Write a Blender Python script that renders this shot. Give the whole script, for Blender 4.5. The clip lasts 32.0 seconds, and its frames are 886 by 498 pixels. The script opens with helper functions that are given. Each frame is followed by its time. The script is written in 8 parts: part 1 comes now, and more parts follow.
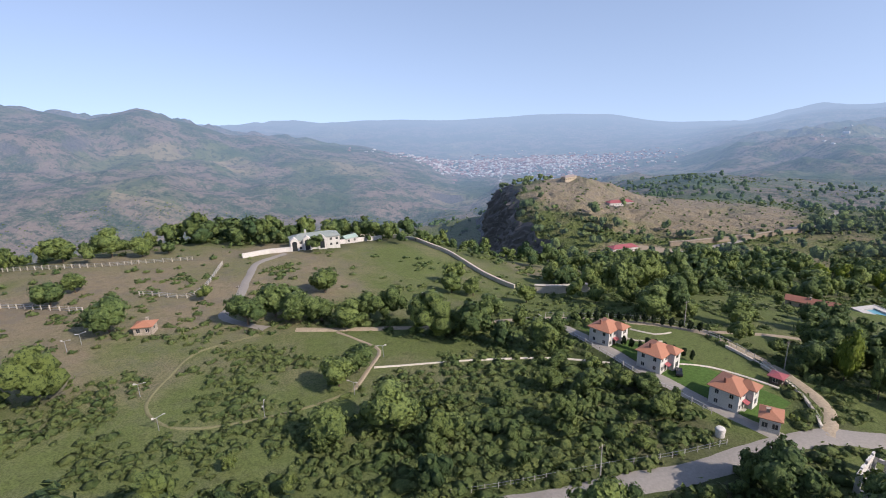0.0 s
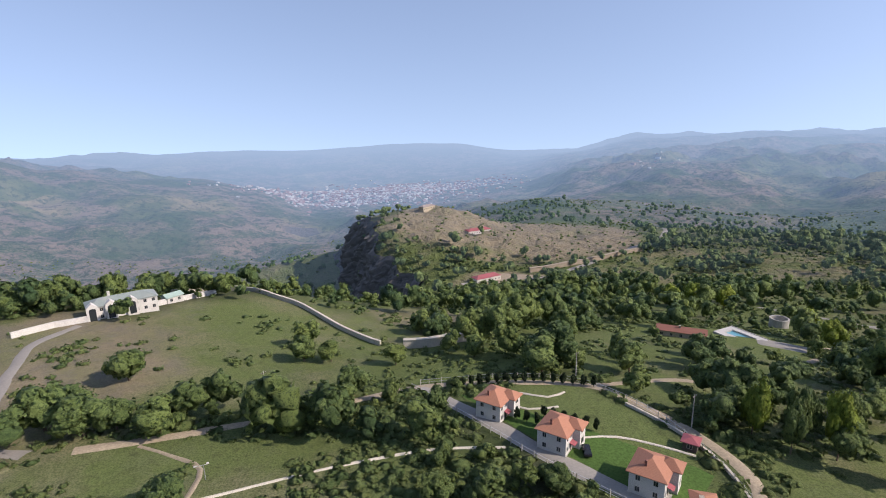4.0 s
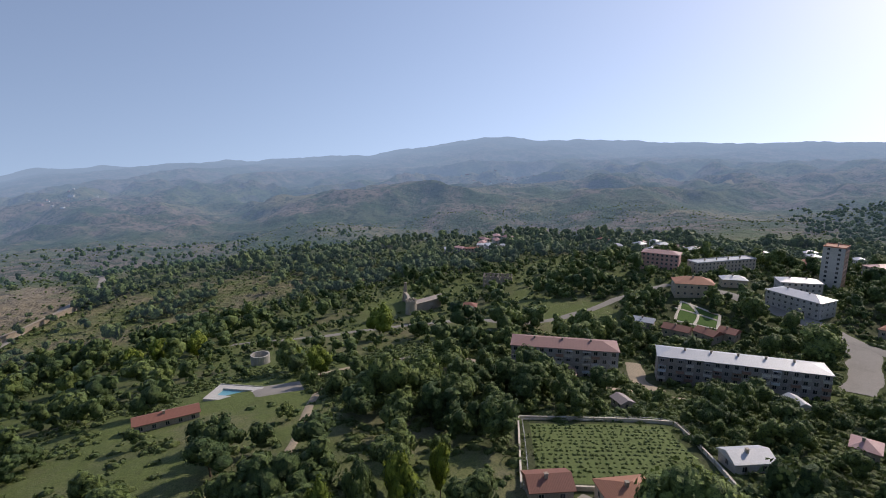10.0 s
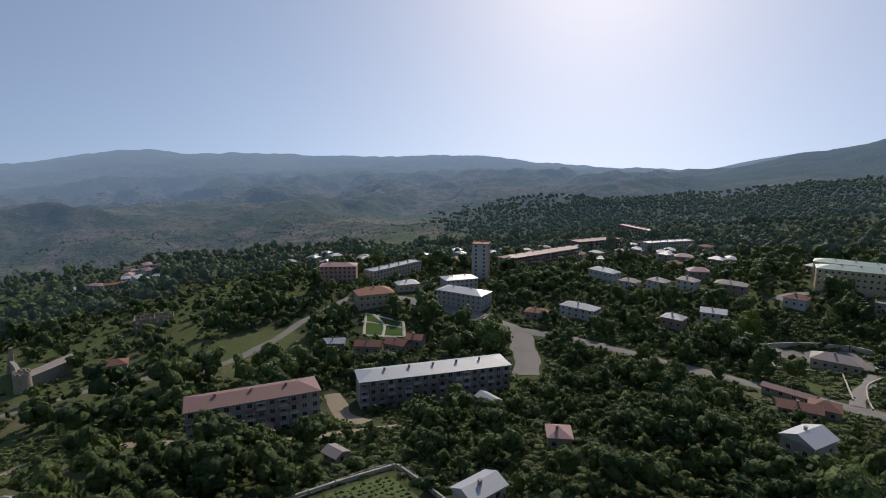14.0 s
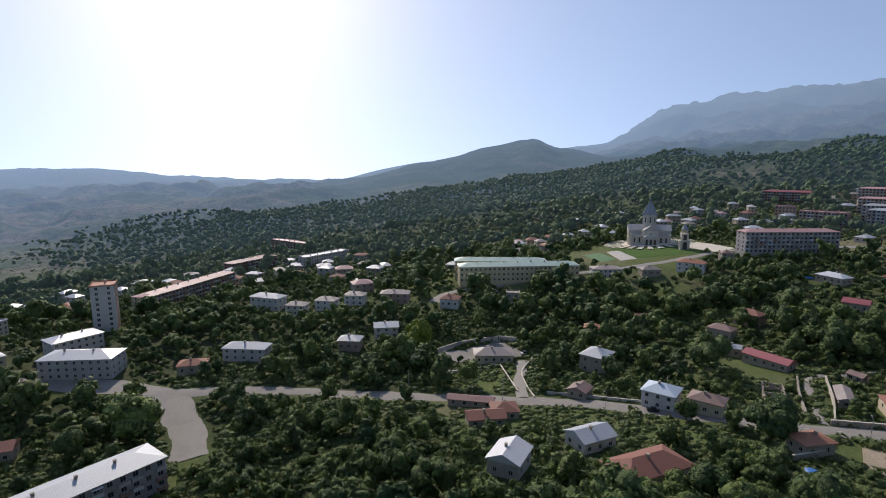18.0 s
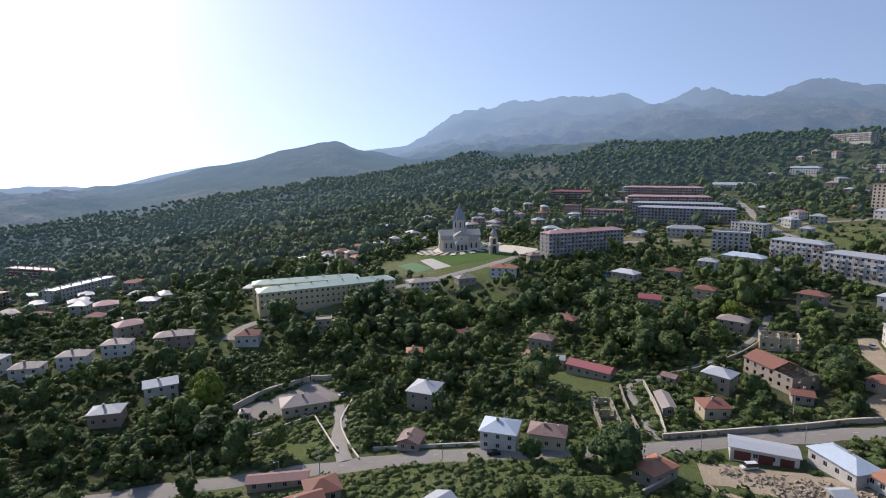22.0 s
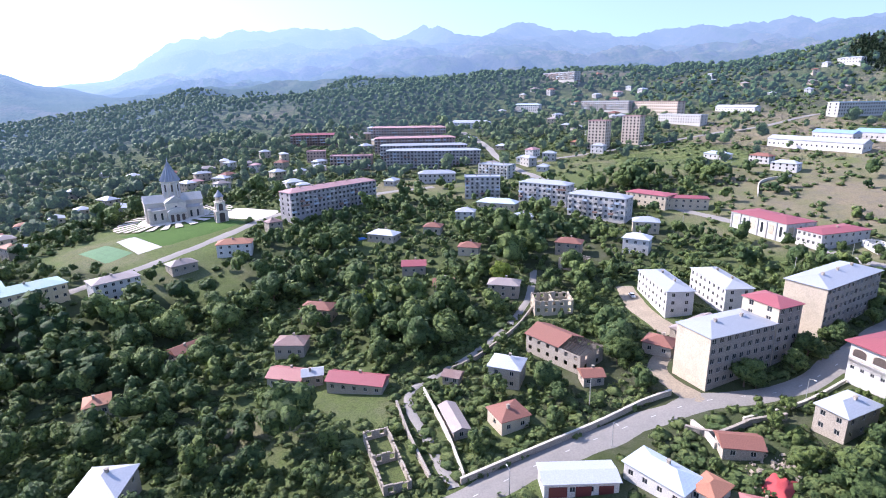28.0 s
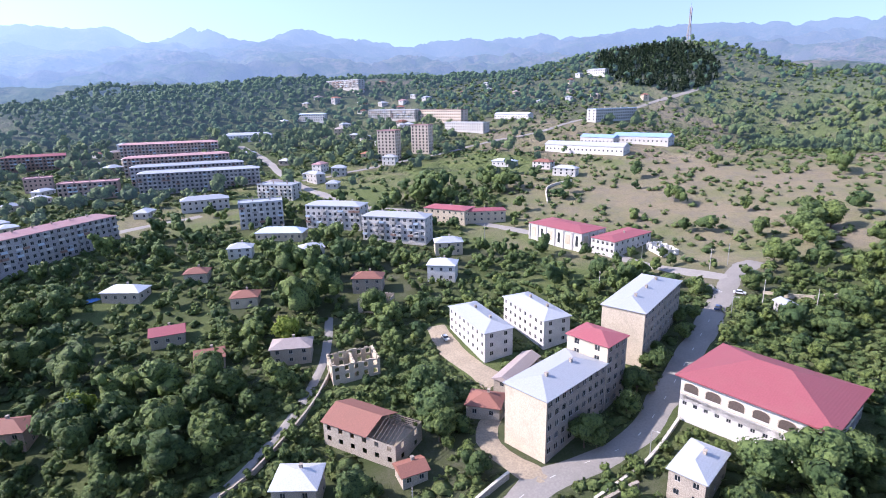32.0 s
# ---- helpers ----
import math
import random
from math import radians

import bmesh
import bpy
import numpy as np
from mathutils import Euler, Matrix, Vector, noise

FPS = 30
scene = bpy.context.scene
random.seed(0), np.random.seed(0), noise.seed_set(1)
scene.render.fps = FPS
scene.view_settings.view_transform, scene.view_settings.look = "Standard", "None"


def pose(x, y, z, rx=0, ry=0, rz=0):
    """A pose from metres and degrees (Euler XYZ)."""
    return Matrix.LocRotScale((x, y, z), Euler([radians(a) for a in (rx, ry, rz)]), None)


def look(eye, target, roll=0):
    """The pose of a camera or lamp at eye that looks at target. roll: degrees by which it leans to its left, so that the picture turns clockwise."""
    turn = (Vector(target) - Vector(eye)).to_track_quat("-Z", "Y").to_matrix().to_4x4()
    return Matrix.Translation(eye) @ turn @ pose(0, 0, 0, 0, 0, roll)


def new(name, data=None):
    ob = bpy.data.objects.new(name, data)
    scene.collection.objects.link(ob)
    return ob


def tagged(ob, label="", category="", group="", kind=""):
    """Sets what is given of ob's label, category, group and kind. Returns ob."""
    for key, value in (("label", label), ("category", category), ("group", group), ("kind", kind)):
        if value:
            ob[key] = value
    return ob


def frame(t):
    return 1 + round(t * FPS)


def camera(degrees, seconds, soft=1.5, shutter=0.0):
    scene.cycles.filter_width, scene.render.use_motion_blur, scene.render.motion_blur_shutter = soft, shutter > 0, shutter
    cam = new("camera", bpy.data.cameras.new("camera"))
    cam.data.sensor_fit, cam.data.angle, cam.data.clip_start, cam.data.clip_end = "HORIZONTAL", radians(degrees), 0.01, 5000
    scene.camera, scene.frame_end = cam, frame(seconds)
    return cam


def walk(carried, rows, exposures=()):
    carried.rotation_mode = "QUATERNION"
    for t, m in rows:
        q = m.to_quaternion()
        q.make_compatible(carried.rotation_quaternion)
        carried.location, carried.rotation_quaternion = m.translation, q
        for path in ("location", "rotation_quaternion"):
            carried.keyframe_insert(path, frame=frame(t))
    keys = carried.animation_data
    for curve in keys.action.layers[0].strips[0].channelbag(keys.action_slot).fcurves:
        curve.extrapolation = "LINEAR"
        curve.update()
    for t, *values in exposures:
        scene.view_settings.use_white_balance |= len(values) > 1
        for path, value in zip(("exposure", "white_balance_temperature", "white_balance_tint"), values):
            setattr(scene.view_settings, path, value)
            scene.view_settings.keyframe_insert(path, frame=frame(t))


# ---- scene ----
cam = camera(78.7, 32.0, soft=1.0)
PATH = [
    (0, (-0.00, -0.00, 104.56), (0.00, 95.65, 75.38), -1.89),
    (0.5, (0.57, 4.98, 104.00), (3.33, 100.74, 75.32), -2.00),
    (1, (0.76, 9.45, 103.90), (6.19, 105.23, 75.68), -1.96),
    (1.5, (0.85, 13.60, 103.72), (9.08, 109.33, 76.00), -1.75),
    (2, (1.39, 18.20, 103.22), (12.89, 113.76, 76.08), -1.66),
    (2.5, (2.13, 22.48, 102.99), (17.51, 117.63, 76.37), -1.62),
    (4.5, (5.82, 39.76, 102.21), (35.07, 132.28, 78.01), -1.20),
    (5, (7.14, 43.94, 101.91), (40.64, 135.16, 78.31), -1.09),
    (5.5, (8.74, 48.02, 101.61), (47.88, 137.08, 78.47), -1.07),
    (6, (10.36, 52.16, 101.17), (56.39, 138.01, 78.54), -0.86),
    (6.5, (12.47, 56.58, 100.28), (66.54, 137.78, 78.30), -0.74),
    (7, (14.67, 60.66, 99.47), (76.61, 136.18, 78.03), -0.59),
    (7.5, (17.10, 64.39, 98.84), (86.67, 133.08, 77.80), -0.42),
    (8, (19.68, 67.64, 99.03), (96.44, 128.24, 78.17), -0.18),
    (8.5, (22.77, 71.08, 98.57), (105.64, 123.09, 77.94), -0.10),
    (9, (25.75, 73.73, 98.72), (113.21, 117.67, 78.22), -0.13),
    (9.5, (29.55, 76.10, 98.56), (120.17, 113.11, 78.10), -0.14),
    (10, (33.31, 78.36, 98.43), (126.28, 109.08, 78.09), -0.16),
    (10.5, (36.79, 80.44, 97.86), (131.76, 104.58, 77.89), -0.05),
    (11, (40.52, 82.35, 97.78), (137.02, 99.66, 78.09), -0.03),
    (11.5, (44.50, 83.98, 97.66), (142.06, 94.07, 78.19), 0.04),
    (12, (48.96, 84.51, 96.96), (147.10, 86.72, 77.89), 0.04),
    (12.5, (53.32, 85.41, 96.63), (151.41, 80.35, 77.84), 0.22),
    (13, (57.55, 85.47, 96.40), (155.15, 73.98, 77.90), 0.15),
    (13.5, (61.57, 85.15, 96.27), (158.03, 66.00, 78.11), 0.14),
    (14, (66.14, 84.75, 96.28), (160.40, 56.59, 78.35), 0.21),
    (14.5, (70.30, 84.24, 96.01), (162.07, 48.61, 78.44), 0.31),
    (15, (75.45, 82.88, 96.35), (163.33, 38.47, 78.89), 0.28),
    (15.5, (79.66, 81.56, 96.10), (164.48, 31.45, 78.96), 0.36),
    (17.5, (98.41, 71.68, 97.14), (163.77, -2.23, 80.87), 0.11),
    (18, (101.71, 68.08, 97.01), (161.12, -10.78, 81.14), -0.05),
    (18.5, (104.82, 64.91, 97.40), (158.25, -18.16, 81.71), -0.07),
    (19, (108.23, 61.67, 98.08), (155.14, -25.28, 82.58), -0.12),
    (19.5, (110.98, 57.76, 98.68), (154.50, -30.94, 83.22), -0.18),
    (20, (113.37, 53.27, 99.23), (155.01, -36.36, 83.96), -0.27),
    (20.5, (115.06, 48.89, 99.52), (155.65, -41.22, 84.30), -0.41),
    (21, (116.75, 43.91, 99.62), (155.82, -46.89, 84.47), -0.48),
    (21.5, (118.08, 39.24, 99.66), (152.72, -53.34, 84.52), -0.51),
    (22, (120.42, 33.83, 99.53), (148.74, -60.79, 83.87), -0.47),
    (22.5, (122.08, 28.69, 99.90), (144.15, -67.44, 83.40), -0.53),
    (23, (123.78, 22.97, 100.35), (140.16, -73.38, 79.17), -0.60),
    (23.5, (124.87, 17.84, 100.59), (137.70, -78.17, 75.76), -0.62),
    (24, (125.63, 12.30, 101.12), (136.18, -83.02, 72.78), -0.62),
    (24.5, (125.65, 7.02, 101.32), (134.15, -88.54, 73.11), -0.65),
    (25, (125.65, 1.03, 101.22), (130.59, -94.86, 73.26), -0.69),
    (25.5, (125.48, -4.17, 101.48), (126.95, -100.20, 73.63), -0.74),
    (27.5, (122.95, -25.99, 102.14), (110.54, -121.39, 74.85), -0.76),
    (28, (121.36, -31.67, 101.95), (105.46, -126.63, 74.92), -0.89),
    (28.5, (119.85, -36.61, 101.97), (99.39, -130.72, 75.05), -1.01),
    (29, (118.23, -42.41, 102.06), (92.53, -135.25, 75.24), -1.06),
    (29.5, (116.08, -47.57, 101.97), (86.04, -139.13, 75.25), -1.14),
    (30, (113.18, -53.07, 102.26), (78.78, -143.10, 75.57), -1.27),
    (30.5, (110.82, -57.80, 102.47), (72.06, -146.05, 75.81), -1.25),
    (31, (107.74, -63.33, 102.65), (64.68, -149.58, 76.07), -1.30),
    (31.5, (104.58, -68.16, 102.56), (58.49, -152.88, 76.14), -1.27),
    (32, (100.87, -73.35, 102.61), (51.46, -156.21, 76.30), -1.22),
]
EXPOSURES = [(0, 0.52, 6950, 19), (6, 0.45, 6950, 19), (8.5, 0.25, 7000, 18), (11, -0.19, 7000, 17), (13, -0.47, 7000, 15), (15, -0.52, 6900, 13), (19, 0.12, 6850, 15), (22.5, 0.36, 6700, 17), (24.2, 1.24, 6050, 23), (28, 1.38, 6000, 25), (32, 1.33, 6050, 26)]
walk(cam, [(t, look(eye, target, roll)) for t, eye, target, roll in PATH], EXPOSURES)

# ---- light ----
SUN_BEARING, SUN_HEIGHT = 122.0, 36.0
world = bpy.data.worlds.new("sky")
scene.world = world
world.use_nodes = True
wn = world.node_tree.nodes
sky = wn.new("ShaderNodeTexSky")
sky.sky_type = "NISHITA"
sky.sun_disc = False
sky.sun_elevation, sky.sun_rotation = radians(SUN_HEIGHT), radians(SUN_BEARING)
sky.altitude, sky.air_density, sky.dust_density, sky.ozone_density = 900, 1.0, 0.8, 0.95
tc, sep, comb, up = wn.new("ShaderNodeTexCoord"), wn.new("ShaderNodeSeparateXYZ"), wn.new("ShaderNodeCombineXYZ"), wn.new("ShaderNodeMath")
up.operation = "MULTIPLY_ADD"
up.use_clamp = True
up.inputs[1].default_value, up.inputs[2].default_value = 0.74, 0.26
world.node_tree.links.new(tc.outputs["Generated"], sep.inputs[0])
world.node_tree.links.new(sep.outputs[0], comb.inputs[0])
world.node_tree.links.new(sep.outputs[1], comb.inputs[1])
world.node_tree.links.new(sep.outputs[2], up.inputs[0])
world.node_tree.links.new(up.outputs[0], comb.inputs[2])
world.node_tree.links.new(comb.outputs[0], sky.inputs[0])
pale = wn.new("ShaderNodeHueSaturation")
pale.inputs["Saturation"].default_value = 0.95
world.node_tree.links.new(sky.outputs[0], pale.inputs["Color"])
world.node_tree.links.new(pale.outputs[0], wn["Background"].inputs[0])
wn["Background"].inputs[1].default_value = 0.16
sun = new("sun", bpy.data.lights.new("sun", "SUN"))
sun.data.energy, sun.data.angle, sun.data.color = 3.4, radians(0.6), (1.0, 0.94, 0.84)
sb, sh = radians(SUN_BEARING), radians(SUN_HEIGHT)
sun.matrix_world = look((900 * math.sin(sb) * math.cos(sh), 900 * math.cos(sb) * math.cos(sh), 900 * math.sin(sh)), (0, 0, 0))


# ---- materials ----
def nodes_of(m):
    m.use_nodes = True
    nt = m.node_tree
    return nt, nt.nodes, nt.nodes["Principled BSDF"]


def noise_tex(nt, scale, detail=4, vec=None, rough=0.6):
    n = nt.nodes.new("ShaderNodeTexNoise")
    n.inputs["Scale"].default_value, n.inputs["Detail"].default_value, n.inputs["Roughness"].default_value = scale, detail, rough
    if vec is not None:
        nt.links.new(vec, n.inputs["Vector"])
    return n.outputs["Fac"]


def ramp(nt, fac, lo, hi):
    n = nt.nodes.new("ShaderNodeMapRange")
    n.inputs["From Min"].default_value, n.inputs["From Max"].default_value = lo, hi
    nt.links.new(fac, n.inputs["Value"])
    return n.outputs["Result"]


def mixc(nt, fac, a, b, mode="MIX"):
    n = nt.nodes.new("ShaderNodeMix")
    n.data_type, n.blend_type = "RGBA", mode
    for sock, v in ((0, fac), (6, a), (7, b)):
        if isinstance(v, (int, float)):
            n.inputs[sock].default_value = v
        elif isinstance(v, tuple):
            n.inputs[sock].default_value = (*v, 1)
        else:
            nt.links.new(v, n.inputs[sock])
    return n.outputs[2]


def coords(nt):
    return nt.nodes.new("ShaderNodeTexCoord").outputs["Object"]


def bump(nt, bsdf, height, strength, dist=0.1):
    n = nt.nodes.new("ShaderNodeBump")
    n.inputs["Strength"].default_value, n.inputs["Distance"].default_value = strength, dist
    nt.links.new(height, n.inputs["Height"])
    nt.links.new(n.outputs[0], bsdf.inputs["Normal"])


def math_node(nt, op, a, b=None):
    n = nt.nodes.new("ShaderNodeMath")
    n.operation = op
    for i, v in enumerate((a, b)):
        if v is None:
            continue
        if isinstance(v, (int, float)):
            n.inputs[i].default_value = v
        else:
            nt.links.new(v, n.inputs[i])
    return n.outputs[0]


def plain(name, color, rough=0.8, metal=0.0, vary=0.25, scale=0.7, stain=0.35, stain_color=None, relief=0.2, spec=None):
    """A weathered surface: fine grain, larger stains, slight relief and a shade of its own for each object."""
    m = bpy.data.materials.new(name)
    nt, ns, b = nodes_of(m)
    co = coords(nt)
    fine, large = noise_tex(nt, scale * 6, 5, co), noise_tex(nt, scale * 0.35, 6, co)
    dark = tuple(c * (1 - vary) for c in color)
    light = tuple(min(0.95, c * (1 + vary)) for c in color)
    col = mixc(nt, ramp(nt, fine, 0.3, 0.7), dark, light)
    st = stain_color or tuple(c * 0.55 for c in color)
    col = mixc(nt, math_node(nt, "MULTIPLY", ramp(nt, large, 0.48, 0.72), stain), col, st)
    rnd = ns.new("ShaderNodeObjectInfo").outputs["Random"]
    hsv = ns.new("ShaderNodeHueSaturation")
    nt.links.new(ramp(nt, rnd, -3.0, 4.0), hsv.inputs["Value"])
    hsv.inputs["Value"].default_value = 1
    val = math_node(nt, "ADD", math_node(nt, "MULTIPLY", rnd, 0.24), 0.88)
    nt.links.new(val, hsv.inputs["Value"])
    nt.links.new(col, hsv.inputs["Color"])
    nt.links.new(hsv.outputs[0], b.inputs["Base Color"])
    b.inputs["Roughness"].default_value, b.inputs["Metallic"].default_value = rough, metal
    if spec is not None:
        b.inputs["Specular IOR Level"].default_value = spec
    if relief:
        bump(nt, b, fine, relief, 0.05)
    return m


def seamed(name, color, rough=0.5, metal=0.0, pitch=0.6, patch=(0.5, 0.45, 0.4), patchy=0.3):
    """Sheet or tile roofing: seams running up the slope, stains and odd replaced sheets."""
    m = plain(name, color, rough, metal, 0.12, 0.5, patchy, patch, 0.0)
    nt, b = m.node_tree, m.node_tree.nodes["Principled BSDF"]
    co = coords(nt)
    w = nt.nodes.new("ShaderNodeTexWave")
    w.bands_direction = "X"
    w.inputs["Scale"].default_value, w.inputs["Distortion"].default_value = 0.314 / pitch, 0.3
    nt.links.new(co, w.inputs["Vector"])
    bump(nt, b, w.outputs["Fac"], 0.22, 0.05)
    return m


MAT = {
    "white": plain("white_plaster", (0.56, 0.54, 0.505), 0.85),
    "cream": plain("cream_plaster", (0.47, 0.40, 0.30), 0.88),
    "ochre": plain("pale_ochre_plaster", (0.62, 0.52, 0.33), 0.88),
    "stone": plain("grey_tan_stone", (0.36, 0.31, 0.25), 0.92, vary=0.4),
    "pinkstone": plain("pink_tuff", (0.40, 0.29, 0.24), 0.9, vary=0.3),
    "pinkwall": plain("pink_plaster", (0.55, 0.33, 0.28), 0.88),
    "grey": plain("grey_plaster", (0.46, 0.44, 0.41), 0.9, vary=0.3),
    "darkgrey": plain("weathered_panel", (0.33, 0.31, 0.30), 0.92, vary=0.35, stain=0.6),
    "tuff": plain("weathered_tuff", (0.27, 0.235, 0.20), 0.92, vary=0.35, stain=0.5),
    "tan": plain("tan_panel", (0.55, 0.46, 0.37), 0.9),
    "brownwall": plain("brown_panel", (0.30, 0.19, 0.15), 0.9, vary=0.3),
    "orange": seamed("orange_tile", (0.37, 0.165, 0.1), 0.75, pitch=0.35, patch=(0.36, 0.17, 0.1)),
    "rust": seamed("rust_red_tile", (0.235, 0.098, 0.07), 0.75, pitch=0.35, patch=(0.2, 0.1, 0.07)),
    "brown": seamed("brown_sheet", (0.22, 0.14, 0.12), 0.6),
    "greybrown": seamed("grey_brown_sheet", (0.30, 0.25, 0.23), 0.6),
    "crimson": seamed("crimson_sheet", (0.31, 0.085, 0.095), 0.55, patch=(0.3, 0.12, 0.11)),
    "red": seamed("red_sheet", (0.34, 0.14, 0.125), 0.55, patch=(0.3, 0.16, 0.13)),
    "pinkroof": seamed("pink_sheet", (0.42, 0.24, 0.23), 0.6),
    "silver": seamed("silver_sheet", (0.41, 0.43, 0.455), 0.5, 0.12, patch=(0.42, 0.42, 0.43)),
    "whiteroof": seamed("white_sheet", (0.5, 0.51, 0.53), 0.45, 0.1, patch=(0.5, 0.5, 0.5)),
    "bluegrey": seamed("pale_blue_sheet", (0.50, 0.58, 0.66), 0.45, 0.2),
    "blue": seamed("blue_sheet", (0.22, 0.34, 0.52), 0.5, 0.1),
    "green": seamed("green_sheet", (0.33, 0.44, 0.38), 0.5, 0.1),
    "dullred": seamed("dull_red_sheet", (0.27, 0.15, 0.135), 0.7, patch=(0.2, 0.13, 0.11)),
    "slate": plain("grey_stone_roof", (0.3, 0.32, 0.36), 0.8, vary=0.2),
    "trim": plain("trim_paint", (0.45, 0.43, 0.4), 0.7),
    "bark": plain("bark", (0.14, 0.10, 0.07), 0.95, relief=0.6),
    "concrete": plain("concrete", (0.42, 0.40, 0.36), 0.9, vary=0.3),
    "paleblock": plain("pale_stone_block", (0.55, 0.50, 0.42), 0.9, vary=0.3),
    "asphalt": plain("worn_asphalt", (0.27, 0.25, 0.225), 0.9, vary=0.12, scale=0.3),
    "dirt": plain("dirt_track", (0.32, 0.262, 0.188), 0.95, vary=0.25, scale=0.3),
    "worngrass": plain("worn_grass", (0.18, 0.175, 0.088), 0.95, vary=0.3, scale=0.5),
    "rubble": plain("rubble", (0.33, 0.275, 0.21), 0.95, vary=0.45),
    "metal": plain("galvanised_metal", (0.45, 0.46, 0.47), 0.5, 0.6),
    "dark": plain("dark_timber_and_shade", (0.08, 0.06, 0.05), 0.8),
}
glass = bpy.data.materials.new("window_glass")
nt, ns, b = nodes_of(glass)
b.inputs["Base Color"].default_value = (0.025, 0.03, 0.035, 1)
b.inputs["Roughness"].default_value = 0.12
rnd = ns.new("ShaderNodeObjectInfo").outputs["Random"]
nt.links.new(math_node(nt, "ADD", math_node(nt, "MULTIPLY", rnd, 0.3), 0.08), b.inputs["Roughness"])
MAT["glass"] = glass


def leaf_material(name, c1, c2, c3, haze=0.0, gap_shade=0.55):
    m = bpy.data.materials.new(name)
    nt, ns, b = nodes_of(m)
    tone = ns.new("ShaderNodeAttribute")
    tone.attribute_name = "tone"
    obj = ns.new("ShaderNodeObjectInfo").outputs["Random"]
    isl = ns.new("ShaderNodeNewGeometry").outputs["Random Per Island"]
    mix = mixc(nt, ramp(nt, math_node(nt, "ADD", tone.outputs["Fac"], math_node(nt, "MULTIPLY", obj, 0.3)), 0.05, 1.1), c1, c2)
    mix = mixc(nt, ramp(nt, isl, 0.5, 1.4), mix, c3)
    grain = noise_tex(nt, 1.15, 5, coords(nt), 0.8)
    # shade between leaf clumps, painted dark into the hollows of the grain
    mix = mixc(nt, ramp(nt, grain, 0.52, 0.38), mix, tuple(c * gap_shade for c in c1))
    bump(nt, b, grain, 1.0, 1.1)
    nt.links.new(mix, b.inputs["Base Color"])
    b.inputs["Roughness"].default_value = 0.6
    b.inputs["Specular IOR Level"].default_value = 0.2
    tr, mx = ns.new("ShaderNodeBsdfTranslucent"), ns.new("ShaderNodeMixShader")
    nt.links.new(mix, tr.inputs[0])
    mx.inputs[0].default_value = 0.16
    nt.links.new(b.outputs[0], mx.inputs[1])
    nt.links.new(tr.outputs[0], mx.inputs[2])
    out = mx.outputs[0]
    # painted haze: some blue emission mixed into the leaves
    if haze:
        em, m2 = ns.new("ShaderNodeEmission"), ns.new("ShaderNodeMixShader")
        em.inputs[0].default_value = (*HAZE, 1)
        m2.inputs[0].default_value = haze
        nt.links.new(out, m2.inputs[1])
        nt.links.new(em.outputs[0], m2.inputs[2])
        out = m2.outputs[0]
    nt.links.new(out, ns["Material Output"].inputs[0])
    return m


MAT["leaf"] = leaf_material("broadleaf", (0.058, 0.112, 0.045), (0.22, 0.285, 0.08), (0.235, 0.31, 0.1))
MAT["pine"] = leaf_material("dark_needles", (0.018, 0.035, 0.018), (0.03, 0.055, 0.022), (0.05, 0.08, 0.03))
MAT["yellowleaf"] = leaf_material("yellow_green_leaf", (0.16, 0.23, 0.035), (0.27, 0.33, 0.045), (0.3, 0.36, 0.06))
MAT["shrub"] = leaf_material("shrub_leaf", (0.085, 0.145, 0.05), (0.195, 0.24, 0.082), (0.21, 0.275, 0.095), gap_shade=0.85)

# ---- relief ----
CENTRE = (80.0, 0.0)
SPOTS_NORTH = [
    (0, 60, 26), (49, 150, 28), (70, 112, 28.5), (30, 120, 27), (-20, 120, 27), (-80, 130, 30), (32, 229, 13), (67, 222, 15), (-25, 324, 15),
    (-57, 272, 23.5), (-110, 240, 27), (79, 166, 25), (120, 150, 21), (185, 200, 6), (235, 236, -9), (204, 143, 10), (20, 285, 11), (100, 330, -15),
    (150, 260, -2), (-140, 330, 14), (-210, 200, 30), (-200, 280, 22), (-290, 250, 22), (-330, 330, -10), (-230, 360, -20),
]
SPOTS_EAST = [
    (240, 100, 4), (257, 30, -2), (176, 102, 17), (184, 62, 18), (172, 38, 19), (174, -63, 12), (120, 10, 21), (330, -74, 3), (380, 24, 2),
    (455, 36, 3), (466, -57, -1), (300, 150, -8), (560, 120, -12), (600, -60, -14), (380, 180, -14),
]
SPOTS_SOUTH = [
    (246, -147, 1.5), (189, -162, 7), (303, -169, 12), (245, -278, 20), (320, -300, 16), (237, -404, 28), (166, -369, 31), (104, -127, 12),
    (101, -135, 13), (-104, -536, 52), (22, -165, 19), (53, -223, 18.5), (-7, -269, 28), (11, -379, 35), (-83, -293, 31), (-20, -135, 24),
    (93, -540, 38), (180, -250, 8), (120, -260, 16), (400, -420, 8),
]
SPOTS_WEST = [
    (-60, -60, 34), (-289, -364, 63), (-331, -491, 78), (-160, -230, 38), (-200, -100, 48), (-60, 0, 28), (-150, 60, 34), (30, -60, 20),
]
SPOTS_HILL = [
    (110, 690, -30), (150, 690, -34), (167, 735, -32), (201, 762, -25), (240, 775, -36), (218, 690, -48), (300, 620, -57), (125, 610, -40), (380, 559, -59), (185, 518, -58), (112, 520, -62),
    (300, 760, -60), (420, 700, -66),
]
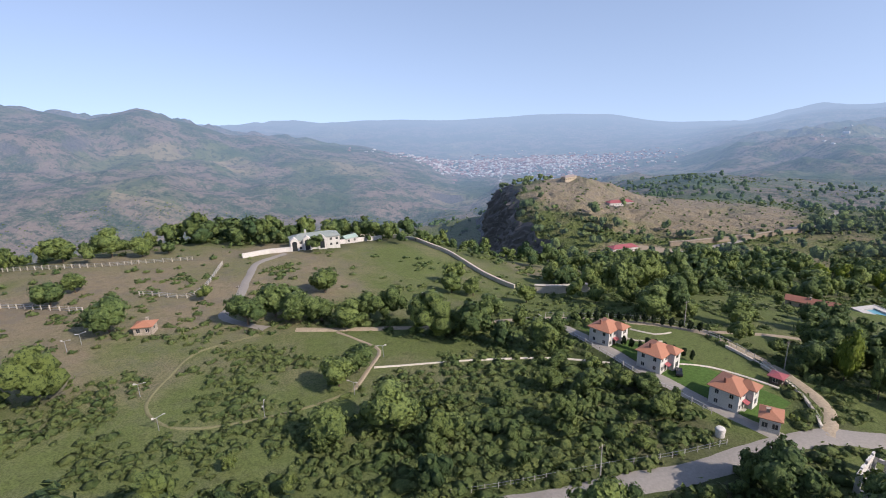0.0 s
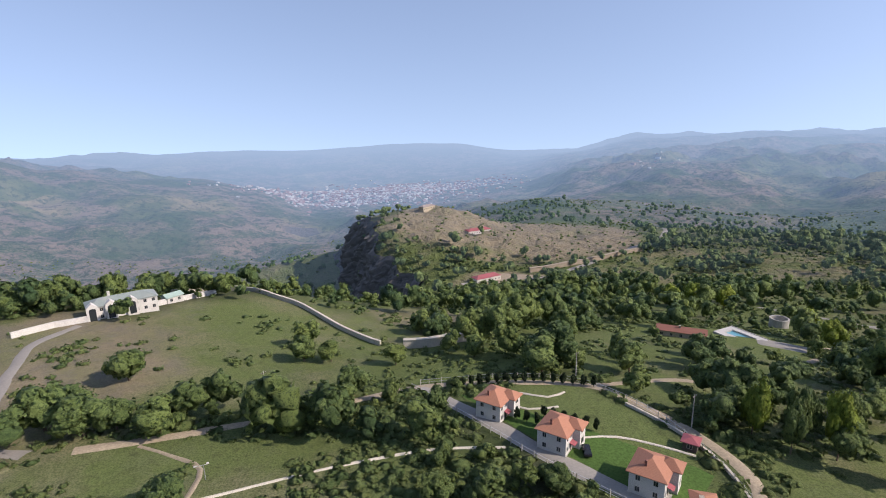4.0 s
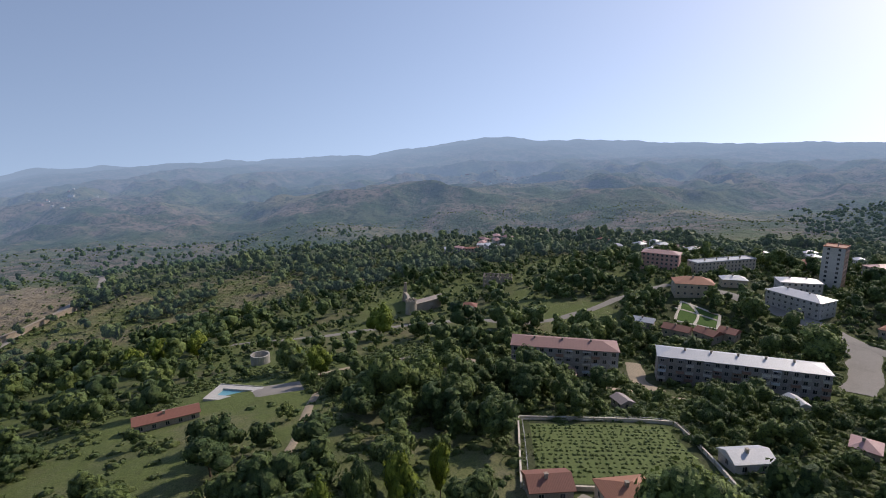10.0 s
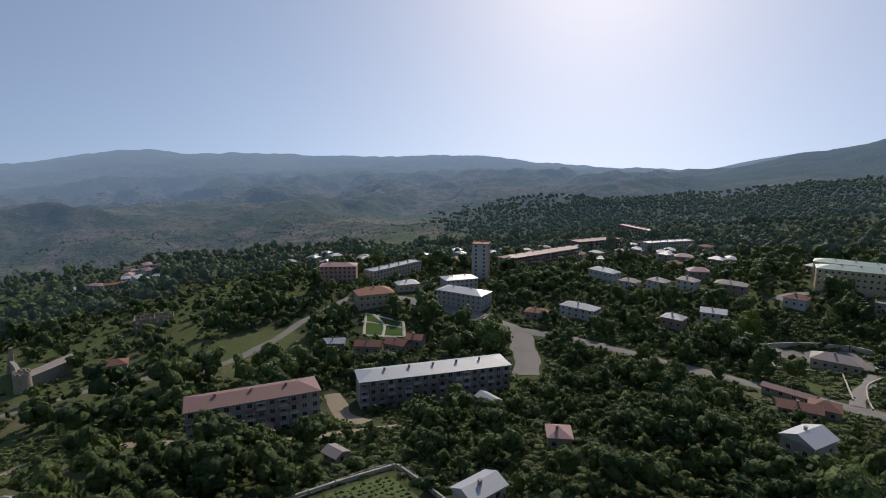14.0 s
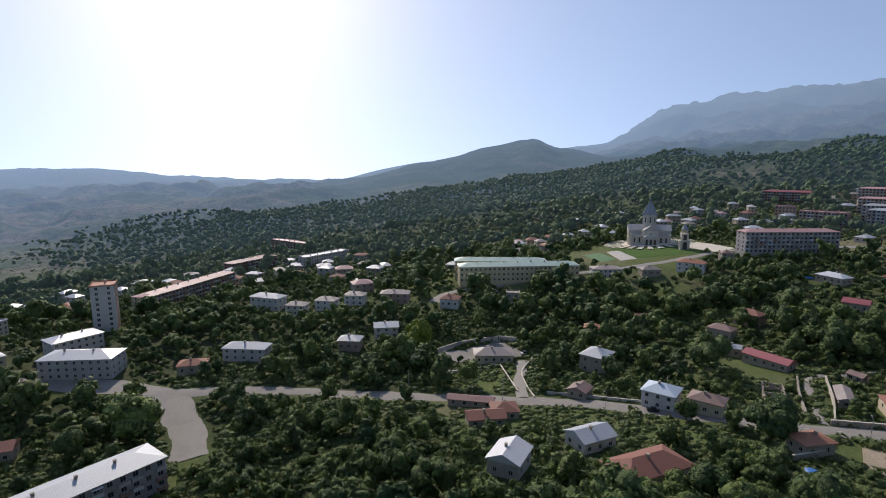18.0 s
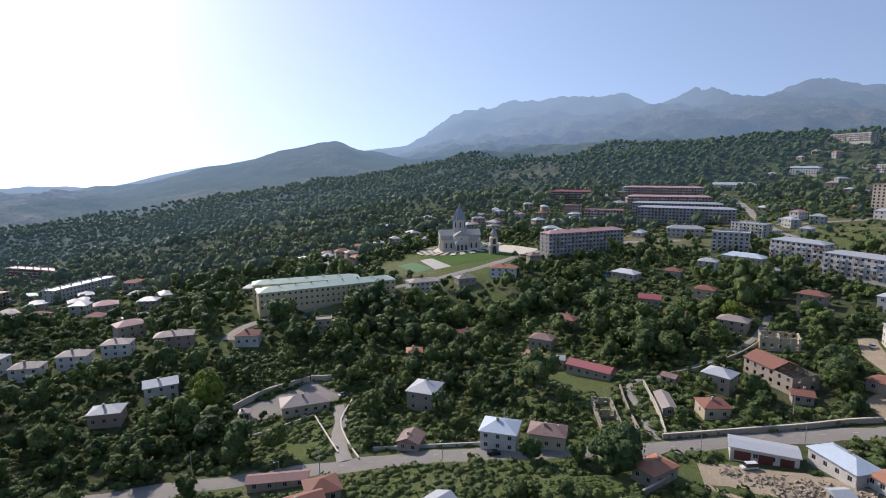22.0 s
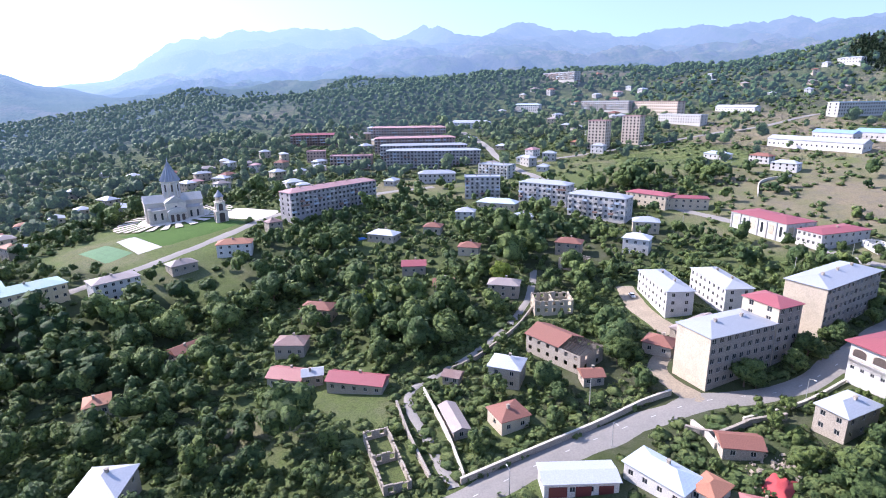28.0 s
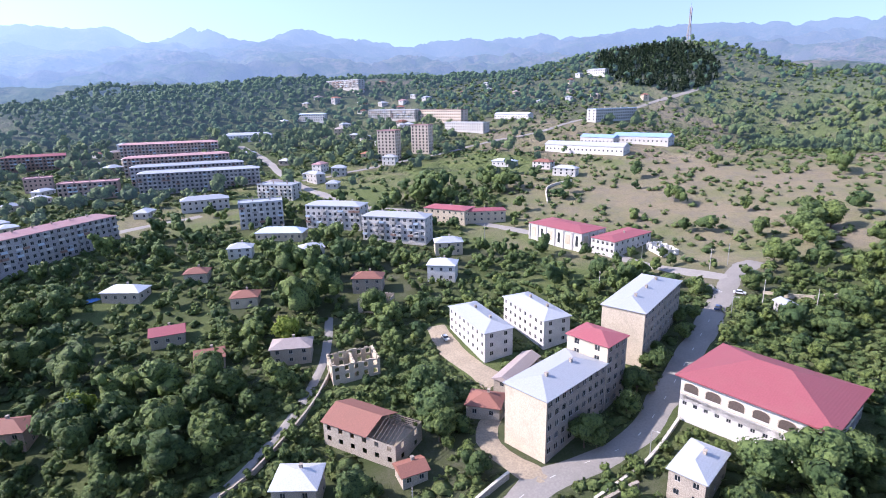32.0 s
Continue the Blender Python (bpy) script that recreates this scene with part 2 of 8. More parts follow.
RIM = [
    (-150, 600, 60), (-120, 700, 40), (-80, 600, 0), (-50, 520, -60), (-25, 560, -90), (-8, 620, -120), (-2, 520, -95), (30, 700, -62),
    (33, 560, -58), (20, 900, -70), (45, 600, -50), (60, 600, -42), (72, 730, -40), (85, 760, -45), (100, 800, -45), (115, 800, -30), (130, 800, -8),
    (145, 800, 22), (160, 800, 48), (175, 800, 58), (190, 800, 66), (205, 850, 88), (218, 950, 115), (230, 930, 135), (245, 720, 92), (262, 600, 80),
]
spots = list(SPOTS_NORTH + SPOTS_EAST + SPOTS_SOUTH + SPOTS_WEST + SPOTS_HILL)
spots += [(CENTRE[0] + r * math.sin(radians(bb)), CENTRE[1] + r * math.cos(radians(bb)), z) for bb, r, z in RIM]
SP = np.array(spots, float)
_k = np.sqrt((SP[:, None, 0] - SP[None, :, 0]) ** 2 + (SP[:, None, 1] - SP[None, :, 1]) ** 2 + 900.0)
_n = len(SP)
_A = np.zeros((_n + 1, _n + 1))
_A[:_n, :_n] = _k - np.eye(_n) * 6
_A[_n, :_n] = _A[:_n, _n] = 1
SW = np.linalg.solve(_A, np.r_[SP[:, 2], 0])


def near_height(x, y):
    k = np.sqrt((x[..., None] - SP[:, 0]) ** 2 + (y[..., None] - SP[:, 1]) ** 2 + 900.0)
    return (k * SW[:-1]).sum(-1) + SW[-1]


# heights of the distance, by bearing, at 1100, 1600, 2300, 3200 and 4600 m
FAR_R = np.array([1100, 1600, 2300, 3200, 4600], float)
FAR = {
    -48: (-190, -100, 110, 20, 60), -40: (-195, -110, 82, 0, 30), -37: (-198, -115, 60, -10, 0), -34: (-200, -120, 26, -20, -60), -30: (-200, -115, 48, -20, -80), -26: (-200, -130, 0, -80, -130),
    -22: (-200, -150, -54, -150, -150), -15: (-200, -175, -112, -220, -155), -10: (-198, -195, -142, -250, -160), -6: (-195, -215, -178, -280, -165), 0: (-190, -230, -270, -300, -170),
    10: (-150, -215, -270, -300, -165), 16: (-110, -190, -260, -290, -180), 22: (-95, -165, -240, -260, -250), 28: (-100, -140, -170, -180, -240), 34: (-110, -130, -150, -140, -115), 45: (-140, -130, -150, -90, -88),
    54: (-130, -80, -160, -120, -75), 63: (-130, -62, -150, -110, -55), 67: (-125, -55, -140, -100, 5), 75: (-125, -70, -130, -60, 80), 88: (-90, -50, -95, -60, 55), 97: (-60, -80, -80, -50, 40), 109: (-50, -60, -60, -45, 57),
    117: (-40, -45, -50, -45, -15), 130: (-15, -10, -5, -20, -60), 140: (0, 20, 92, 60, 90), 151: (35, 60, 196, 120, 230), 154: (45, 70, 145, 120, 215), 159: (62, 95, 110, 160, 260), 167: (98, 116, 110, 220, 575), 180: (118, 132, 140, 300, 583),
    195: (138, 144, 150, 330, 608), 206: (140, 148, 150, 300, 480), 213: (146, 150, 150, 300, 525), 224: (180, 160, 150, 300, 550), 230: (190, 170, 160, 300, 560),
    241: (140, 150, 160, 300, 540), 275: (150, 150, 150, 200, 400),
}
_fb = np.array(sorted(FAR), float)
_fz = np.array([FAR[int(q)] for q in _fb], float)
_fb = np.r_[_fb[-1] - 360, _fb, _fb[0] + 360]
_fz = np.r_[_fz[-1:], _fz, _fz[:1]]


def smooth_interp(q, xs, zs):
    i = np.clip(np.searchsorted(xs, q) - 1, 0, len(xs) - 2)
    f = np.clip((q - xs[i]) / (xs[i + 1] - xs[i]), 0, 1)
    return i, f * f * (3 - 2 * f) * 0.6 + f * 0.4


TABLES = {}


def wave_noise(x, y, size, seed, octaves=4):
    """Smooth value noise on arrays, about -1 to 1."""
    out, amp = np.zeros_like(x, float), 1.0
    for o in range(octaves):
        if seed + o not in TABLES:
            r = np.random.RandomState(seed + o)
            TABLES[seed + o] = (r.rand(64, 64) * 2 - 1, r.rand() * 50, r.rand() * 50)
        tab, ou, ov = TABLES[seed + o]
        u, v = x / size + ou, y / size + ov
        iu, iv = np.floor(u).astype(int), np.floor(v).astype(int)
        fu, fv = u - iu, v - iv
        fu, fv = fu * fu * (3 - 2 * fu), fv * fv * (3 - 2 * fv)
        g = lambda a, c: tab[(iu + a) % 64, (iv + c) % 64]
        out += amp * ((g(0, 0) * (1 - fu) + g(1, 0) * fu) * (1 - fv) + (g(0, 1) * (1 - fu) + g(1, 1) * fu) * fv)
        amp, size = amp * 0.5, size * 0.5
    return out


def far_height(x, y):
    dx, dy = x - CENTRE[0], y - CENTRE[1]
    r, bb = np.hypot(dx, dy), np.degrees(np.arctan2(dx, dy))
    bb = np.where(bb < -60, bb + 360, bb)
    i, f = smooth_interp(bb, _fb, _fz)
    j, g = smooth_interp(r, FAR_R, None)
    z = (_fz[i, j] * (1 - f) + _fz[i + 1, j] * f) * (1 - g) + (_fz[i, j + 1] * (1 - f) + _fz[i + 1, j + 1] * f) * g
    rough = np.clip((r - 900) / 1500, 0, 1) * (1 - 0.8 * np.clip((bb + 16) / 8, 0, 1) * np.clip((30 - bb) / 8, 0, 1) * (r > 1700)) * (1 - 0.7 * np.clip((r - 2600) / 900, 0, 1) * (bb < 155)) * (1 - 0.75 * np.clip((bb - 125) / 8, 0, 1) * np.clip((165 - bb) / 8, 0, 1))
    rough = rough * (1 - 0.85 * (bb < 0) * np.exp(-((r - 2300) / 330) ** 2))
    ridges = 1 - np.abs(wave_noise(x, y, 520, 31, 5)) * 1.4
    return z + rough * (ridges * 84 - 40 + wave_noise(x, y, 210, 93, 3) * 16 + (1 - np.abs(wave_noise(x, y, 170, 97, 3)) * 1.6) * 15) + np.clip((r - 3300) / 1300, 0, 1) * wave_noise(x, y, 900, 77, 2) * 16


def ground_z(x, y):
    x, y = np.asarray(x, float), np.asarray(y, float)
    r = np.hypot(x - CENTRE[0], y - CENTRE[1])
    s = np.clip((r - 760) / 300, 0, 1)
    s = s * s * (3 - 2 * s)
    lump = wave_noise(x, y, 30, 5, 2) * np.clip((r - 60) / 300, 0.25, 1) * 0.6
    n = near_height(x, y) + lump
    n = n + crag(x, y)
    bare = np.exp(-(((x - 240) / 150) ** 2 + ((y - 660) / 150) ** 2) ** 3) * np.clip((x - 95) / 15, 0, 1)
    q = (n + 2.5 * wave_noise(x, y, 60, 23, 2)) / 5.5 % 1
    n = n + bare * 2.6 * (np.clip(q * 2.2 - 1.2, 0, 1) - q)
    if s.max() == 0:
        return n
    return n * (1 - s) + far_height(x, y) * s


def crag(x, y):
    """The cliff in which the bare limestone hill breaks off to its west, with ribs and ledges."""
    edge = x - (92 - 0.05 * (y - 600)) + 10 * np.sin(y / 31.0) + 5 * np.sin(y / 9.0 + 1) + 5 * wave_noise(x, y, 18, 41, 2)
    k = np.clip(edge / 18 + 0.5, 0, 1)
    steps = (np.floor(k * 4) + np.clip((k * 4) % 1 * 3, 0, 1)) / 4
    reach = np.exp(-((y - 668) / 186.0) ** 6) * np.exp(-np.maximum(-edge - 20, 0) / 420.0)
    return -(1 - 0.6 * k - 0.4 * steps) * reach * 96 + wave_noise(x, y, 11, 67, 2) * 1.7 * np.exp(-(((x - 240) / 190) ** 2 + ((y - 680) / 140) ** 2) ** 2) + wave_noise(x, y, 40, 61, 3) * 4 * np.exp(-(((x - 240) / 190) ** 2 + ((y - 680) / 140) ** 2) ** 2)


def gz(x, y):
    return float(ground_z(np.array([x], float), np.array([y], float))[0])


def mesh_np(name, verts, quads, mats=(), index=None, smooth=False):
    me = bpy.data.meshes.new(name)
    verts, quads = np.asarray(verts, np.float32), np.asarray(quads, np.int32)
    k = quads.shape[1]
    me.vertices.add(len(verts))
    me.vertices.foreach_set("co", verts.ravel())
    me.loops.add(quads.size)
    me.loops.foreach_set("vertex_index", quads.ravel())
    me.polygons.add(len(quads))
    me.polygons.foreach_set("loop_start", np.arange(0, quads.size, k, dtype=np.int32))
    for mm in mats:
        me.materials.append(mm)
    if index is not None:
        me.polygons.foreach_set("material_index", np.asarray(index, np.int32))
    me.polygons.foreach_set("use_smooth", np.full(len(quads), smooth))
    me.update(calc_edges=True)
    return me


def float_attribute(me, name, values):
    me.attributes.new(name, "FLOAT", "POINT").data.foreach_set("value", np.asarray(values, np.float32))


# ---- plan of the ground cover: tracks, yards, meadows ----
def track_line(points, step=3.0):
    p = np.array(points, float)
    q = [p[0]]
    for i in range(len(p) - 1):
        a, c = p[max(i - 1, 0)], p[min(i + 2, len(p) - 1)]
        n = max(2, int(np.hypot(*(p[i + 1] - p[i])) / step))
        for k in range(1, n + 1):
            t = k / n
            q.append(0.5 * (2 * p[i] + (p[i + 1] - a) * t + (2 * a - 5 * p[i] + 4 * p[i + 1] - c) * t * t + (3 * p[i] - a - 3 * p[i + 1] + c) * t ** 3))
    return np.array(q)


KEEP_CLEAR = []  # centre lines with half widths, where nothing grows
FOOTPRINTS = []  # x, y, turn, half width, half depth


def ribbon(name, label, category, points, width, material, lift=0.22, cut=True):
    line = track_line(points)
    d = np.gradient(line, axis=0)
    nrm = np.stack([-d[:, 1], d[:, 0]], 1) / np.hypot(d[:, 0], d[:, 1])[:, None]
    cols = 5
    verts = []
    for c in range(cols):
        s = (c / (cols - 1) - 0.5) * width
        wob = 0.12 * width * wave_noise(line[:, 0] + 37 * c, line[:, 1], 9, 3, 2) * (c in (0, cols - 1))
        xy = line + nrm * (s + wob)[:, None]
        verts.append(np.c_[xy, ground_z(xy[:, 0], xy[:, 1]) + lift - (0.25 if c in (0, cols - 1) else 0)])
    n = len(line)
    v = np.concatenate(verts)
    q = [(c * n + i, c * n + i + 1, (c + 1) * n + i + 1, (c + 1) * n + i) for c in range(cols - 1) for i in range(n - 1)]
    ob = new(name, mesh_np(name, v, [a[::-1] for a in q], [MAT[material]], smooth=True))
    tagged(ob, label, category, kind="structure")
    if cut:
        KEEP_CLEAR.append((line, width / 2 + 1.2))
    return ob


# x, y, half axes, trees, shrubs, dryness
ZONES = [
    (208, -88, 34, 13, 0.12, 1.7, 0.3), (168, -101, 30, 13, 0.15, 1.7, 0.3), (250, -66, 30, 14, 0.25, 1.7, 0.3), (132, -110, 22, 10, 0.12, 1.7, 0.3), (228, -114, 22, 12, 0.03, 1.7, 0.1),
    (215, 255, 150, 120, 0.36, 1.2, 0.25), (40, 560, 110, 200, 0.3, 0.9, 0.15), (195, -232, 58, 44, 1.4, 0.4, 0.1),
    (-10, 235, 62, 62, 0.015, 0.10, 0.25), (-130, 200, 90, 85, 0.05, 0.30, 0.75), (-35, 125, 60, 38, 0.05, 0.8, 0.42), (15, 104, 62, 16, 0.5, 1.4, 0.3),
    (-75, 100, 45, 22, 0.05, 0.9, 0.35), (69, 134, 15, 34, 0.0, 0.02, 0.0), (104, 88, 26, 14, 0.04, 0.8, 0.3), (-93, 150, 13, 15, 0.0, 0.4, 0.5), (50, 199, 32, 26, 0.05, 0.3, 0.12), (112, 178, 30, 42, 0.08, 0.22, 0.1), (150, 150, 26, 34, 0.25, 0.7, 0.3), (98, 212, 38, 26, 0.12, 0.3, 0.1), (145, 232, 26, 26, 0.14, 0.4, 0.15), (166, 192, 26, 24, 0.06, 0.2, 0.15),
    (188, 208, 24, 24, 0.02, 0.12, 0.1), (225, 150, 25, 40, 0.25, 0.6, 0.5), (130, 320, 130, 60, 0.42, 0.6, 0.25), (340, 240, 110, 100, 0.24, 1.4, 0.3), (470, 150, 90, 80, 0.5, 0.8, 0.3), (60, 285, 28, 28, 0.08, 0.2, 0.7),
    (285, 690, 170, 150, 0.01, 0.3, 1.0), (185, 505, 45, 25, 0.02, 0.1, 0.8), (400, 450, 130, 100, 0.14, 0.8, 0.45), (410, 470, 45, 35, 1.0, 0.5, 0.2), (330, 130, 60, 45, 0.3, 0.7, 0.25), (124, 112, 30, 22, 0.08, 0.6, 0.2), (377, 228, 26, 20, 0.0, 0.05, 0.0), (348, 100, 34, 26, 0.04, 0.3, 0.15),
    (235, -385, 46, 40, 0.0, 0.02, 0.2), (70, -440, 60, 40, 0.08, 0.35, 0.55), (-45, -470, 80, 70, 0.10, 0.35, 0.35), (-110, -300, 60, 40, 0.06, 0.2, 0.3),
    (-230, -270, 150, 160, 0.05, 0.75, 0.7), (-125, -150, 42, 30, 1.0, 0.6, 0.2), (-150, -440, 60, 50, 0.08, 0.3, 0.2), (-350, -500, 160, 150, 0.1, 0.8, 0.65),
    (-60, -75, 60, 45, 0.12, 0.9, 0.35), (60, -100, 26, 22, 0.3, 0.6, 0.6), (150, -225, 60, 45, 0.9, 0.6, 0.2), (140, -178, 30, 20, 0.25, 1.1, 0.3), (224, -122, 17, 14, 0.05, 1.5, 0.1), (240, -345, 52, 36, 0.0, 0.03, 0.15), (282, -262, 22, 34, 0.05, 0.3, 0.2), (205, -300, 30, 22, 0.25, 0.5, 0.2),
]


def cover(x, y):
    x, y = np.asarray(x, float), np.asarray(y, float)
    t, s, d = np.full(x.shape, 0.88), np.full(x.shape, 1.2), np.full(x.shape, 0.25)
    for zx, zy, rx, ry, zt, zs, zd in ZONES:
        q = np.hypot((x - zx) / rx, (y - zy) / ry) + 0.12 * wave_noise(x, y, 22, 9, 2)
        w = np.clip((1.12 - q) / 0.24, 0, 1)
        t, s, d = t + (zt - t) * w, s + (zs - s) * w, d + (zd - d) * w
    patch = wave_noise(x, y, 34, 15, 3)
    return t * np.clip(0.95 + patch * 0.7, 0.4, 1.5), s * np.clip(0.9 - patch * 0.5, 0.2, 1.5), np.clip(d + patch * 0.25, 0, 1)


def wood_density(x, y):
    """How thickly the far hills are wooded."""
    bb = np.degrees(np.arctan2(x - CENTRE[0], y - CENTRE[1])) % 360
    rr = np.hypot(x - CENTRE[0], y - CENTRE[1])
    q = np.clip((bb - 100) / 15, 0, 1) * np.clip((228 - bb) / 8, 0, 1) * np.clip((2900 - rr) / 300, 0, 1) * (1 - 0.75 * (bb < 128) * np.clip((rr - 1350) / 250, 0, 1))
    q = np.maximum(q, 0.24 * (bb > 226) * (bb < 262) * (rr < 1300))
    bare = np.hypot((x - 240) / 230, (y - 700) / 190) < 1
    q = np.maximum(q, 0.22 * ~bare * ((bb < 60) | (bb > 330)) * (rr < 1250))
    return q * np.clip(0.9 + 0.6 * wave_noise(x, y, 120, 51, 3), 0.15, 1)


# ground near the walk, then the distance beyond it, in one continuous relief
def polar_sheet(name, radii, spokes, mats, far):
    a = np.linspace(0, 2 * math.pi, spokes, endpoint=False)
    R, A = np.meshgrid(radii, a, indexing="ij")
    x, y = CENTRE[0] + R * np.sin(A), CENTRE[1] + R * np.cos(A)
    z = ground_z(x.ravel(), y.ravel())
    v = np.c_[x.ravel(), y.ravel(), z]
    i, k = np.meshgrid(np.arange(len(radii) - 1), np.arange(spokes), indexing="ij")
    k2 = (k + 1) % spokes
    q = np.stack([i * spokes + k, i * spokes + k2, (i + 1) * spokes + k2, (i + 1) * spokes + k], -1).reshape(-1, 4)[:, ::-1]
    me = mesh_np(name, v, q, mats, smooth=True)
    t, s, d = cover(v[:, 0], v[:, 1])
    float_attribute(me, "dry", d)
    if far:
        k = np.clip((R.ravel() - 640) / 120, 0, 1)
        t = t * (1 - k) + wood_density(v[:, 0], v[:, 1]) * k
    float_attribute(me, "wood", np.clip(t, 0, 1))
    float_attribute(me, "reach", R.ravel())
    # strength of the painted haze by bearing, weaker away from the sun
    float_attribute(me, "haze_glow", np.interp(np.degrees(A.ravel()), [0, 160, 178, 200, 235, 290, 360], [1, 1, 0.88, 0.66, 0.6, 0.8, 1]))
    return new(name, me)


def ground_material(name, haze):
    m = bpy.data.materials.new(name)
    nt, ns, b = nodes_of(m)
    co = coords(nt)
    dry, wood = ns.new("ShaderNodeAttribute"), ns.new("ShaderNodeAttribute")
    dry.attribute_name, wood.attribute_name = "dry", "wood"
    n1, n2, n3 = noise_tex(nt, 0.035, 6, co, 0.65), noise_tex(nt, 0.35, 5, co, 0.7), noise_tex(nt, 2.2, 4, co, 0.7)
    grass = mixc(nt, ramp(nt, n2, 0.3, 0.7), (0.115, 0.152, 0.05), (0.18, 0.215, 0.078))
    straw = mixc(nt, ramp(nt, n2, 0.3, 0.7), (0.225, 0.185, 0.12), (0.33, 0.275, 0.185))
    f = math_node(nt, "ADD", math_node(nt, "MULTIPLY", dry.outputs["Fac"], 0.75), math_node(nt, "MULTIPLY", ramp(nt, n1, 0.35, 0.7), 0.45))
    col = mixc(nt, ramp(nt, f, 0.35, 0.85), grass, straw)
    col = mixc(nt, math_node(nt, "MULTIPLY", ramp(nt, n2, 0.52, 0.66), 0.55), col, (0.05, 0.065, 0.026))
    col = mixc(nt, math_node(nt, "MULTIPLY", wood.outputs["Fac"], 0.85), col, (0.046, 0.06, 0.026))
    col = mixc(nt, math_node(nt, "MULTIPLY", math_node(nt, "MULTIPLY", dry.outputs["Fac"], ramp(nt, noise_tex(nt, 0.11, 5, co, 0.75), 0.48, 0.6)), 0.6), col, (0.165, 0.15, 0.135))
    col = mixc(nt, math_node(nt, "MULTIPLY", ramp(nt, n3, 0.46, 0.58), 0.6), col, mixc(nt, ramp(nt, dry.outputs["Fac"], 0.4, 1.0), (0.05, 0.068, 0.026), (0.175, 0.145, 0.1)))
    steep = ns.new("ShaderNodeSeparateXYZ")
    nt.links.new(ns.new("ShaderNodeNewGeometry").outputs["True Normal"], steep.inputs[0])
    rock = mixc(nt, ramp(nt, n2, 0.35, 0.65), (0.06, 0.058, 0.056), (0.15, 0.14, 0.13))
    if haze:
        # bare rock ribs, scrub and fields of the far slopes
        n4, n5 = noise_tex(nt, 0.011, 8, co, 0.72), noise_tex(nt, 0.0036, 5, co, 0.6)
        n6, n7 = noise_tex(nt, 0.045, 6, co, 0.8), noise_tex(nt, 0.16, 4, co, 0.8)
        far = mixc(nt, ramp(nt, n4, 0.44, 0.54), (0.045, 0.075, 0.03), (0.19, 0.15, 0.115))
        far = mixc(nt, math_node(nt, "MULTIPLY", ramp(nt, n7, 0.45, 0.65), 0.6), far, (0.26, 0.21, 0.16))
        cells = ns.new("ShaderNodeTexVoronoi")
        cells.inputs["Scale"].default_value = 0.0062
        nt.links.new(co, cells.inputs["Vector"])
        tint = ns.new("ShaderNodeSeparateColor")
        nt.links.new(cells.outputs["Color"], tint.inputs[0])
        field = mixc(nt, tint.outputs[0], (0.10, 0.135, 0.05), (0.27, 0.225, 0.13))
        far = mixc(nt, math_node(nt, "MULTIPLY", ramp(nt, noise_tex(nt, 0.0021, 4, co, 0.55), 0.54, 0.6), 0.8), far, field)
        far = mixc(nt, math_node(nt, "MULTIPLY", ramp(nt, n5, 0.5, 0.6), 0.75), far, (0.05, 0.088, 0.032))
        far = mixc(nt, math_node(nt, "MULTIPLY", ramp(nt, n6, 0.515, 0.58), 0.8), far, (0.03, 0.05, 0.02))
        reach = ns.new("ShaderNodeAttribute")
        reach.attribute_name = "reach"
        far = mixc(nt, math_node(nt, "MULTIPLY", wood.outputs["Fac"], 0.9), far, (0.036, 0.066, 0.024))
        col = mixc(nt, ramp(nt, reach.outputs["Fac"], 780, 1050), col, far)
        # distance haze painted as a blue emission that grows with reach
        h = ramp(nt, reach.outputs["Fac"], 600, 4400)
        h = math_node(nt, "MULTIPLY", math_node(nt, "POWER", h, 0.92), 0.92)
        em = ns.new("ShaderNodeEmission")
        haze_glow = mixc(nt, ramp(nt, reach.outputs["Fac"], 1800, 4600), HAZE, (0.265, 0.385, 0.565))
        nt.links.new(haze_glow, em.inputs[0])
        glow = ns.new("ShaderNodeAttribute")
        glow.attribute_name = "haze_glow"
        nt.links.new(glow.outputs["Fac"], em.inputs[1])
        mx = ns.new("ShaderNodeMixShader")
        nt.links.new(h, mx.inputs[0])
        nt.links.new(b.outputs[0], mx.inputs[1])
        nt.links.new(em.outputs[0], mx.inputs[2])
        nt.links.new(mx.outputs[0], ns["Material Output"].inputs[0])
    col = mixc(nt, ramp(nt, steep.outputs[2], 0.80, 0.66), col, rock)
    nt.links.new(col, b.inputs["Base Color"])
    b.inputs["Roughness"].default_value, b.inputs["Specular IOR Level"].default_value = 0.95, 0.1
    if haze:
        gully = noise_tex(nt, 0.012, 7, co, 0.7)
        bump(nt, b, math_node(nt, "ADD", gully, math_node(nt, "MULTIPLY", n2, 0.02)), 1.0, 24.0)
    else:
        bump(nt, b, math_node(nt, "ADD", n2, math_node(nt, "MULTIPLY", n3, 0.6)), 0.7, 0.8)
    return m


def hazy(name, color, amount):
    """A far surface with distance haze painted in as a blue glow."""
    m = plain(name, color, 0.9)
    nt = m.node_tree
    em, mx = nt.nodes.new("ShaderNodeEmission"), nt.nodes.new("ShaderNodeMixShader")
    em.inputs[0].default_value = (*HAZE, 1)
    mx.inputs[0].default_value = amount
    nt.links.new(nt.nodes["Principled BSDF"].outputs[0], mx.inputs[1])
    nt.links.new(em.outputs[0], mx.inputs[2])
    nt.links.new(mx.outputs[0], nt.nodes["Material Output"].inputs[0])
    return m


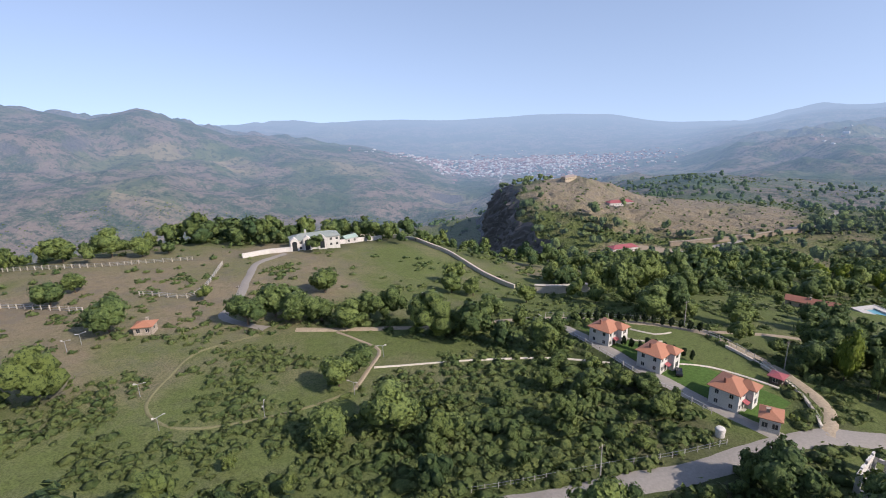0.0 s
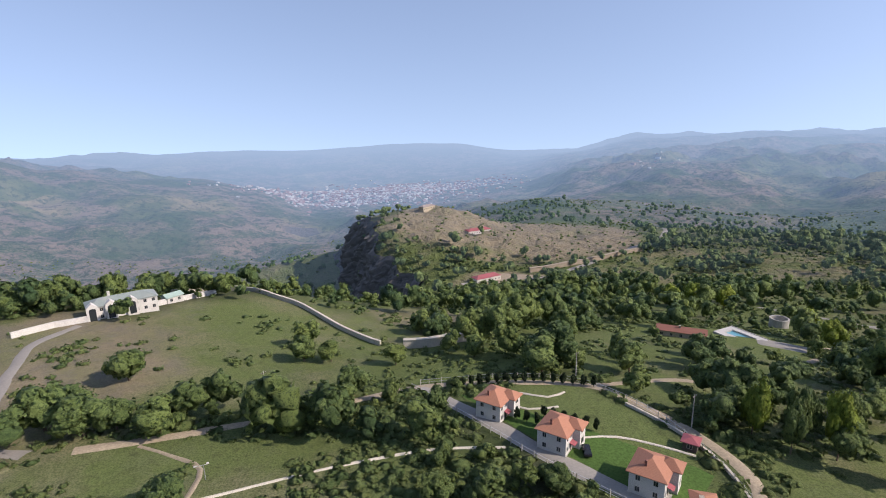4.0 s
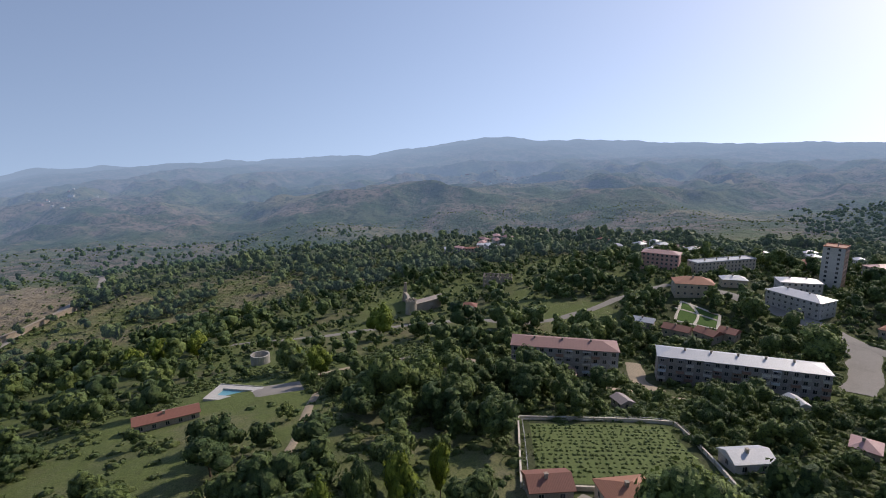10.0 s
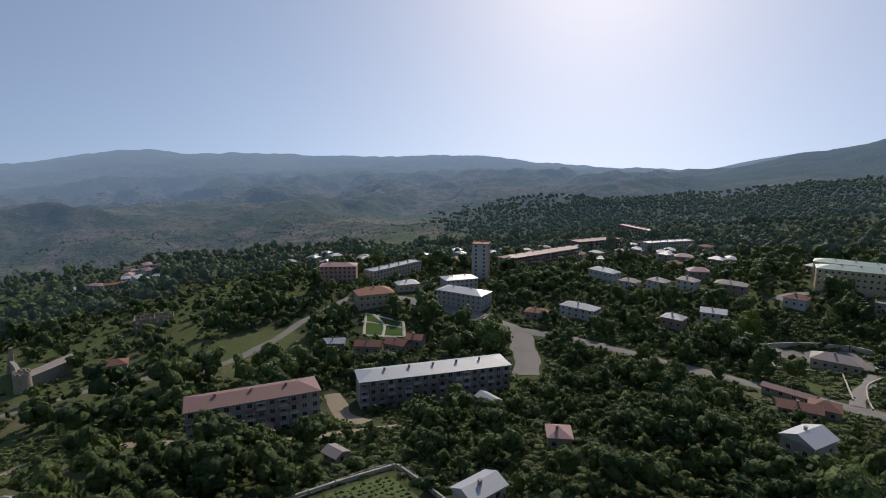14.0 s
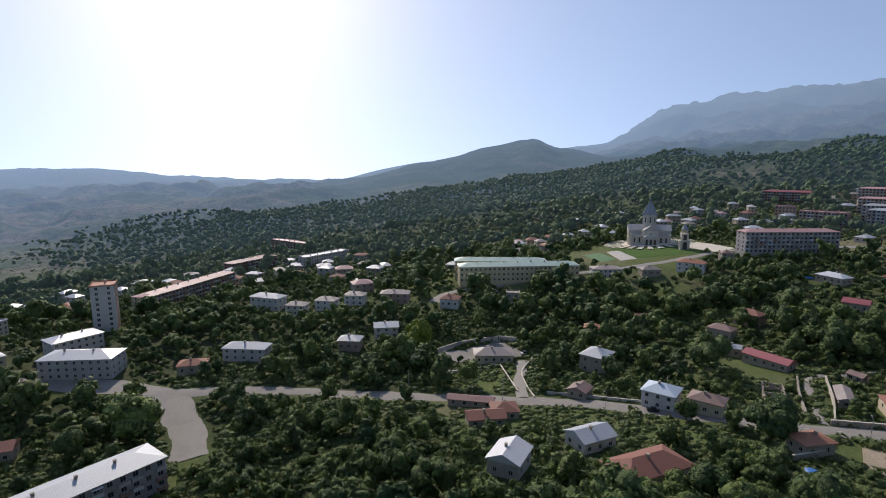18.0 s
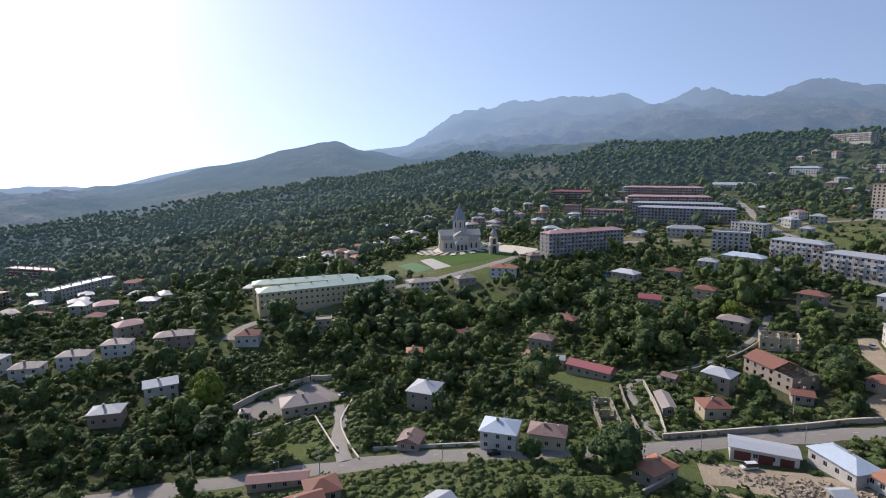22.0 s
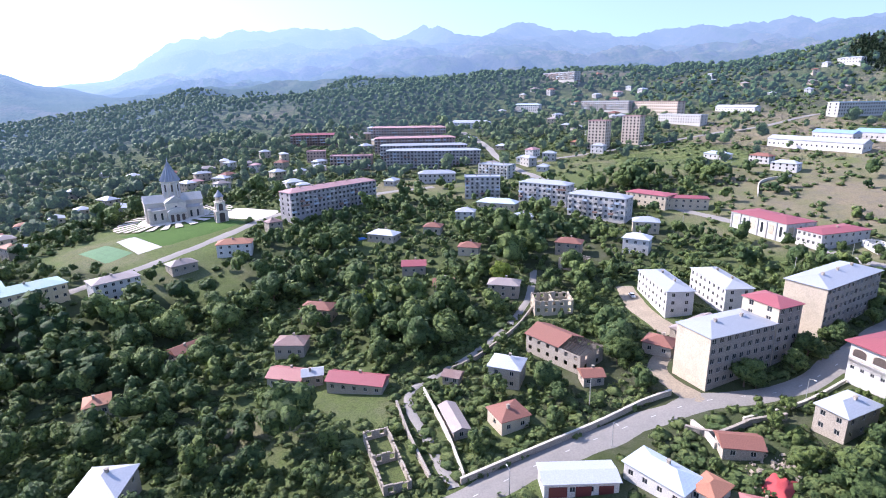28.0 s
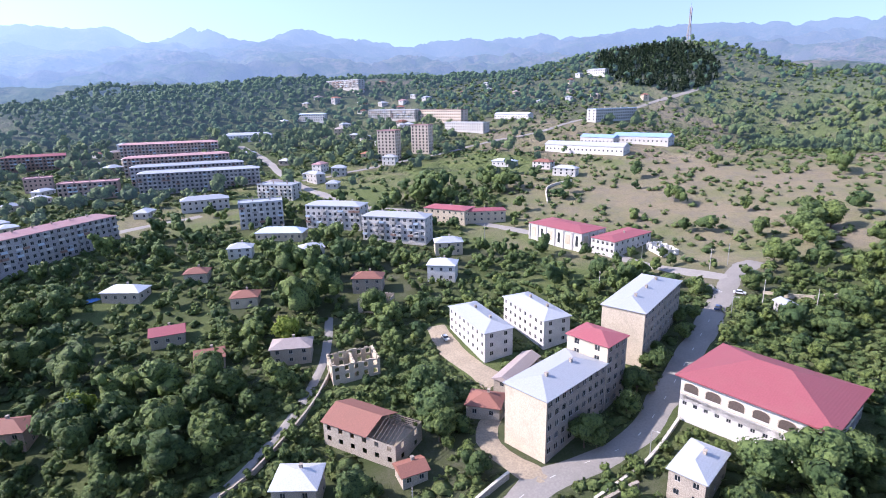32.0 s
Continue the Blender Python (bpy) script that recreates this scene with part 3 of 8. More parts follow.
# colour of the glow that is mixed into far surfaces as haze
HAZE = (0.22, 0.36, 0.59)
MAT["ground"] = ground_material("grass_and_straw", False)
MAT["distance"] = ground_material("hazy_distance", True)
SPLIT = 480.0
near_r = np.r_[0.5, np.geomspace(6, SPLIT, 180)]
tagged(polar_sheet("ground", near_r, 600, [MAT["ground"]], False), "grassy and straw-coloured hillside ground with bare earth patches", "ground", kind="structure")
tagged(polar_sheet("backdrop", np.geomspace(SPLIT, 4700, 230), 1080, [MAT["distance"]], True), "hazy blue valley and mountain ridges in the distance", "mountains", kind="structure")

# city walls with painted haze, part of their colour being emission
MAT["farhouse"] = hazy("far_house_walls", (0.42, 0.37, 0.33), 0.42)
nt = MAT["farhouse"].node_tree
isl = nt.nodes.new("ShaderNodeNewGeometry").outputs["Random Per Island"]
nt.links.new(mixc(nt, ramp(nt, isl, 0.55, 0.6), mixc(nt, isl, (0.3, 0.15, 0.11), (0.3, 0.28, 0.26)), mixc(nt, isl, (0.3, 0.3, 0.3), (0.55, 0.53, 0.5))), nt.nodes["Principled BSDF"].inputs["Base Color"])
# leaves of the farther trees, glowing faintly blue as painted haze
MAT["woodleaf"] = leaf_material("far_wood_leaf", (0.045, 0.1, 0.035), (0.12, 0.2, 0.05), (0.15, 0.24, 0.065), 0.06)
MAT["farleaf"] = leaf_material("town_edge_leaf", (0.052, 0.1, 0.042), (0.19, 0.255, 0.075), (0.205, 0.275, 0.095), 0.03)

# ---- roads, tracks and yards ----
ribbon("road", "worn grey asphalt town road", "road", [(330, -28), (290, -60), (239, -86), (200, -104), (166, -117), (130, -125), (101, -133), (72, -143), (32, -152), (5, -149), (-14, -154), (-40, -164), (-75, -178), (-105, -190), (-122, -192)], 8.5, "asphalt")
ribbon("road", "tree-lined grey asphalt avenue", "road", [(-100, -190), (-94, -214), (-92, -262), (-84, -310), (-58, -362), (-30, -402), (-20, -457), (-18, -527), (-24, -619), (-21, -715)], 7.5, "asphalt")
ribbon("road", "grey road climbing past the long school", "road", [(300, -186), (304, -209), (285, -240), (250, -283), (212, -330), (171, -380), (120, -420), (60, -440)], 6.5, "asphalt")
ribbon("road", "broad grey paved square and street", "road", [(268, -14), (294, -25), (322, -32), (350, -20), (385, 5), (410, 40)], 13, "asphalt")
ribbon("lane", "narrow walled grey lane", "lane", [(102, -138), (105, -158), (108, -182), (96, -192), (85, -199), (66, -216), (50, -238), (40, -262)], 3.0, "asphalt")
ribbon("driveway", "grey paved driveway beside the three white villas", "road", [(35, 176), (41, 160), (47, 146), (55, 128), (66, 110), (73, 100)], 4.5, "asphalt")
ribbon("road", "curving grey road outside the villa compound", "road", [(10, 84), (30, 88), (48, 91), (62, 95), (75, 99), (88, 101), (110, 96), (140, 80)], 6.0, "asphalt")
ribbon("lane", "pale dirt lane round the villa compound", "lane", [(84, 101), (91, 112), (92, 128), (88, 145), (82, 159), (62, 168), (37, 176), (20, 174), (0, 170), (-20, 168), (-50, 165)], 3.6, "dirt")
ribbon("lane", "pale dirt track into the meadow", "lane", [(80, 160), (92, 160), (112, 161), (127, 155), (150, 160), (173, 171), (195, 180)], 3.0, "dirt")
ribbon("footpath", "narrow pale concrete footpath through the scrub", "path", [(-21, 139.4), (-1, 141.8), (15, 142.3), (31, 141), (46, 136)], 1.0, "paleblock")
ribbon("footpath", "pale gravel footpath bending down to the scrub", "path", [(-36, 164), (-28, 158), (-20.6, 150.5), (-22.7, 136.8), (-25, 127)], 1.3, "dirt")
ribbon("footpath", "worn grassy footpath looping through the scrub", "path", [(-25, 127), (-33.6, 120.4), (-46, 114), (-59, 110), (-68, 111.4), (-76, 119), (-77, 134), (-75, 149), (-60, 162)], 1.0, "worngrass")
ribbon("lane", "grey track up to the white manor", "lane", [(-60, 166), (-78, 176), (-79, 188), (-84, 219), (-88, 244), (-80, 262)], 4.0, "asphalt")
ribbon("road", "grey road curving down the eastern slope", "road", [(410, 45), (378, 77), (351, 97), (333, 122), (336, 162), (327, 190), (300, 240), (290, 300)], 6.0, "asphalt")
ribbon("lane", "pale dirt track past the red-roofed block", "lane", [(232, 50), (232, 90), (250, 130), (258, 160), (236, 179), (212, 196)], 5, "dirt")
ribbon("road", "highway cut along the foot of the bare hill", "road", [(150, 500), (190, 505), (230, 490), (290, 520), (370, 565), (440, 600), (520, 690), (560, 800)], 7, "asphalt")
ribbon("lane", "grey ramp from the road to the garage yard", "lane", [(219, -150), (213, -138), (206, -124), (198, -112), (196, -109)], 5.0, "asphalt", 0.34)
ribbon("road", "grey road climbing the western hillside", "road", [(-24, -500), (-90, -506), (-179, -521), (-230, -528), (-263, -513), (-302, -510), (-361, -522), (-420, -536), (-471, -543), (-509, -539), (-560, -525)], 6.0, "asphalt", 0.5)
ribbon("yard", "bare stony yard with rubble", "yard", [(92, -119), (82, -119), (72, -118), (62, -116), (54, -112)], 13, "dirt")
ribbon("yard", "pale earth yard between the apartment houses", "yard", [(13, -190), (14, -215), (10, -232)], 9, "dirt")
ribbon("lane", "bare earth strip beside the tall block", "lane", [(28, -152), (30, -172), (16, -182), (-6, -190)], 6, "dirt")
ribbon("yard", "pale earth yard between the two grey blocks", "yard", [(278, 69), (262, 68), (250, 66), (240, 60)], 8, "dirt")


# ---- small mesh helpers ----
def box(bm, x0, x1, y0, y1, z0, z1):
    v = [bm.verts.new(p) for p in ((x0, y0, z0), (x1, y0, z0), (x1, y1, z0), (x0, y1, z0), (x0, y0, z1), (x1, y0, z1), (x1, y1, z1), (x0, y1, z1))]
    for f in ((3, 2, 1, 0), (4, 5, 6, 7), (0, 1, 5, 4), (1, 2, 6, 5), (2, 3, 7, 6), (3, 0, 4, 7)):
        bm.faces.new([v[i] for i in f])
    return v


def part(name, bm, material, parent, label="", m=None):
    me = bm if isinstance(bm, bpy.types.Mesh) else bpy.data.meshes.new(name)
    if me is not bm:
        bm.to_mesh(me)
        bm.free()
        me.materials.append(MAT[material])
    ob = new(name, me)
    ob.parent = parent
    if m is not None:
        ob.matrix_basis = m
    if label:
        tagged(ob, label)
    return ob


WINDOWS = {}


def window_mesh(ww, wh, kind):
    """The frame with its mullion, the pair of panes, or a bare far pane; facing -y, centred on the opening."""
    key = (round(ww, 2), round(wh, 2), kind)
    if key in WINDOWS:
        return WINDOWS[key]
    e = 0.08
    bm = bmesh.new()
    if kind == "frame":
        for r in ((-ww / 2, ww / 2, -wh / 2, -wh / 2 + e), (-ww / 2, ww / 2, wh / 2 - e, wh / 2), (-ww / 2, -ww / 2 + e, -wh / 2 + e, wh / 2 - e), (ww / 2 - e, ww / 2, -wh / 2 + e, wh / 2 - e), (-0.035, 0.035, -wh / 2 + e, wh / 2 - e)):
            box(bm, r[0], r[1], -0.05, 0.06, r[2], r[3])
    elif kind == "pane":
        for x0, x1 in ((-ww / 2 + e, -0.035), (0.035, ww / 2 - e)):
            box(bm, x0, x1, 0.0, 0.02, -wh / 2 + e, wh / 2 - e)
    else:
        bm.faces.new([bm.verts.new(p) for p in ((-ww / 2, 0, -wh / 2), (ww / 2, 0, -wh / 2), (ww / 2, 0, wh / 2), (-ww / 2, 0, wh / 2))])
    me = bpy.data.meshes.new("window")
    bm.to_mesh(me)
    bm.free()
    me.materials.append(MAT["trim" if kind == "frame" else "glass"])
    WINDOWS[key] = me
    return me


def add_window(root, ww, wh, m):
    w_ = part("window", window_mesh(ww, wh, "frame"), None, root, m=m)
    part("pane", window_mesh(ww, wh, "pane"), None, w_)
    return w_


def facade(bm, length, z0, z1, cols, rows, ww, wh, m, sill=1.0, first=0.0, depth=0.2):
    """One wall face with openings and their reveals; m lays it (x along, -y out). Returns the centres of the openings."""
    xs, zs, centres = [-length / 2], [z0], []
    bay = length / max(cols, 1)
    for c in range(cols):
        mid = -length / 2 + bay * (c + 0.5)
        xs += [mid - ww / 2, mid + ww / 2]
    xs.append(length / 2)
    st = (z1 - first) / max(rows, 1)
    for r in range(rows):
        s = first + st * r + sill * st / 3.0
        zs += [s, min(s + wh, z1 - 0.15)]
    zs.append(z1)
    P = lambda x, y, z: bm.verts.new(m @ Vector((x, y, z)))
    for i in range(len(xs) - 1):
        for j in range(len(zs) - 1):
            a, c, e, g = xs[i], xs[i + 1], zs[j], zs[j + 1]
            if i % 2 and j % 2:
                for q in (((a, 0, e), (a, depth, e), (a, depth, g), (a, 0, g)), ((c, 0, g), (c, depth, g), (c, depth, e), (c, 0, e)),
                          ((c, 0, e), (c, depth, e), (a, depth, e), (a, 0, e)), ((a, 0, g), (a, depth, g), (c, depth, g), (c, 0, g))):
                    bm.faces.new([P(*p) for p in q])
                centres.append(((a + c) / 2, (e + g) / 2, g - e))
            else:
                bm.faces.new([P(a, 0, e), P(c, 0, e), P(c, 0, g), P(a, 0, g)])
    return centres


def roof_mesh(kind, w, d, h, rise, over=0.5, thick=0.18):
    bm = bmesh.new()
    a, c = w / 2 + over, d / 2 + over
    if kind == "flat":
        box(bm, -w / 2 - 0.15, w / 2 + 0.15, -d / 2 - 0.15, d / 2 + 0.15, h, h + 0.25)
        for r in ((-w / 2 - 0.2, w / 2 + 0.2, -d / 2 - 0.2, -d / 2 + 0.15), (-w / 2 - 0.2, w / 2 + 0.2, d / 2 - 0.15, d / 2 + 0.2),
                  (-w / 2 - 0.2, -w / 2 + 0.15, -d / 2 + 0.15, d / 2 - 0.15), (w / 2 - 0.15, w / 2 + 0.2, -d / 2 + 0.15, d / 2 - 0.15)):
            box(bm, *r, h + 0.1, h + 0.8)
        return bm
    long_x = w >= d
    if kind == "hip":
        run = min(a, c)
        ridge = ((-(a - run), 0), (a - run, 0)) if long_x else ((0, -(c - run)), (0, c - run))
    else:
        ridge = ((-a, 0), (a, 0)) if long_x else ((0, -c), (0, c))
    lo = [bm.verts.new((sx * a, sy * c, h)) for sx, sy in ((-1, -1), (1, -1), (1, 1), (-1, 1))]
    hi = [bm.verts.new((v.co.x, v.co.y, h + thick)) for v in lo]
    r0, r1 = (bm.verts.new((x, y, h + thick + rise)) for x, y in ridge)
    bm.faces.new(lo[::-1])
    for i in range(4):
        bm.faces.new((lo[i], lo[(i + 1) % 4], hi[(i + 1) % 4], hi[i]))
    if long_x:
        faces = ((hi[0], hi[1], r1, r0), (hi[1], hi[2], r1), (hi[2], hi[3], r0, r1), (hi[3], hi[0], r0))
    else:
        faces = ((hi[0], hi[1], r0), (hi[1], hi[2], r1, r0), (hi[2], hi[3], r1), (hi[3], hi[0], r0, r1))
    for f in faces:
        bm.faces.new(f)
    bmesh.ops.remove_doubles(bm, verts=bm.verts, dist=0.001)
    return bm


def root_at(name, label, category, x, y, z, rot, group=""):
    e = new(name)
    e.empty_display_size = 1
    e.matrix_basis = pose(x, y, z, 0, 0, rot)
    return tagged(e, label, category, group)


def footing_z(x, y, rot, w, d):
    c, s = math.cos(radians(rot)), math.sin(radians(rot))
    zs = [gz(x + c * a * w / 2 - s * e * d / 2, y + s * a * w / 2 + c * e * d / 2) for a in (-1, 1) for e in (-1, 1)]
    return gz(x, y), min(zs)


def walls_of(root, w, d, bottom, h, storeys, wall, cols, rows_from=0.0, ww=1.3, wh=1.45, windows=True, name="wall", joined="", ends=None, end_wall=None):
    ne = max(1, int(d / 4.2)) if ends is None else ends
    sides = ((w, cols, pose(0, -d / 2, 0)), (d, ne, pose(w / 2, 0, 0, 0, 0, 90)), (w, cols, pose(0, d / 2, 0, 0, 0, 180)), (d, ne, pose(-w / 2, 0, 0, 0, 0, -90)))
    vv, ff, mi, off, whole = [], [], [], 0, bmesh.new()
    for length, n, m in sides:
        bm = whole if joined and not end_wall else bmesh.new()
        cs = facade(bm, length, bottom, h, n, storeys, ww, min(wh, h / storeys - 1.0), m, first=rows_from)
        if bm is not whole:
            bm.normal_update()
            part(name, bm, wall if length == w or not end_wall else end_wall, root)
        if windows and joined and cs:
            R = np.array(m)
            for i, kind in enumerate(("frame", "pane") if joined == "framed" else ("far",)):
                src = window_mesh(ww, cs[0][2], kind)
                co0 = np.array([v.co for v in src.vertices])
                fc = np.array([p.vertices[:] for p in src.polygons])
                for cx, cz, ch in cs:
                    vv.append((co0 + (cx, 0.13, cz)) @ R[:3, :3].T + R[:3, 3])
                    ff.append(fc + off)
                    mi.append(np.full(len(fc), i))
                    off += len(co0)
        elif windows:
            for cx, cz, ch in cs:
                add_window(root, ww, ch, m @ pose(cx, 0.13, cz))
    if whole.faces:
        whole.normal_update()
        part(name, whole, wall, root)
    if vv:
        mats = [MAT["trim"], MAT["glass"]] if joined == "framed" else [MAT["glass"]]
        tagged(part("glazing", mesh_np("glazing", np.concatenate(vv), np.concatenate(ff), mats, np.concatenate(mi)), None, root), "small dark panes in even tiers", kind="stuff")


def balcony_bm(bm, cx, z, bw, closed, m):
    """A slab with a parapet on three sides, some glazed in with a little roof."""
    rows = [(cx - bw / 2, cx + bw / 2, -1.1, 0.0, z - 0.12, z), (cx - bw / 2, cx + bw / 2, -1.1, -1.02, z, z + 1.0), (cx - bw / 2, cx - bw / 2 + 0.08, -1.02, 0, z, z + 1.0), (cx + bw / 2 - 0.08, cx + bw / 2, -1.02, 0, z, z + 1.0)]
    if closed:
        rows += [(cx - bw / 2, cx + bw / 2, -1.2, 0.0, z + 2.35, z + 2.45), (cx - bw / 2, cx - bw / 2 + 0.08, -1.1, -1.02, z + 1.0, z + 2.35), (cx - 0.04, cx + 0.04, -1.1, -1.02, z + 1.0, z + 2.35), (cx + bw / 2 - 0.08, cx + bw / 2, -1.1, -1.02, z + 1.0, z + 2.35)]
    for r in rows:
        for v in box(bm, *r):
            v.co = m @ v.co


def balconies(root, w, d, h, storeys, cols, far, seed):
    rng = random.Random(seed)
    paints = ("darkgrey", "grey", "concrete", "white", "brownwall", "bluegrey")
    bay, st = w / cols, h / storeys
    for m in (pose(0, -d / 2, 0), pose(0, d / 2, 0, 0, 0, 180)):
        mass = {}
        for c in range(cols):
            if c % 3 == 1:
                continue
            for r in range(1, storeys):
                if rng.random() < 0.12:
                    continue
                paint, closed = rng.choice(paints), rng.random() < 0.4
                bm = mass.setdefault(paint, bmesh.new()) if far else bmesh.new()
                balcony_bm(bm, -w / 2 + bay * (c + 0.5), r * st + 0.15, bay * 0.86, closed, m)
                if not far:
                    part("balcony", bm, paint, root)
        for paint in sorted(mass):
            tagged(part("balcony_tier", mass[paint], paint, root), "weathered balconies on the facade", kind="stuff")


ROOTS = {}


def building(kind, label, x, y, rot, w, d, h, storeys, wall, roof, roofing, cols=0, rise=None, chimney=True, group="", ends=None, end_wall=None):
    if storeys < 3 and kind in ("house", "shed", "hut"):
        w, d = w * 0.9, d * 0.9
    z, low = footing_z(x, y, rot, w, d)
    root = root_at(kind, label, kind.replace("_", " "), x, y, z, rot, group)
    FOOTPRINTS.append((x, y, rot, w / 2 + 1.5, d / 2 + 1.5))
    ROOTS[label] = root
    cols = cols or max(2, int(w / (3.1 if storeys > 2 else 3.6)))
    big = storeys >= 4
    walls_of(root, w, d, low - z - 0.6, h, storeys, wall, cols, ww=1.55 if big else 1.25, wh=1.65 if big else 1.4, end_wall=end_wall, joined="" if math.hypot(x - 90, y + 10) < 265 else "framed" if math.hypot(x - 90, y + 10) < 420 else "far", ends=ends)
    if rise is None:
        rise = min(w, d) * (0.16 if storeys > 2 else 0.24)
    part("roof", roof_mesh(roof, w, d, h, rise), roofing, root)
    if roof == "gable":
        for s in (-1, 1):
            bm = bmesh.new()
            if w >= d:
                v = [bm.verts.new(p) for p in ((s * (w / 2 - 0.01), -d / 2, h), (s * (w / 2 - 0.01), d / 2, h), (s * (w / 2 - 0.01), 0, h + rise * d / (d + 1)))]
            else:
                v = [bm.verts.new(p) for p in ((-w / 2, s * (d / 2 - 0.01), h), (w / 2, s * (d / 2 - 0.01), h), (0, s * (d / 2 - 0.01), h + rise * w / (w + 1)))]
            bm.faces.new(v)
            part("gable", bm, wall, root)
    if storeys in (4, 5) and wall in ("darkgrey", "grey", "pinkstone", "brownwall"):
        balconies(root, w, d, h, storeys, cols, math.hypot(x - 90, y + 10) > 265, int(x * 3 + y * 5) % 1000)
    if chimney:
        n = 1 if storeys < 3 else int(w / 11)
        for i in range(n):
            cx = w * ((i + 0.5) / n - 0.5) * 0.8 + 0.7
            bm = bmesh.new()
            box(bm, cx - 0.35, cx + 0.35, 0.5, 1.2, h + 0.1, h + rise + 0.7)
            box(bm, cx - 0.45, cx + 0.45, 0.4, 1.3, h + rise + 0.7, h + rise + 0.85)
            part("chimney", bm, "stone", root)
    return root


def ruin(label, x, y, rot, w, d, h, wall, cols=4, storeys=1):
    z, low = footing_z(x, y, rot, w, d)
    root = root_at("ruined_house", label, "ruin", x, y, z, rot)
    FOOTPRINTS.append((x, y, rot, w / 2 + 1, d / 2 + 1))
    rng = random.Random(int(x * 7 + y))
    for length, n, m in ((w, cols, pose(0, -d / 2, 0)), (d, 2, pose(w / 2, 0, 0, 0, 0, 90)), (w, cols, pose(0, d / 2, 0, 0, 0, 180)), (d, 2, pose(-w / 2, 0, 0, 0, 0, -90)), (d, 2, pose(0, 0, 0, 0, 0, 90))):
        bm = bmesh.new()
        hh = h * rng.uniform(0.8, 1.0)
        facade(bm, length, low - z - 0.6, hh, n, storeys, 1.3, min(1.7, h / storeys - 1), m, depth=0.45)
        facade(bm, length, low - z - 0.6, hh, n, storeys, 1.3, min(1.7, h / storeys - 1), m @ pose(0, 0.45, 0), depth=0.0)
        for k in range(int(length / 1.3)):
            px = -length / 2 + 1.3 * k
            v = box(bm, px, px + rng.uniform(0.7, 1.3), 0, 0.45, hh, hh + rng.choice((0.03, 0.15, 0.3, 0.5)))
            for q in v:
                q.co = m @ q.co
        part("wall", bm, wall, root)
    return root


def arch_opening(bm, m, cx, z0, ww, hh, depth=0.5, seg=8):
    """A dark arched recess frame: a rim standing round an arched opening, as a strip of faces."""
    pts = [(-ww / 2, 0)] + [(-ww / 2 * math.cos(math.pi * i / seg), hh - ww * 0.28 + ww * 0.28 * math.sin(math.pi * i / seg)) for i in range(seg + 1)] + [(ww / 2, 0)]
    outer = [(p[0] * 1.12, p[1] + (0.15 if 0 < i < len(pts) - 1 else 0)) for i, p in enumerate(pts)]
    P = lambda p, y: bm.verts.new(m @ Vector((cx + p[0], y, z0 + p[1])))
    for i in range(len(pts) - 1):
        bm.faces.new((P(pts[i], -0.06), P(pts[i + 1], -0.06), P(outer[i + 1], -0.06), P(outer[i], -0.06)))
        bm.faces.new((P(pts[i], -0.06), P(pts[i], depth), P(pts[i + 1], depth), P(pts[i + 1], -0.06)))
    return pts


def arch_pane(m, cx, z0, ww, hh, y=0.02, seg=8):
    bm = bmesh.new()
    pts = [(-ww / 2, 0)] + [(-ww / 2 * math.cos(math.pi * i / seg), hh - ww * 0.28 + ww * 0.28 * math.sin(math.pi * i / seg)) for i in range(seg + 1)] + [(ww / 2, 0)]
    f = bm.faces.new([bm.verts.new(m @ Vector((cx + p[0], y, z0 + p[1]))) for p in pts])
    r = bmesh.ops.extrude_face_region(bm, geom=[f])
    for v in r["geom"]:
        if isinstance(v, bmesh.types.BMVert):
            v.co += m.to_3x3() @ Vector((0, -0.06, 0))
    bm.normal_update()
    return bm


# ---- buildings ----
building("house", "small stone house with a worn orange hip roof beside the road", 104.4, -114.6, 137, 8.0, 11.0, 4.0, 1, "stone", "hip", "orange")
building("house", "white two-storey house with pale blue metal roof", 149.9, -127.6, 0, 12.6, 11.0, 6.0, 2, "white", "hip", "bluegrey")
building("house", "plastered roadside house with a dark brown hip roof", 135.0, -129.5, 0, 12.4, 9.0, 5.0, 1, "cream", "hip", "brown")
building("shed", "low shed with a flat brown sheet roof", 178.3, -121.3, 1, 7.8, 8.0, 3.0, 1, "stone", "gable", "brown")
building("garage", "long low garage building with grey-brown hip roof", 232.3, -145.4, 37, 18.1, 10.0, 4.0, 1, "cream", "hip", "greybrown")
building("hut", "tiny pale guard hut on the paved yard", 250.8, -132.5, 26, 4.0, 4.0, 3.0, 1, "cream", "hip", "greybrown")
building("house", "tall stone house with a bright white pyramid roof", 184.0, -153.1, 176, 11.6, 13.0, 7.5, 2, "stone", "hip", "whiteroof")
building("shed", "long low shed with patched red sheet roof", 146.2, -203.2, 158, 13.4, 9.0, 3.5, 1, "stone", "gable", "red")
building("shed", "small shed with a silver sheet roof", 138.2, -200.6, 3, 7.3, 6.0, 4.0, 1, "stone", "gable", "silver")
building("shed", "long low shed with faded crimson sheet roof", 123.3, -192.1, 158, 20.8, 8.0, 3.5, 1, "stone", "gable", "crimson")
building("house", "abandoned two-storey house with rusty red roof", 138.2, -248.7, 158, 14.6, 9.0, 6.0, 2, "pinkstone", "hip", "rust")
building("house", "derelict house with broken brown roof", 147.1, -225.0, 169, 12.2, 9.0, 5.0, 1, "stone", "hip", "brown")
building("house", "old house with weathered orange-brown roof", 187.3, -233.3, 42, 12.3, 8.0, 4.0, 1, "stone", "gable", "rust")
building("house", "two-storey stone house with white folded hip roof", 76.4, -180.7, 149, 11.0, 9.5, 6.6, 2, "stone", "hip", "whiteroof")
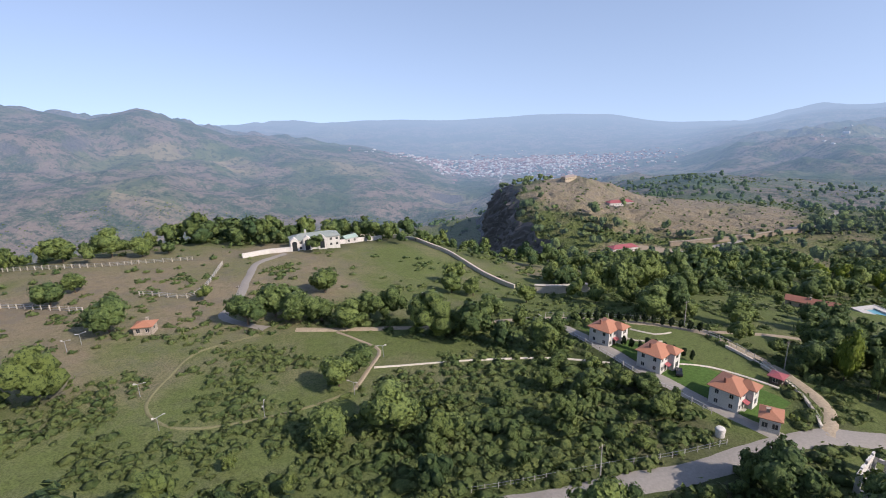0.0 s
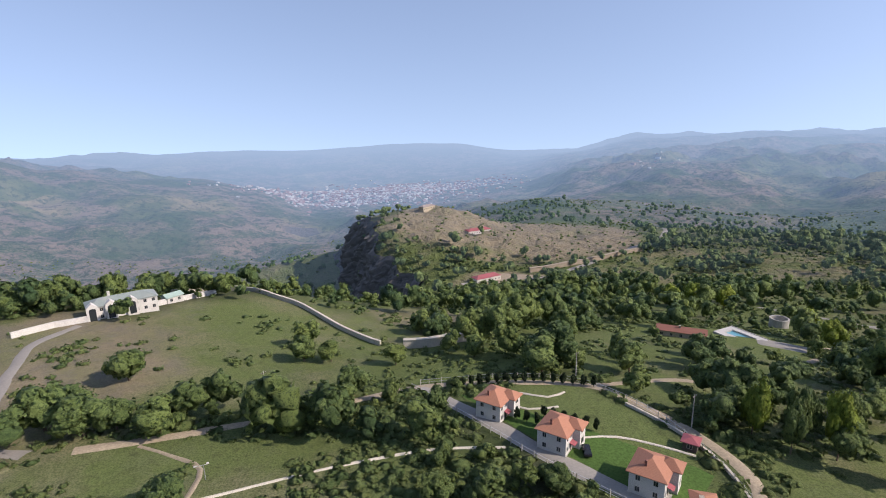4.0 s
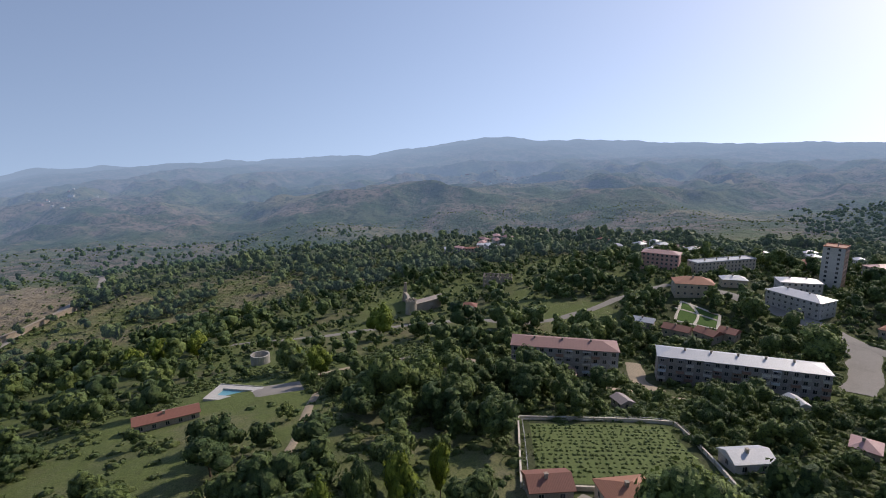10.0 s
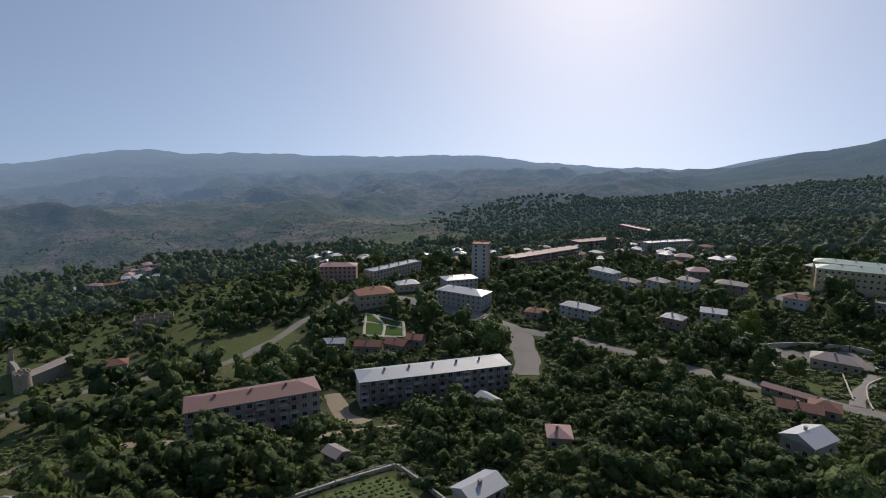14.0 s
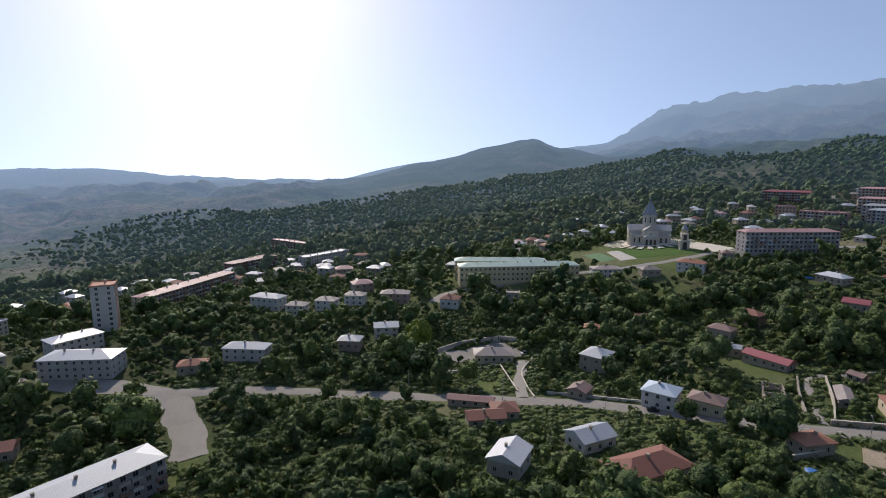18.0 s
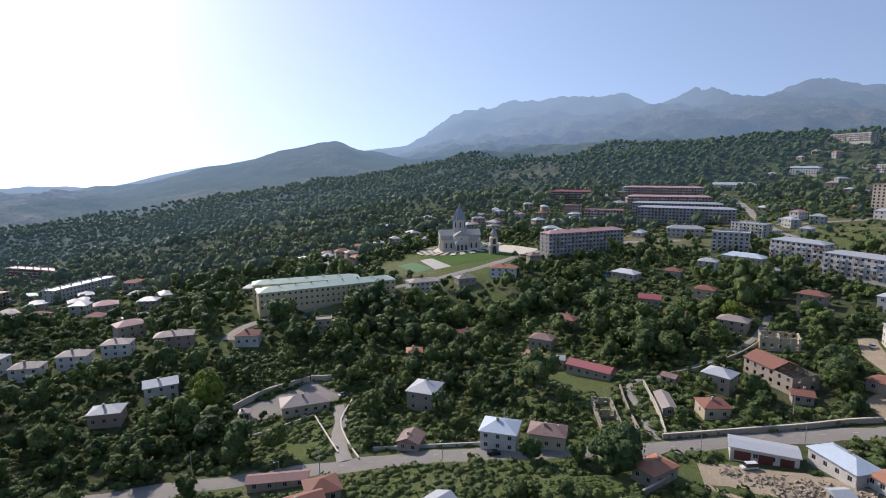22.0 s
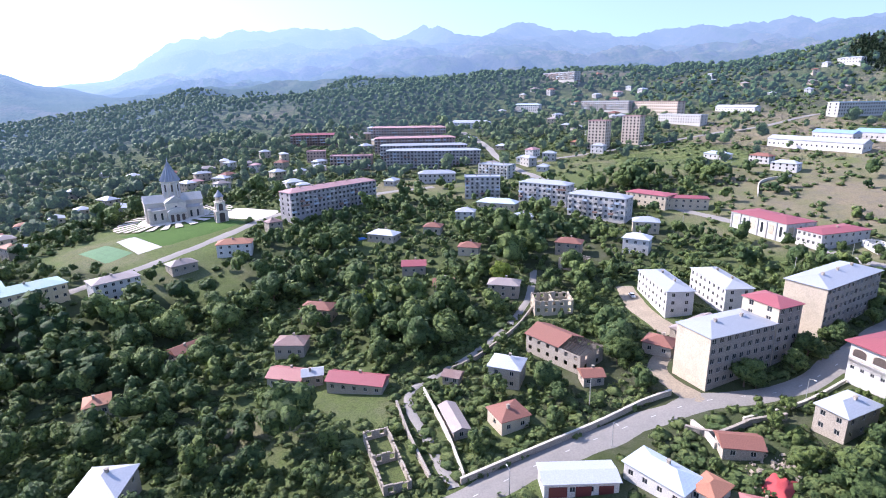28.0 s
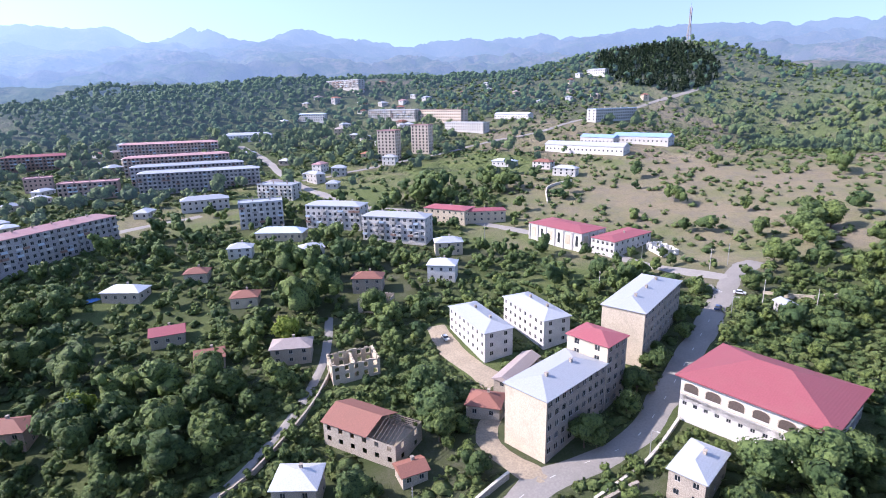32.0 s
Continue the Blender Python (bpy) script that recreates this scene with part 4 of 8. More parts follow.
building("house", "small cream house with orange-red hip roof", 82.3, -159.2, 14, 9.7, 9.0, 4.0, 1, "cream", "hip", "rust")
building("shed", "old shed with rust-red roof", 23.2, -182.3, 133, 10.2, 9.0, 3.5, 1, "stone", "hip", "rust")
building("shed", "small shed with rusty brown roof", 52.1, -172.0, 174, 7.0, 6.0, 3.0, 1, "stone", "gable", "rust")
building("apartment_house", "white three-storey apartment house with pale metal roof", 3.1, -214.0, 83, 26.2, 10.3, 9.0, 3, "white", "hip", "silver")
building("apartment_house", "pale three-storey apartment house with patched metal roof", -16.4, -208.1, 83, 25.6, 10.3, 9.0, 3, "white", "hip", "silver")
building("house", "two-storey stone house with pale grey hip roof", 4.4, -130.7, 105, 8.3, 14.7, 6.5, 2, "stone", "hip", "silver")
building("hotel", "white hotel wing with red roof edging", -65.3, -343.7, 121, 26.8, 14.0, 7.0, 2, "cream", "hip", "crimson", rise=1.1)
building("hotel", "long white hotel wing with low red roof", -81.3, -330.8, 154, 24.3, 10.0, 6.5, 2, "cream", "hip", "crimson", rise=1.1)
building("apartment_block", "weathered pale four-storey apartment block", -3.4, -365.8, 135, 33.2, 12.0, 13.0, 4, "grey", "hip", "silver")
building("apartment_block", "weathered pale four-storey apartment block with balconies", -22.5, -326.9, 132, 35.1, 12.0, 13.0, 4, "grey", "hip", "silver")
building("apartment_block", "long grey five-storey apartment block with faded pink roof", 135.4, -387.6, 38, 67.2, 12.0, 15.0, 5, "darkgrey", "hip", "pinkroof")
building("apartment_block", "long grey five-storey apartment block with white roof", 45.9, -527.8, 167, 85.9, 11.0, 15.0, 5, "darkgrey", "hip", "silver")
building("apartment_block", "long grey five-storey apartment block with pale roof", 49.8, -564.5, 171, 84.5, 11.0, 15.0, 5, "darkgrey", "hip", "silver")
building("apartment_block", "long five-storey apartment block with pink roof", 52.7, -611.6, 175, 84.9, 11.0, 15.0, 5, "pinkstone", "hip", "pinkroof")
building("apartment_block", "long five-storey apartment block with red-pink roof", 51.3, -686.2, 168, 88.9, 11.0, 15.0, 5, "pinkstone", "hip", "pinkroof")
building("apartment_block", "brown four-storey block with long red roof", 158.9, -694.7, 175, 58.9, 12.0, 12.0, 4, "brownwall", "hip", "crimson")
building("apartment_block", "pink-brown four-storey apartment block", 120.1, -552.0, 170, 38.6, 12.0, 12.0, 4, "pinkstone", "flat", "pinkroof")
building("apartment_block", "small pink-brown apartment block", 155.2, -603.9, 180, 18.8, 12.0, 10.0, 3, "pinkstone", "flat", "pinkroof")
building("apartment_block", "square grey five-storey block with pale roof", 32.5, -393.9, 168, 24.0, 12.0, 14.0, 5, "grey", "flat", "silver")
building("apartment_block", "pale grey four-storey block", 5.3, -456.0, 132, 27.5, 12.0, 10.0, 4, "grey", "flat", "silver")
building("workshop", "long low workshop with silver roof", 54.4, -455.8, 173, 28.9, 10.0, 7.0, 2, "grey", "hip", "silver")
building("apartment_tower", "nine-storey tan apartment tower", -115.4, -527.8, 131, 17.5, 13.0, 26.0, 9, "tan", "flat", "pinkroof")
building("apartment_tower", "nine-storey tan apartment tower beside another", -154.2, -535.4, 130, 17.5, 13.0, 26.0, 9, "tan", "flat", "pinkroof")
building("school", "pale blue and white two-storey building", -132.6, -797.2, 136, 39.0, 9.0, 9.0, 3, "white", "hip", "bluegrey")
building("apartment_block", "pale grey four-storey block below the wooded slope", -223.2, -904.5, 110, 74.8, 12.0, 12.0, 4, "grey", "flat", "silver")
building("apartment_block", "long pale grey four-storey block on the hillside", -222.3, -733.8, 117, 76.1, 12.0, 12.0, 4, "grey", "flat", "silver")
building("apartment_block", "long brownish block on the hillside", -255.8, -666.7, 103, 76.3, 12.0, 14.0, 4, "tan", "flat", "brown")
building("public_building", "long grey-white public building", -242.1, -591.0, 110, 53.4, 12.0, 9.0, 3, "grey", "flat", "silver")
building("school", "white and pale blue three-storey building", -373.7, -500.3, 5, 70.5, 12.0, 12.0, 4, "white", "flat", "bluegrey")
building("workshop", "long low white workshop", -314.4, -598.8, 105, 49.7, 10.0, 5.0, 1, "white", "gable", "silver")
building("warehouse", "long warehouse with a blue metal roof", -291.8, -391.1, 104, 49.3, 12.0, 6.0, 1, "grey", "gable", "blue")
building("warehouse", "warehouse with a dull blue metal roof", -267.8, -417.9, 101, 32.9, 10.0, 6.0, 1, "grey", "gable", "blue")
building("warehouse", "long white warehouse with grey roof", -238.5, -405.2, 107, 71.0, 12.0, 6.0, 1, "white", "gable", "silver")
building("house", "white house with brown roof on the open slope", -184.0, -395.5, 112, 16.8, 9.0, 5.0, 2, "white", "hip", "rust")
building("house", "white house with pale roof on the open slope", -180.6, -367.5, 118, 19.0, 9.0, 5.0, 2, "white", "hip", "silver")
building("house", "low white house with pale blue roof", -169.8, -426.3, 115, 21.5, 9.0, 4.0, 1, "white", "hip", "bluegrey")
building("public_building", "white public building at the wood's edge", -38.4, -751.0, 156, 54.6, 12.0, 7.0, 2, "white", "hip", "silver")
building("house", "house with white roof and blue canopy among trees", 105.4, -325.5, 147, 17.8, 10.0, 4.0, 1, "stone", "hip", "whiteroof")
building("house", "small house with orange-red hip roof among trees", 77.1, -328.0, 158, 10.8, 9.0, 4.0, 1, "stone", "hip", "rust")
building("house", "house with bright rust-red hip roof", 64.0, -292.3, 158, 11.5, 9.0, 4.0, 1, "cream", "hip", "rust")
building("house", "low house with crimson roof in a garden", 94.1, -280.2, 172, 12.4, 9.0, 4.0, 1, "stone", "gable", "crimson")
building("house", "half-ruined house with brown sheet roof", 83.6, -256.3, 170, 9.9, 9.0, 4.0, 1, "stone", "gable", "rust")
building("house", "two-storey stone house with grey-brown roof", 59.6, -242.9, 157, 14.3, 9.0, 5.5, 2, "stone", "hip", "greybrown")
building("house", "two-storey stone house with orange-red roof", 17.0, -275.9, 147, 13.7, 9.0, 6.0, 2, "stone", "hip", "rust")
building("house", "white two-storey house with flat-pitched pale roof", -14.4, -267.2, 140, 13.4, 10.0, 7.0, 2, "white", "hip", "whiteroof")
building("house", "pale two-storey house with grey hip roof", -34.8, -295.7, 154, 15.0, 10.0, 6.0, 2, "cream", "hip", "silver")
building("workshop", "long low building with pale blue roof", 29.8, -362.3, 147, 25.2, 10.0, 4.0, 1, "cream", "hip", "bluegrey")
building("house", "white house with pale pitched roof", 54.4, -346.2, 159, 12.4, 9.0, 5.0, 2, "white", "hip", "silver")
building("house", "grey house with pale roof by the lane", 25.0, -326.1, 171, 12.2, 9.0, 5.0, 1, "grey", "hip", "silver")
building("school", "long cream four-storey school with green metal roof", 279.8, -253.9, 42, 82.1, 13.0, 10.5, 3, "ochre", "hip", "green")
building("school", "rear school wing with green metal roof", 297.9, -260.3, 35, 64.6, 12.0, 11.5, 3, "ochre", "hip", "green")
building("house", "white three-storey house with dark window bands", 227.7, -279.1, 38, 18.7, 10.0, 9.0, 3, "white", "hip", "greybrown")
building("house", "white house with orange hip roof", 184.5, -323.7, 3, 19.3, 10.0, 6.0, 2, "white", "hip", "orange")
building("house", "house with faded red roof below the school", 288.2, -186.9, 25, 12.2, 10.0, 5.0, 1, "white", "hip", "rust")
building("house", "pink stone two-storey house with long roof", 320.6, -173.5, 35, 19.1, 9.0, 6.0, 2, "pinkstone", "hip", "greybrown")
building("house", "white villa with grey hip roof in a row", 362.7, -132.2, 28, 13.3, 9.0, 6.0, 2, "white", "hip", "greybrown")
building("house", "white villa with grey hip roof in a row", 351.6, -145.9, 26, 14.0, 9.0, 6.0, 2, "white", "hip", "greybrown")
building("house", "white villa with grey hip roof in a row", 341.2, -159.7, 27, 13.5, 9.0, 6.0, 2, "white", "hip", "greybrown")
building("house", "large white villa with pale roof", 390.5, -131.3, 19, 23.0, 10.0, 8.0, 2, "white", "hip", "silver")
building("house", "long grey house with pale sheet roof", 328.7, -75.4, 32, 22.9, 10.0, 6.0, 2, "grey", "hip", "silver")
building("house", "grey house with half-patched white roof", 290.9, -133.2, 45, 13.6, 9.0, 6.0, 2, "grey", "gable", "whiteroof")
building("house", "pinkish house with pale roof", 296.1, -112.5, 31, 12.1, 9.0, 5.0, 1, "pinkstone", "hip", "silver")
building("house", "brick house with orange-brown hip roof", 336.5, -52.2, 50, 13.3, 9.0, 4.0, 1, "stone", "hip", "orange")
building("house", "low house with stepped white sheet roof", 170.5, -53.7, 10, 10.1, 12.0, 5.0, 1, "grey", "gable", "whiteroof")
building("house", "low house with grey-white gable roof", 158.0, -80.8, 62, 13.1, 10.0, 4.0, 1, "grey", "gable", "silver")
building("house", "broad house with red tiled hip roofs", 137.8, -68.6, 60, 23.4, 12.0, 5.0, 1, "cream", "hip", "rust")
building("shed", "low shed with dull red roof", 195.0, -79.9, 45, 14.1, 8.0, 3.0, 1, "stone", "gable", "rust")
building("shed", "open shed with patched white sheet roof", 167.7, 45.8, 113, 11.0, 7.5, 3.2, 1, "grey", "gable", "whiteroof")
building("shed", "small house with faded pink-red roof", 194.1, 11.5, 67, 7.2, 8.0, 4.0, 1, "stone", "hip", "pinkroof")
building("public_building", "two-storey public building with orange roof on the square", 390.2, 32.5, 95, 22.7, 14.0, 8.0, 2, "cream", "hip", "orange")
building("public_building", "pink four-storey building at the square", 456.9, 47.3, 77, 26.0, 12.0, 12.0, 4, "pinkwall", "hip", "pinkroof")
building("apartment_block", "long pale block behind the square", 460.5, 5.8, 124, 51.3, 10.0, 8.0, 3, "tan", "flat", "silver")
building("public_building", "grey three-storey building with white roof", 372.5, -20.4, 42, 30.9, 14.0, 9.0, 3, "grey", "hip", "whiteroof")
building("public_building", "grey wing with white roof", 402.6, -27.2, 93, 22.5, 12.0, 9.0, 3, "grey", "hip", "whiteroof")
building("house", "low white-roofed house by the square", 412.5, 6.4, 94, 16.3, 10.0, 5.0, 1, "cream", "hip", "whiteroof")
building("apartment_tower", "nine-storey red-brown tower with white end walls", 440.1, -56.8, 152, 13.5, 12.0, 27.0, 9, "brownwall", "flat", "orange", end_wall="white")
building("apartment_block", "long pink-brown four-storey apartment block", 479.8, -126.7, 110, 87.0, 12.0, 12.0, 4, "brownwall", "hip", "pinkroof", end_wall="cream")
building("apartment_block", "pink-roofed four-storey apartment block", 572.6, -239.7, 98, 56.2, 12.0, 12.0, 4, "brownwall", "hip", "pinkroof")
building("apartment_block", "distant brown apartment block", 686.2, -373.6, 1, 65.2, 12.0, 12.0, 4, "brownwall", "flat", "pinkroof")
building("apartment_block", "distant low grey block", 533.0, -299.8, 91, 58.3, 12.0, 9.0, 3, "grey", "flat", "silver")
building("house", "low row house with dull red roof", 321.9, 46.8, 69, 14.2, 9.0, 4.0, 1, "stone", "gable", "rust")
building("house", "low row house with brown-red roof", 319.1, 32.8, 48, 12.2, 9.0, 4.0, 1, "stone", "gable", "rust")
building("house", "low row house with red roof", 322.1, 22.8, 60, 9.1, 9.0, 4.0, 1, "stone", "gable", "rust")
building("shed", "white-roofed shed beside the slope road", 332.9, 62.5, 78, 11.4, 8.0, 3.5, 1, "stone", "gable", "whiteroof")
building("house", "house with orange-brown hip roof at the field's edge", 139.3, 73.4, 116, 11.5, 9.5, 3.8, 1, "cream", "hip", "orange")
building("shed", "low shed with dark red-brown roof at the field", 138.9, 89.6, 113, 10.2, 8.0, 3.0, 1, "stone", "gable", "rust")
building("shed", "long dark red sheet-roofed shed by the pool", 159.3, 215.9, 139, 21.3, 7.0, 3.0, 1, "stone", "gable", "rust")
building("gatehouse", "small gatehouse with orange tiled roof", 72.4, 104.4, 147, 4.0, 5.0, 3.5, 1, "white", "hip", "orange")
building("pavilion", "open wooden pavilion with salmon tiled roof", -97.7, 161.7, 8, 5.6, 5.0, 2.8, 1, "stone", "hip", "orange")
building("house", "long white house with crimson roof on the bare hill", 229.2, 681.2, 10, 36.3, 12.0, 5.0, 1, "white", "hip", "crimson")
building("roadside_cafe", "roadside cafe with crimson roof below the hill", 175.1, 501.9, 15, 27.2, 10.0, 5.0, 1, "white", "hip", "crimson")

building("apartment_block", "long grey four-storey apartment block with silver roof", 263, 29.5, 90, 61, 12, 12.3, 4, "darkgrey", "hip", "silver", cols=18)
building("apartment_block", "four-storey grey apartment block with dull red roof", 247.5, 97, 97, 42, 12, 12.7, 4, "darkgrey", "hip", "dullred", cols=12)
building("apartment_block", "five-storey tan stone apartment block with silver roof", 13.0, -165.3, 12.3, 26.0, 12.5, 15.6, 5, "tuff", "hip", "silver", cols=9, ends=0, end_wall="cream")
building("apartment_block", "taller end of the tan block under a red hip roof", -4.9, -169.2, 12.3, 10.0, 12.5, 18.0, 6, "tuff", "hip", "crimson", cols=3, end_wall="cream")
building("apartment_block", "five-storey tan apartment block with stepped silver roof", -38.8, -181.5, 20.6, 36, 13, 15.5, 5, "tuff", "hip", "silver", cols=12, ends=0, end_wall="cream")


def pilaster_hall(x, y, rot, w, d, h):
    """A tall white hall whose blind walls are divided by pilasters and framed panels."""
    z, low = footing_z(x, y, rot, w, d)
    root = root_at("public_hall", "tall white hall with pilasters and a low red metal roof", "public hall", x, y, z, rot)
    FOOTPRINTS.append((x, y, rot, w / 2 + 2, d / 2 + 2))
    walls_of(root, w, d, low - z - 0.6, h, 1, "white", 0, windows=False, ends=0)
    for length, n, m in ((w, 6, pose(0, -d / 2, 0)), (d, 3, pose(w / 2, 0, 0, 0, 0, 90)), (w, 6, pose(0, d / 2, 0, 0, 0, 180)), (d, 3, pose(-w / 2, 0, 0, 0, 0, -90))):
        bay = length / n
        for k in range(n + 1):
            bm = bmesh.new()
            cx = -length / 2 + bay * k
            for v in box(bm, cx - 0.45, cx + 0.45, -0.4, -0.01, low - z, h - 0.4):
                v.co = m @ v.co
            part("pilaster", bm, "trim", root)
        for k in range(n):
            cx = -length / 2 + bay * (k + 0.5)
            if k % 2:
                part("tall_window", arch_pane(m, cx, 1.6, 1.5, h - 3.4), "glass", root)
            else:
                bm = bmesh.new()
                for v in box(bm, cx - bay * 0.26, cx + bay * 0.26, -0.14, -0.01, 1.8, h - 1.8):
                    v.co = m @ v.co
                part("wall_panel", bm, "cream", root)
        bm = bmesh.new()
        for v in box(bm, -length / 2 - 0.3, length / 2 + 0.3, -0.55, 0.0, h - 0.4, h - 0.02):
            v.co = m @ v.co
        part("cornice", bm, "trim", root)
    part("roof", roof_mesh("hip", w, d, h, 1.3, over=0.7), "crimson", root)


pilaster_hall(-92.3, -273.1, 97, 33.6, 18, 8.6)
building("public_hall", "lower wing of the white hall with red roof", -104.2, -247.5, 97, 13.0, 30, 6.4, 2, "white", "hip", "crimson", cols=5, rise=1.0)


def great_hall(x, y, rot, w, d, h):
    z, low = footing_z(x, y, rot, w, d)
    root = root_at("market_hall", "large cream hall with arched upper openings and red hip roof", "hall", x, y, z, rot)
    FOOTPRINTS.append((x, y, rot, w / 2 + 2, d / 2 + 2))
    for length, n, m in ((w, 6, pose(0, -d / 2, 0)), (d, 5, pose(w / 2, 0, 0, 0, 0, 90)), (w, 6, pose(0, d / 2, 0, 0, 0, 180)), (d, 5, pose(-w / 2, 0, 0, 0, 0, -90))):
        bm = bmesh.new()
        cs = facade(bm, length, low - z - 0.6, h * 0.5, n * 2, 1, 1.1, 1.9, m, sill=1.4)
        facade(bm, length, h * 0.5, h, 0, 1, 1, 1, m)
        part("wall", bm, "white", root)
        for cx, cz, ch in cs:
            add_window(root, 1.1, ch, m @ pose(cx, 0.13, cz))
        bay = length / n
        for i in range(n):
            cx = -length / 2 + bay * (i + 0.5)
            # flat dark pane painted as the shaded inside of an open arch
            part("arched_opening", arch_pane(m, cx, h * 0.62, bay * 0.66, h * 0.24), "dark", root)
            bm = bmesh.new()
            arch_opening(bm, m, cx, h * 0.62, bay * 0.66, h * 0.24, 0.0)
            part("arch_surround", bm, "cream", root)
        bm = bmesh.new()
        for v in box(bm, -length / 2, length / 2, -0.1, 0.0, h * 0.53, h * 0.56):
            v.co = m @ v.co
        part("string_course", bm, "cream", root)
    part("roof", roof_mesh("hip", w, d, h, 4.6, over=1.2, thick=0.35), "crimson", root, "faded pink-red metal hip roof")


great_hall(-27.0, -133.8, 98.8, 32.1, 24.4, 10)


def villa(x, y, rot, label):
    """Two-storey villa: main block, projecting bay under its own hip, red entrance canopy."""
    w, d, h = 10.0, 8.5, 6.2
    z, low = footing_z(x, y, rot, w, d)
    root = root_at("villa", label, "house", x, y, z, rot, "villas in the compound")
    root.matrix_basis = root.matrix_basis @ Matrix.Diagonal((0.8, 0.8, 0.8, 1))
    FOOTPRINTS.append((x, y, rot, w / 2 + 1, d / 2 + 1))
    walls_of(root, w, d, low - z - 0.6, h, 2, "white", 4, ww=1.2, wh=1.5)
    bm = bmesh.new()
    box(bm, -w / 2 - 0.15, w / 2 + 0.15, -d / 2 - 0.15, d / 2 + 0.15, low - z - 0.6, 0.35)
    part("plinth", bm, "concrete", root)
    part("roof", roof_mesh("hip", w, d, h, 2.4, 0.7), "orange", root, "orange tiled hip roof")
    # bay
    bw = 4.2
    for length, n, m in ((bw, 1, pose(2.4, -d / 2 - 2.0, 0)), (2.0, 0, pose(2.4 + bw / 2, -d / 2 - 1.0, 0, 0, 0, 90)), (2.0, 0, pose(2.4 - bw / 2, -d / 2 - 1.0, 0, 0, 0, -90))):
        bm = bmesh.new()
        cs = facade(bm, length, low - z - 0.6, h + 0.2, n, 2 if n else 1, 1.9, 2.0, m)
        part("bay_wall", bm, "white", root)
        for cx, cz, ch in cs:
            add_window(root, 1.9, ch, m @ pose(cx, 0.13, cz))
    bm = roof_mesh("hip", bw, 5.2, h + 0.25, 1.7, 0.6)
    bmesh.ops.translate(bm, verts=bm.verts, vec=(2.4, -d / 2 + 0.4, 0))
    part("bay_roof", bm, "orange", root)
    bm = bmesh.new()
    v = box(bm, -2.4, -0.2, -d / 2 - 1.6, -d / 2, 2.6, 2.75)
    for q in v:
        if q.co.y > -d / 2 - 0.1:
            q.co.z += 0.5
    part("canopy", bm, "crimson", root, "small red entrance canopy")
    bm = bmesh.new()
    box(bm, -1.8, -0.8, -d / 2 - 0.05, -d / 2 + 0.02, 0.3, 2.4)
    part("door", bm, "dark", root)
    bm = bmesh.new()
    for i in range(3):
        box(bm, -2.3, -0.3, -d / 2 - 1.7 + 0.35 * i, -d / 2 - 0.03, -0.35 + 0.17 * i, -0.18 + 0.17 * i)
    part("steps", bm, "concrete", root)
    bm = bmesh.new()
    box(bm, -3.2, -2.6, 0.6, 1.2, h + 1.0, h + 3.0)
    part("chimney", bm, "rust", root)


villa(49.4, 151.0, 40, "white two-storey villa with orange tiled roof beside the driveway")
villa(57.8, 133.4, 40, "white two-storey villa with orange roof and red canopy")
villa(68.6, 114.6, 40, "white two-storey villa with orange roof beside the compound gate")


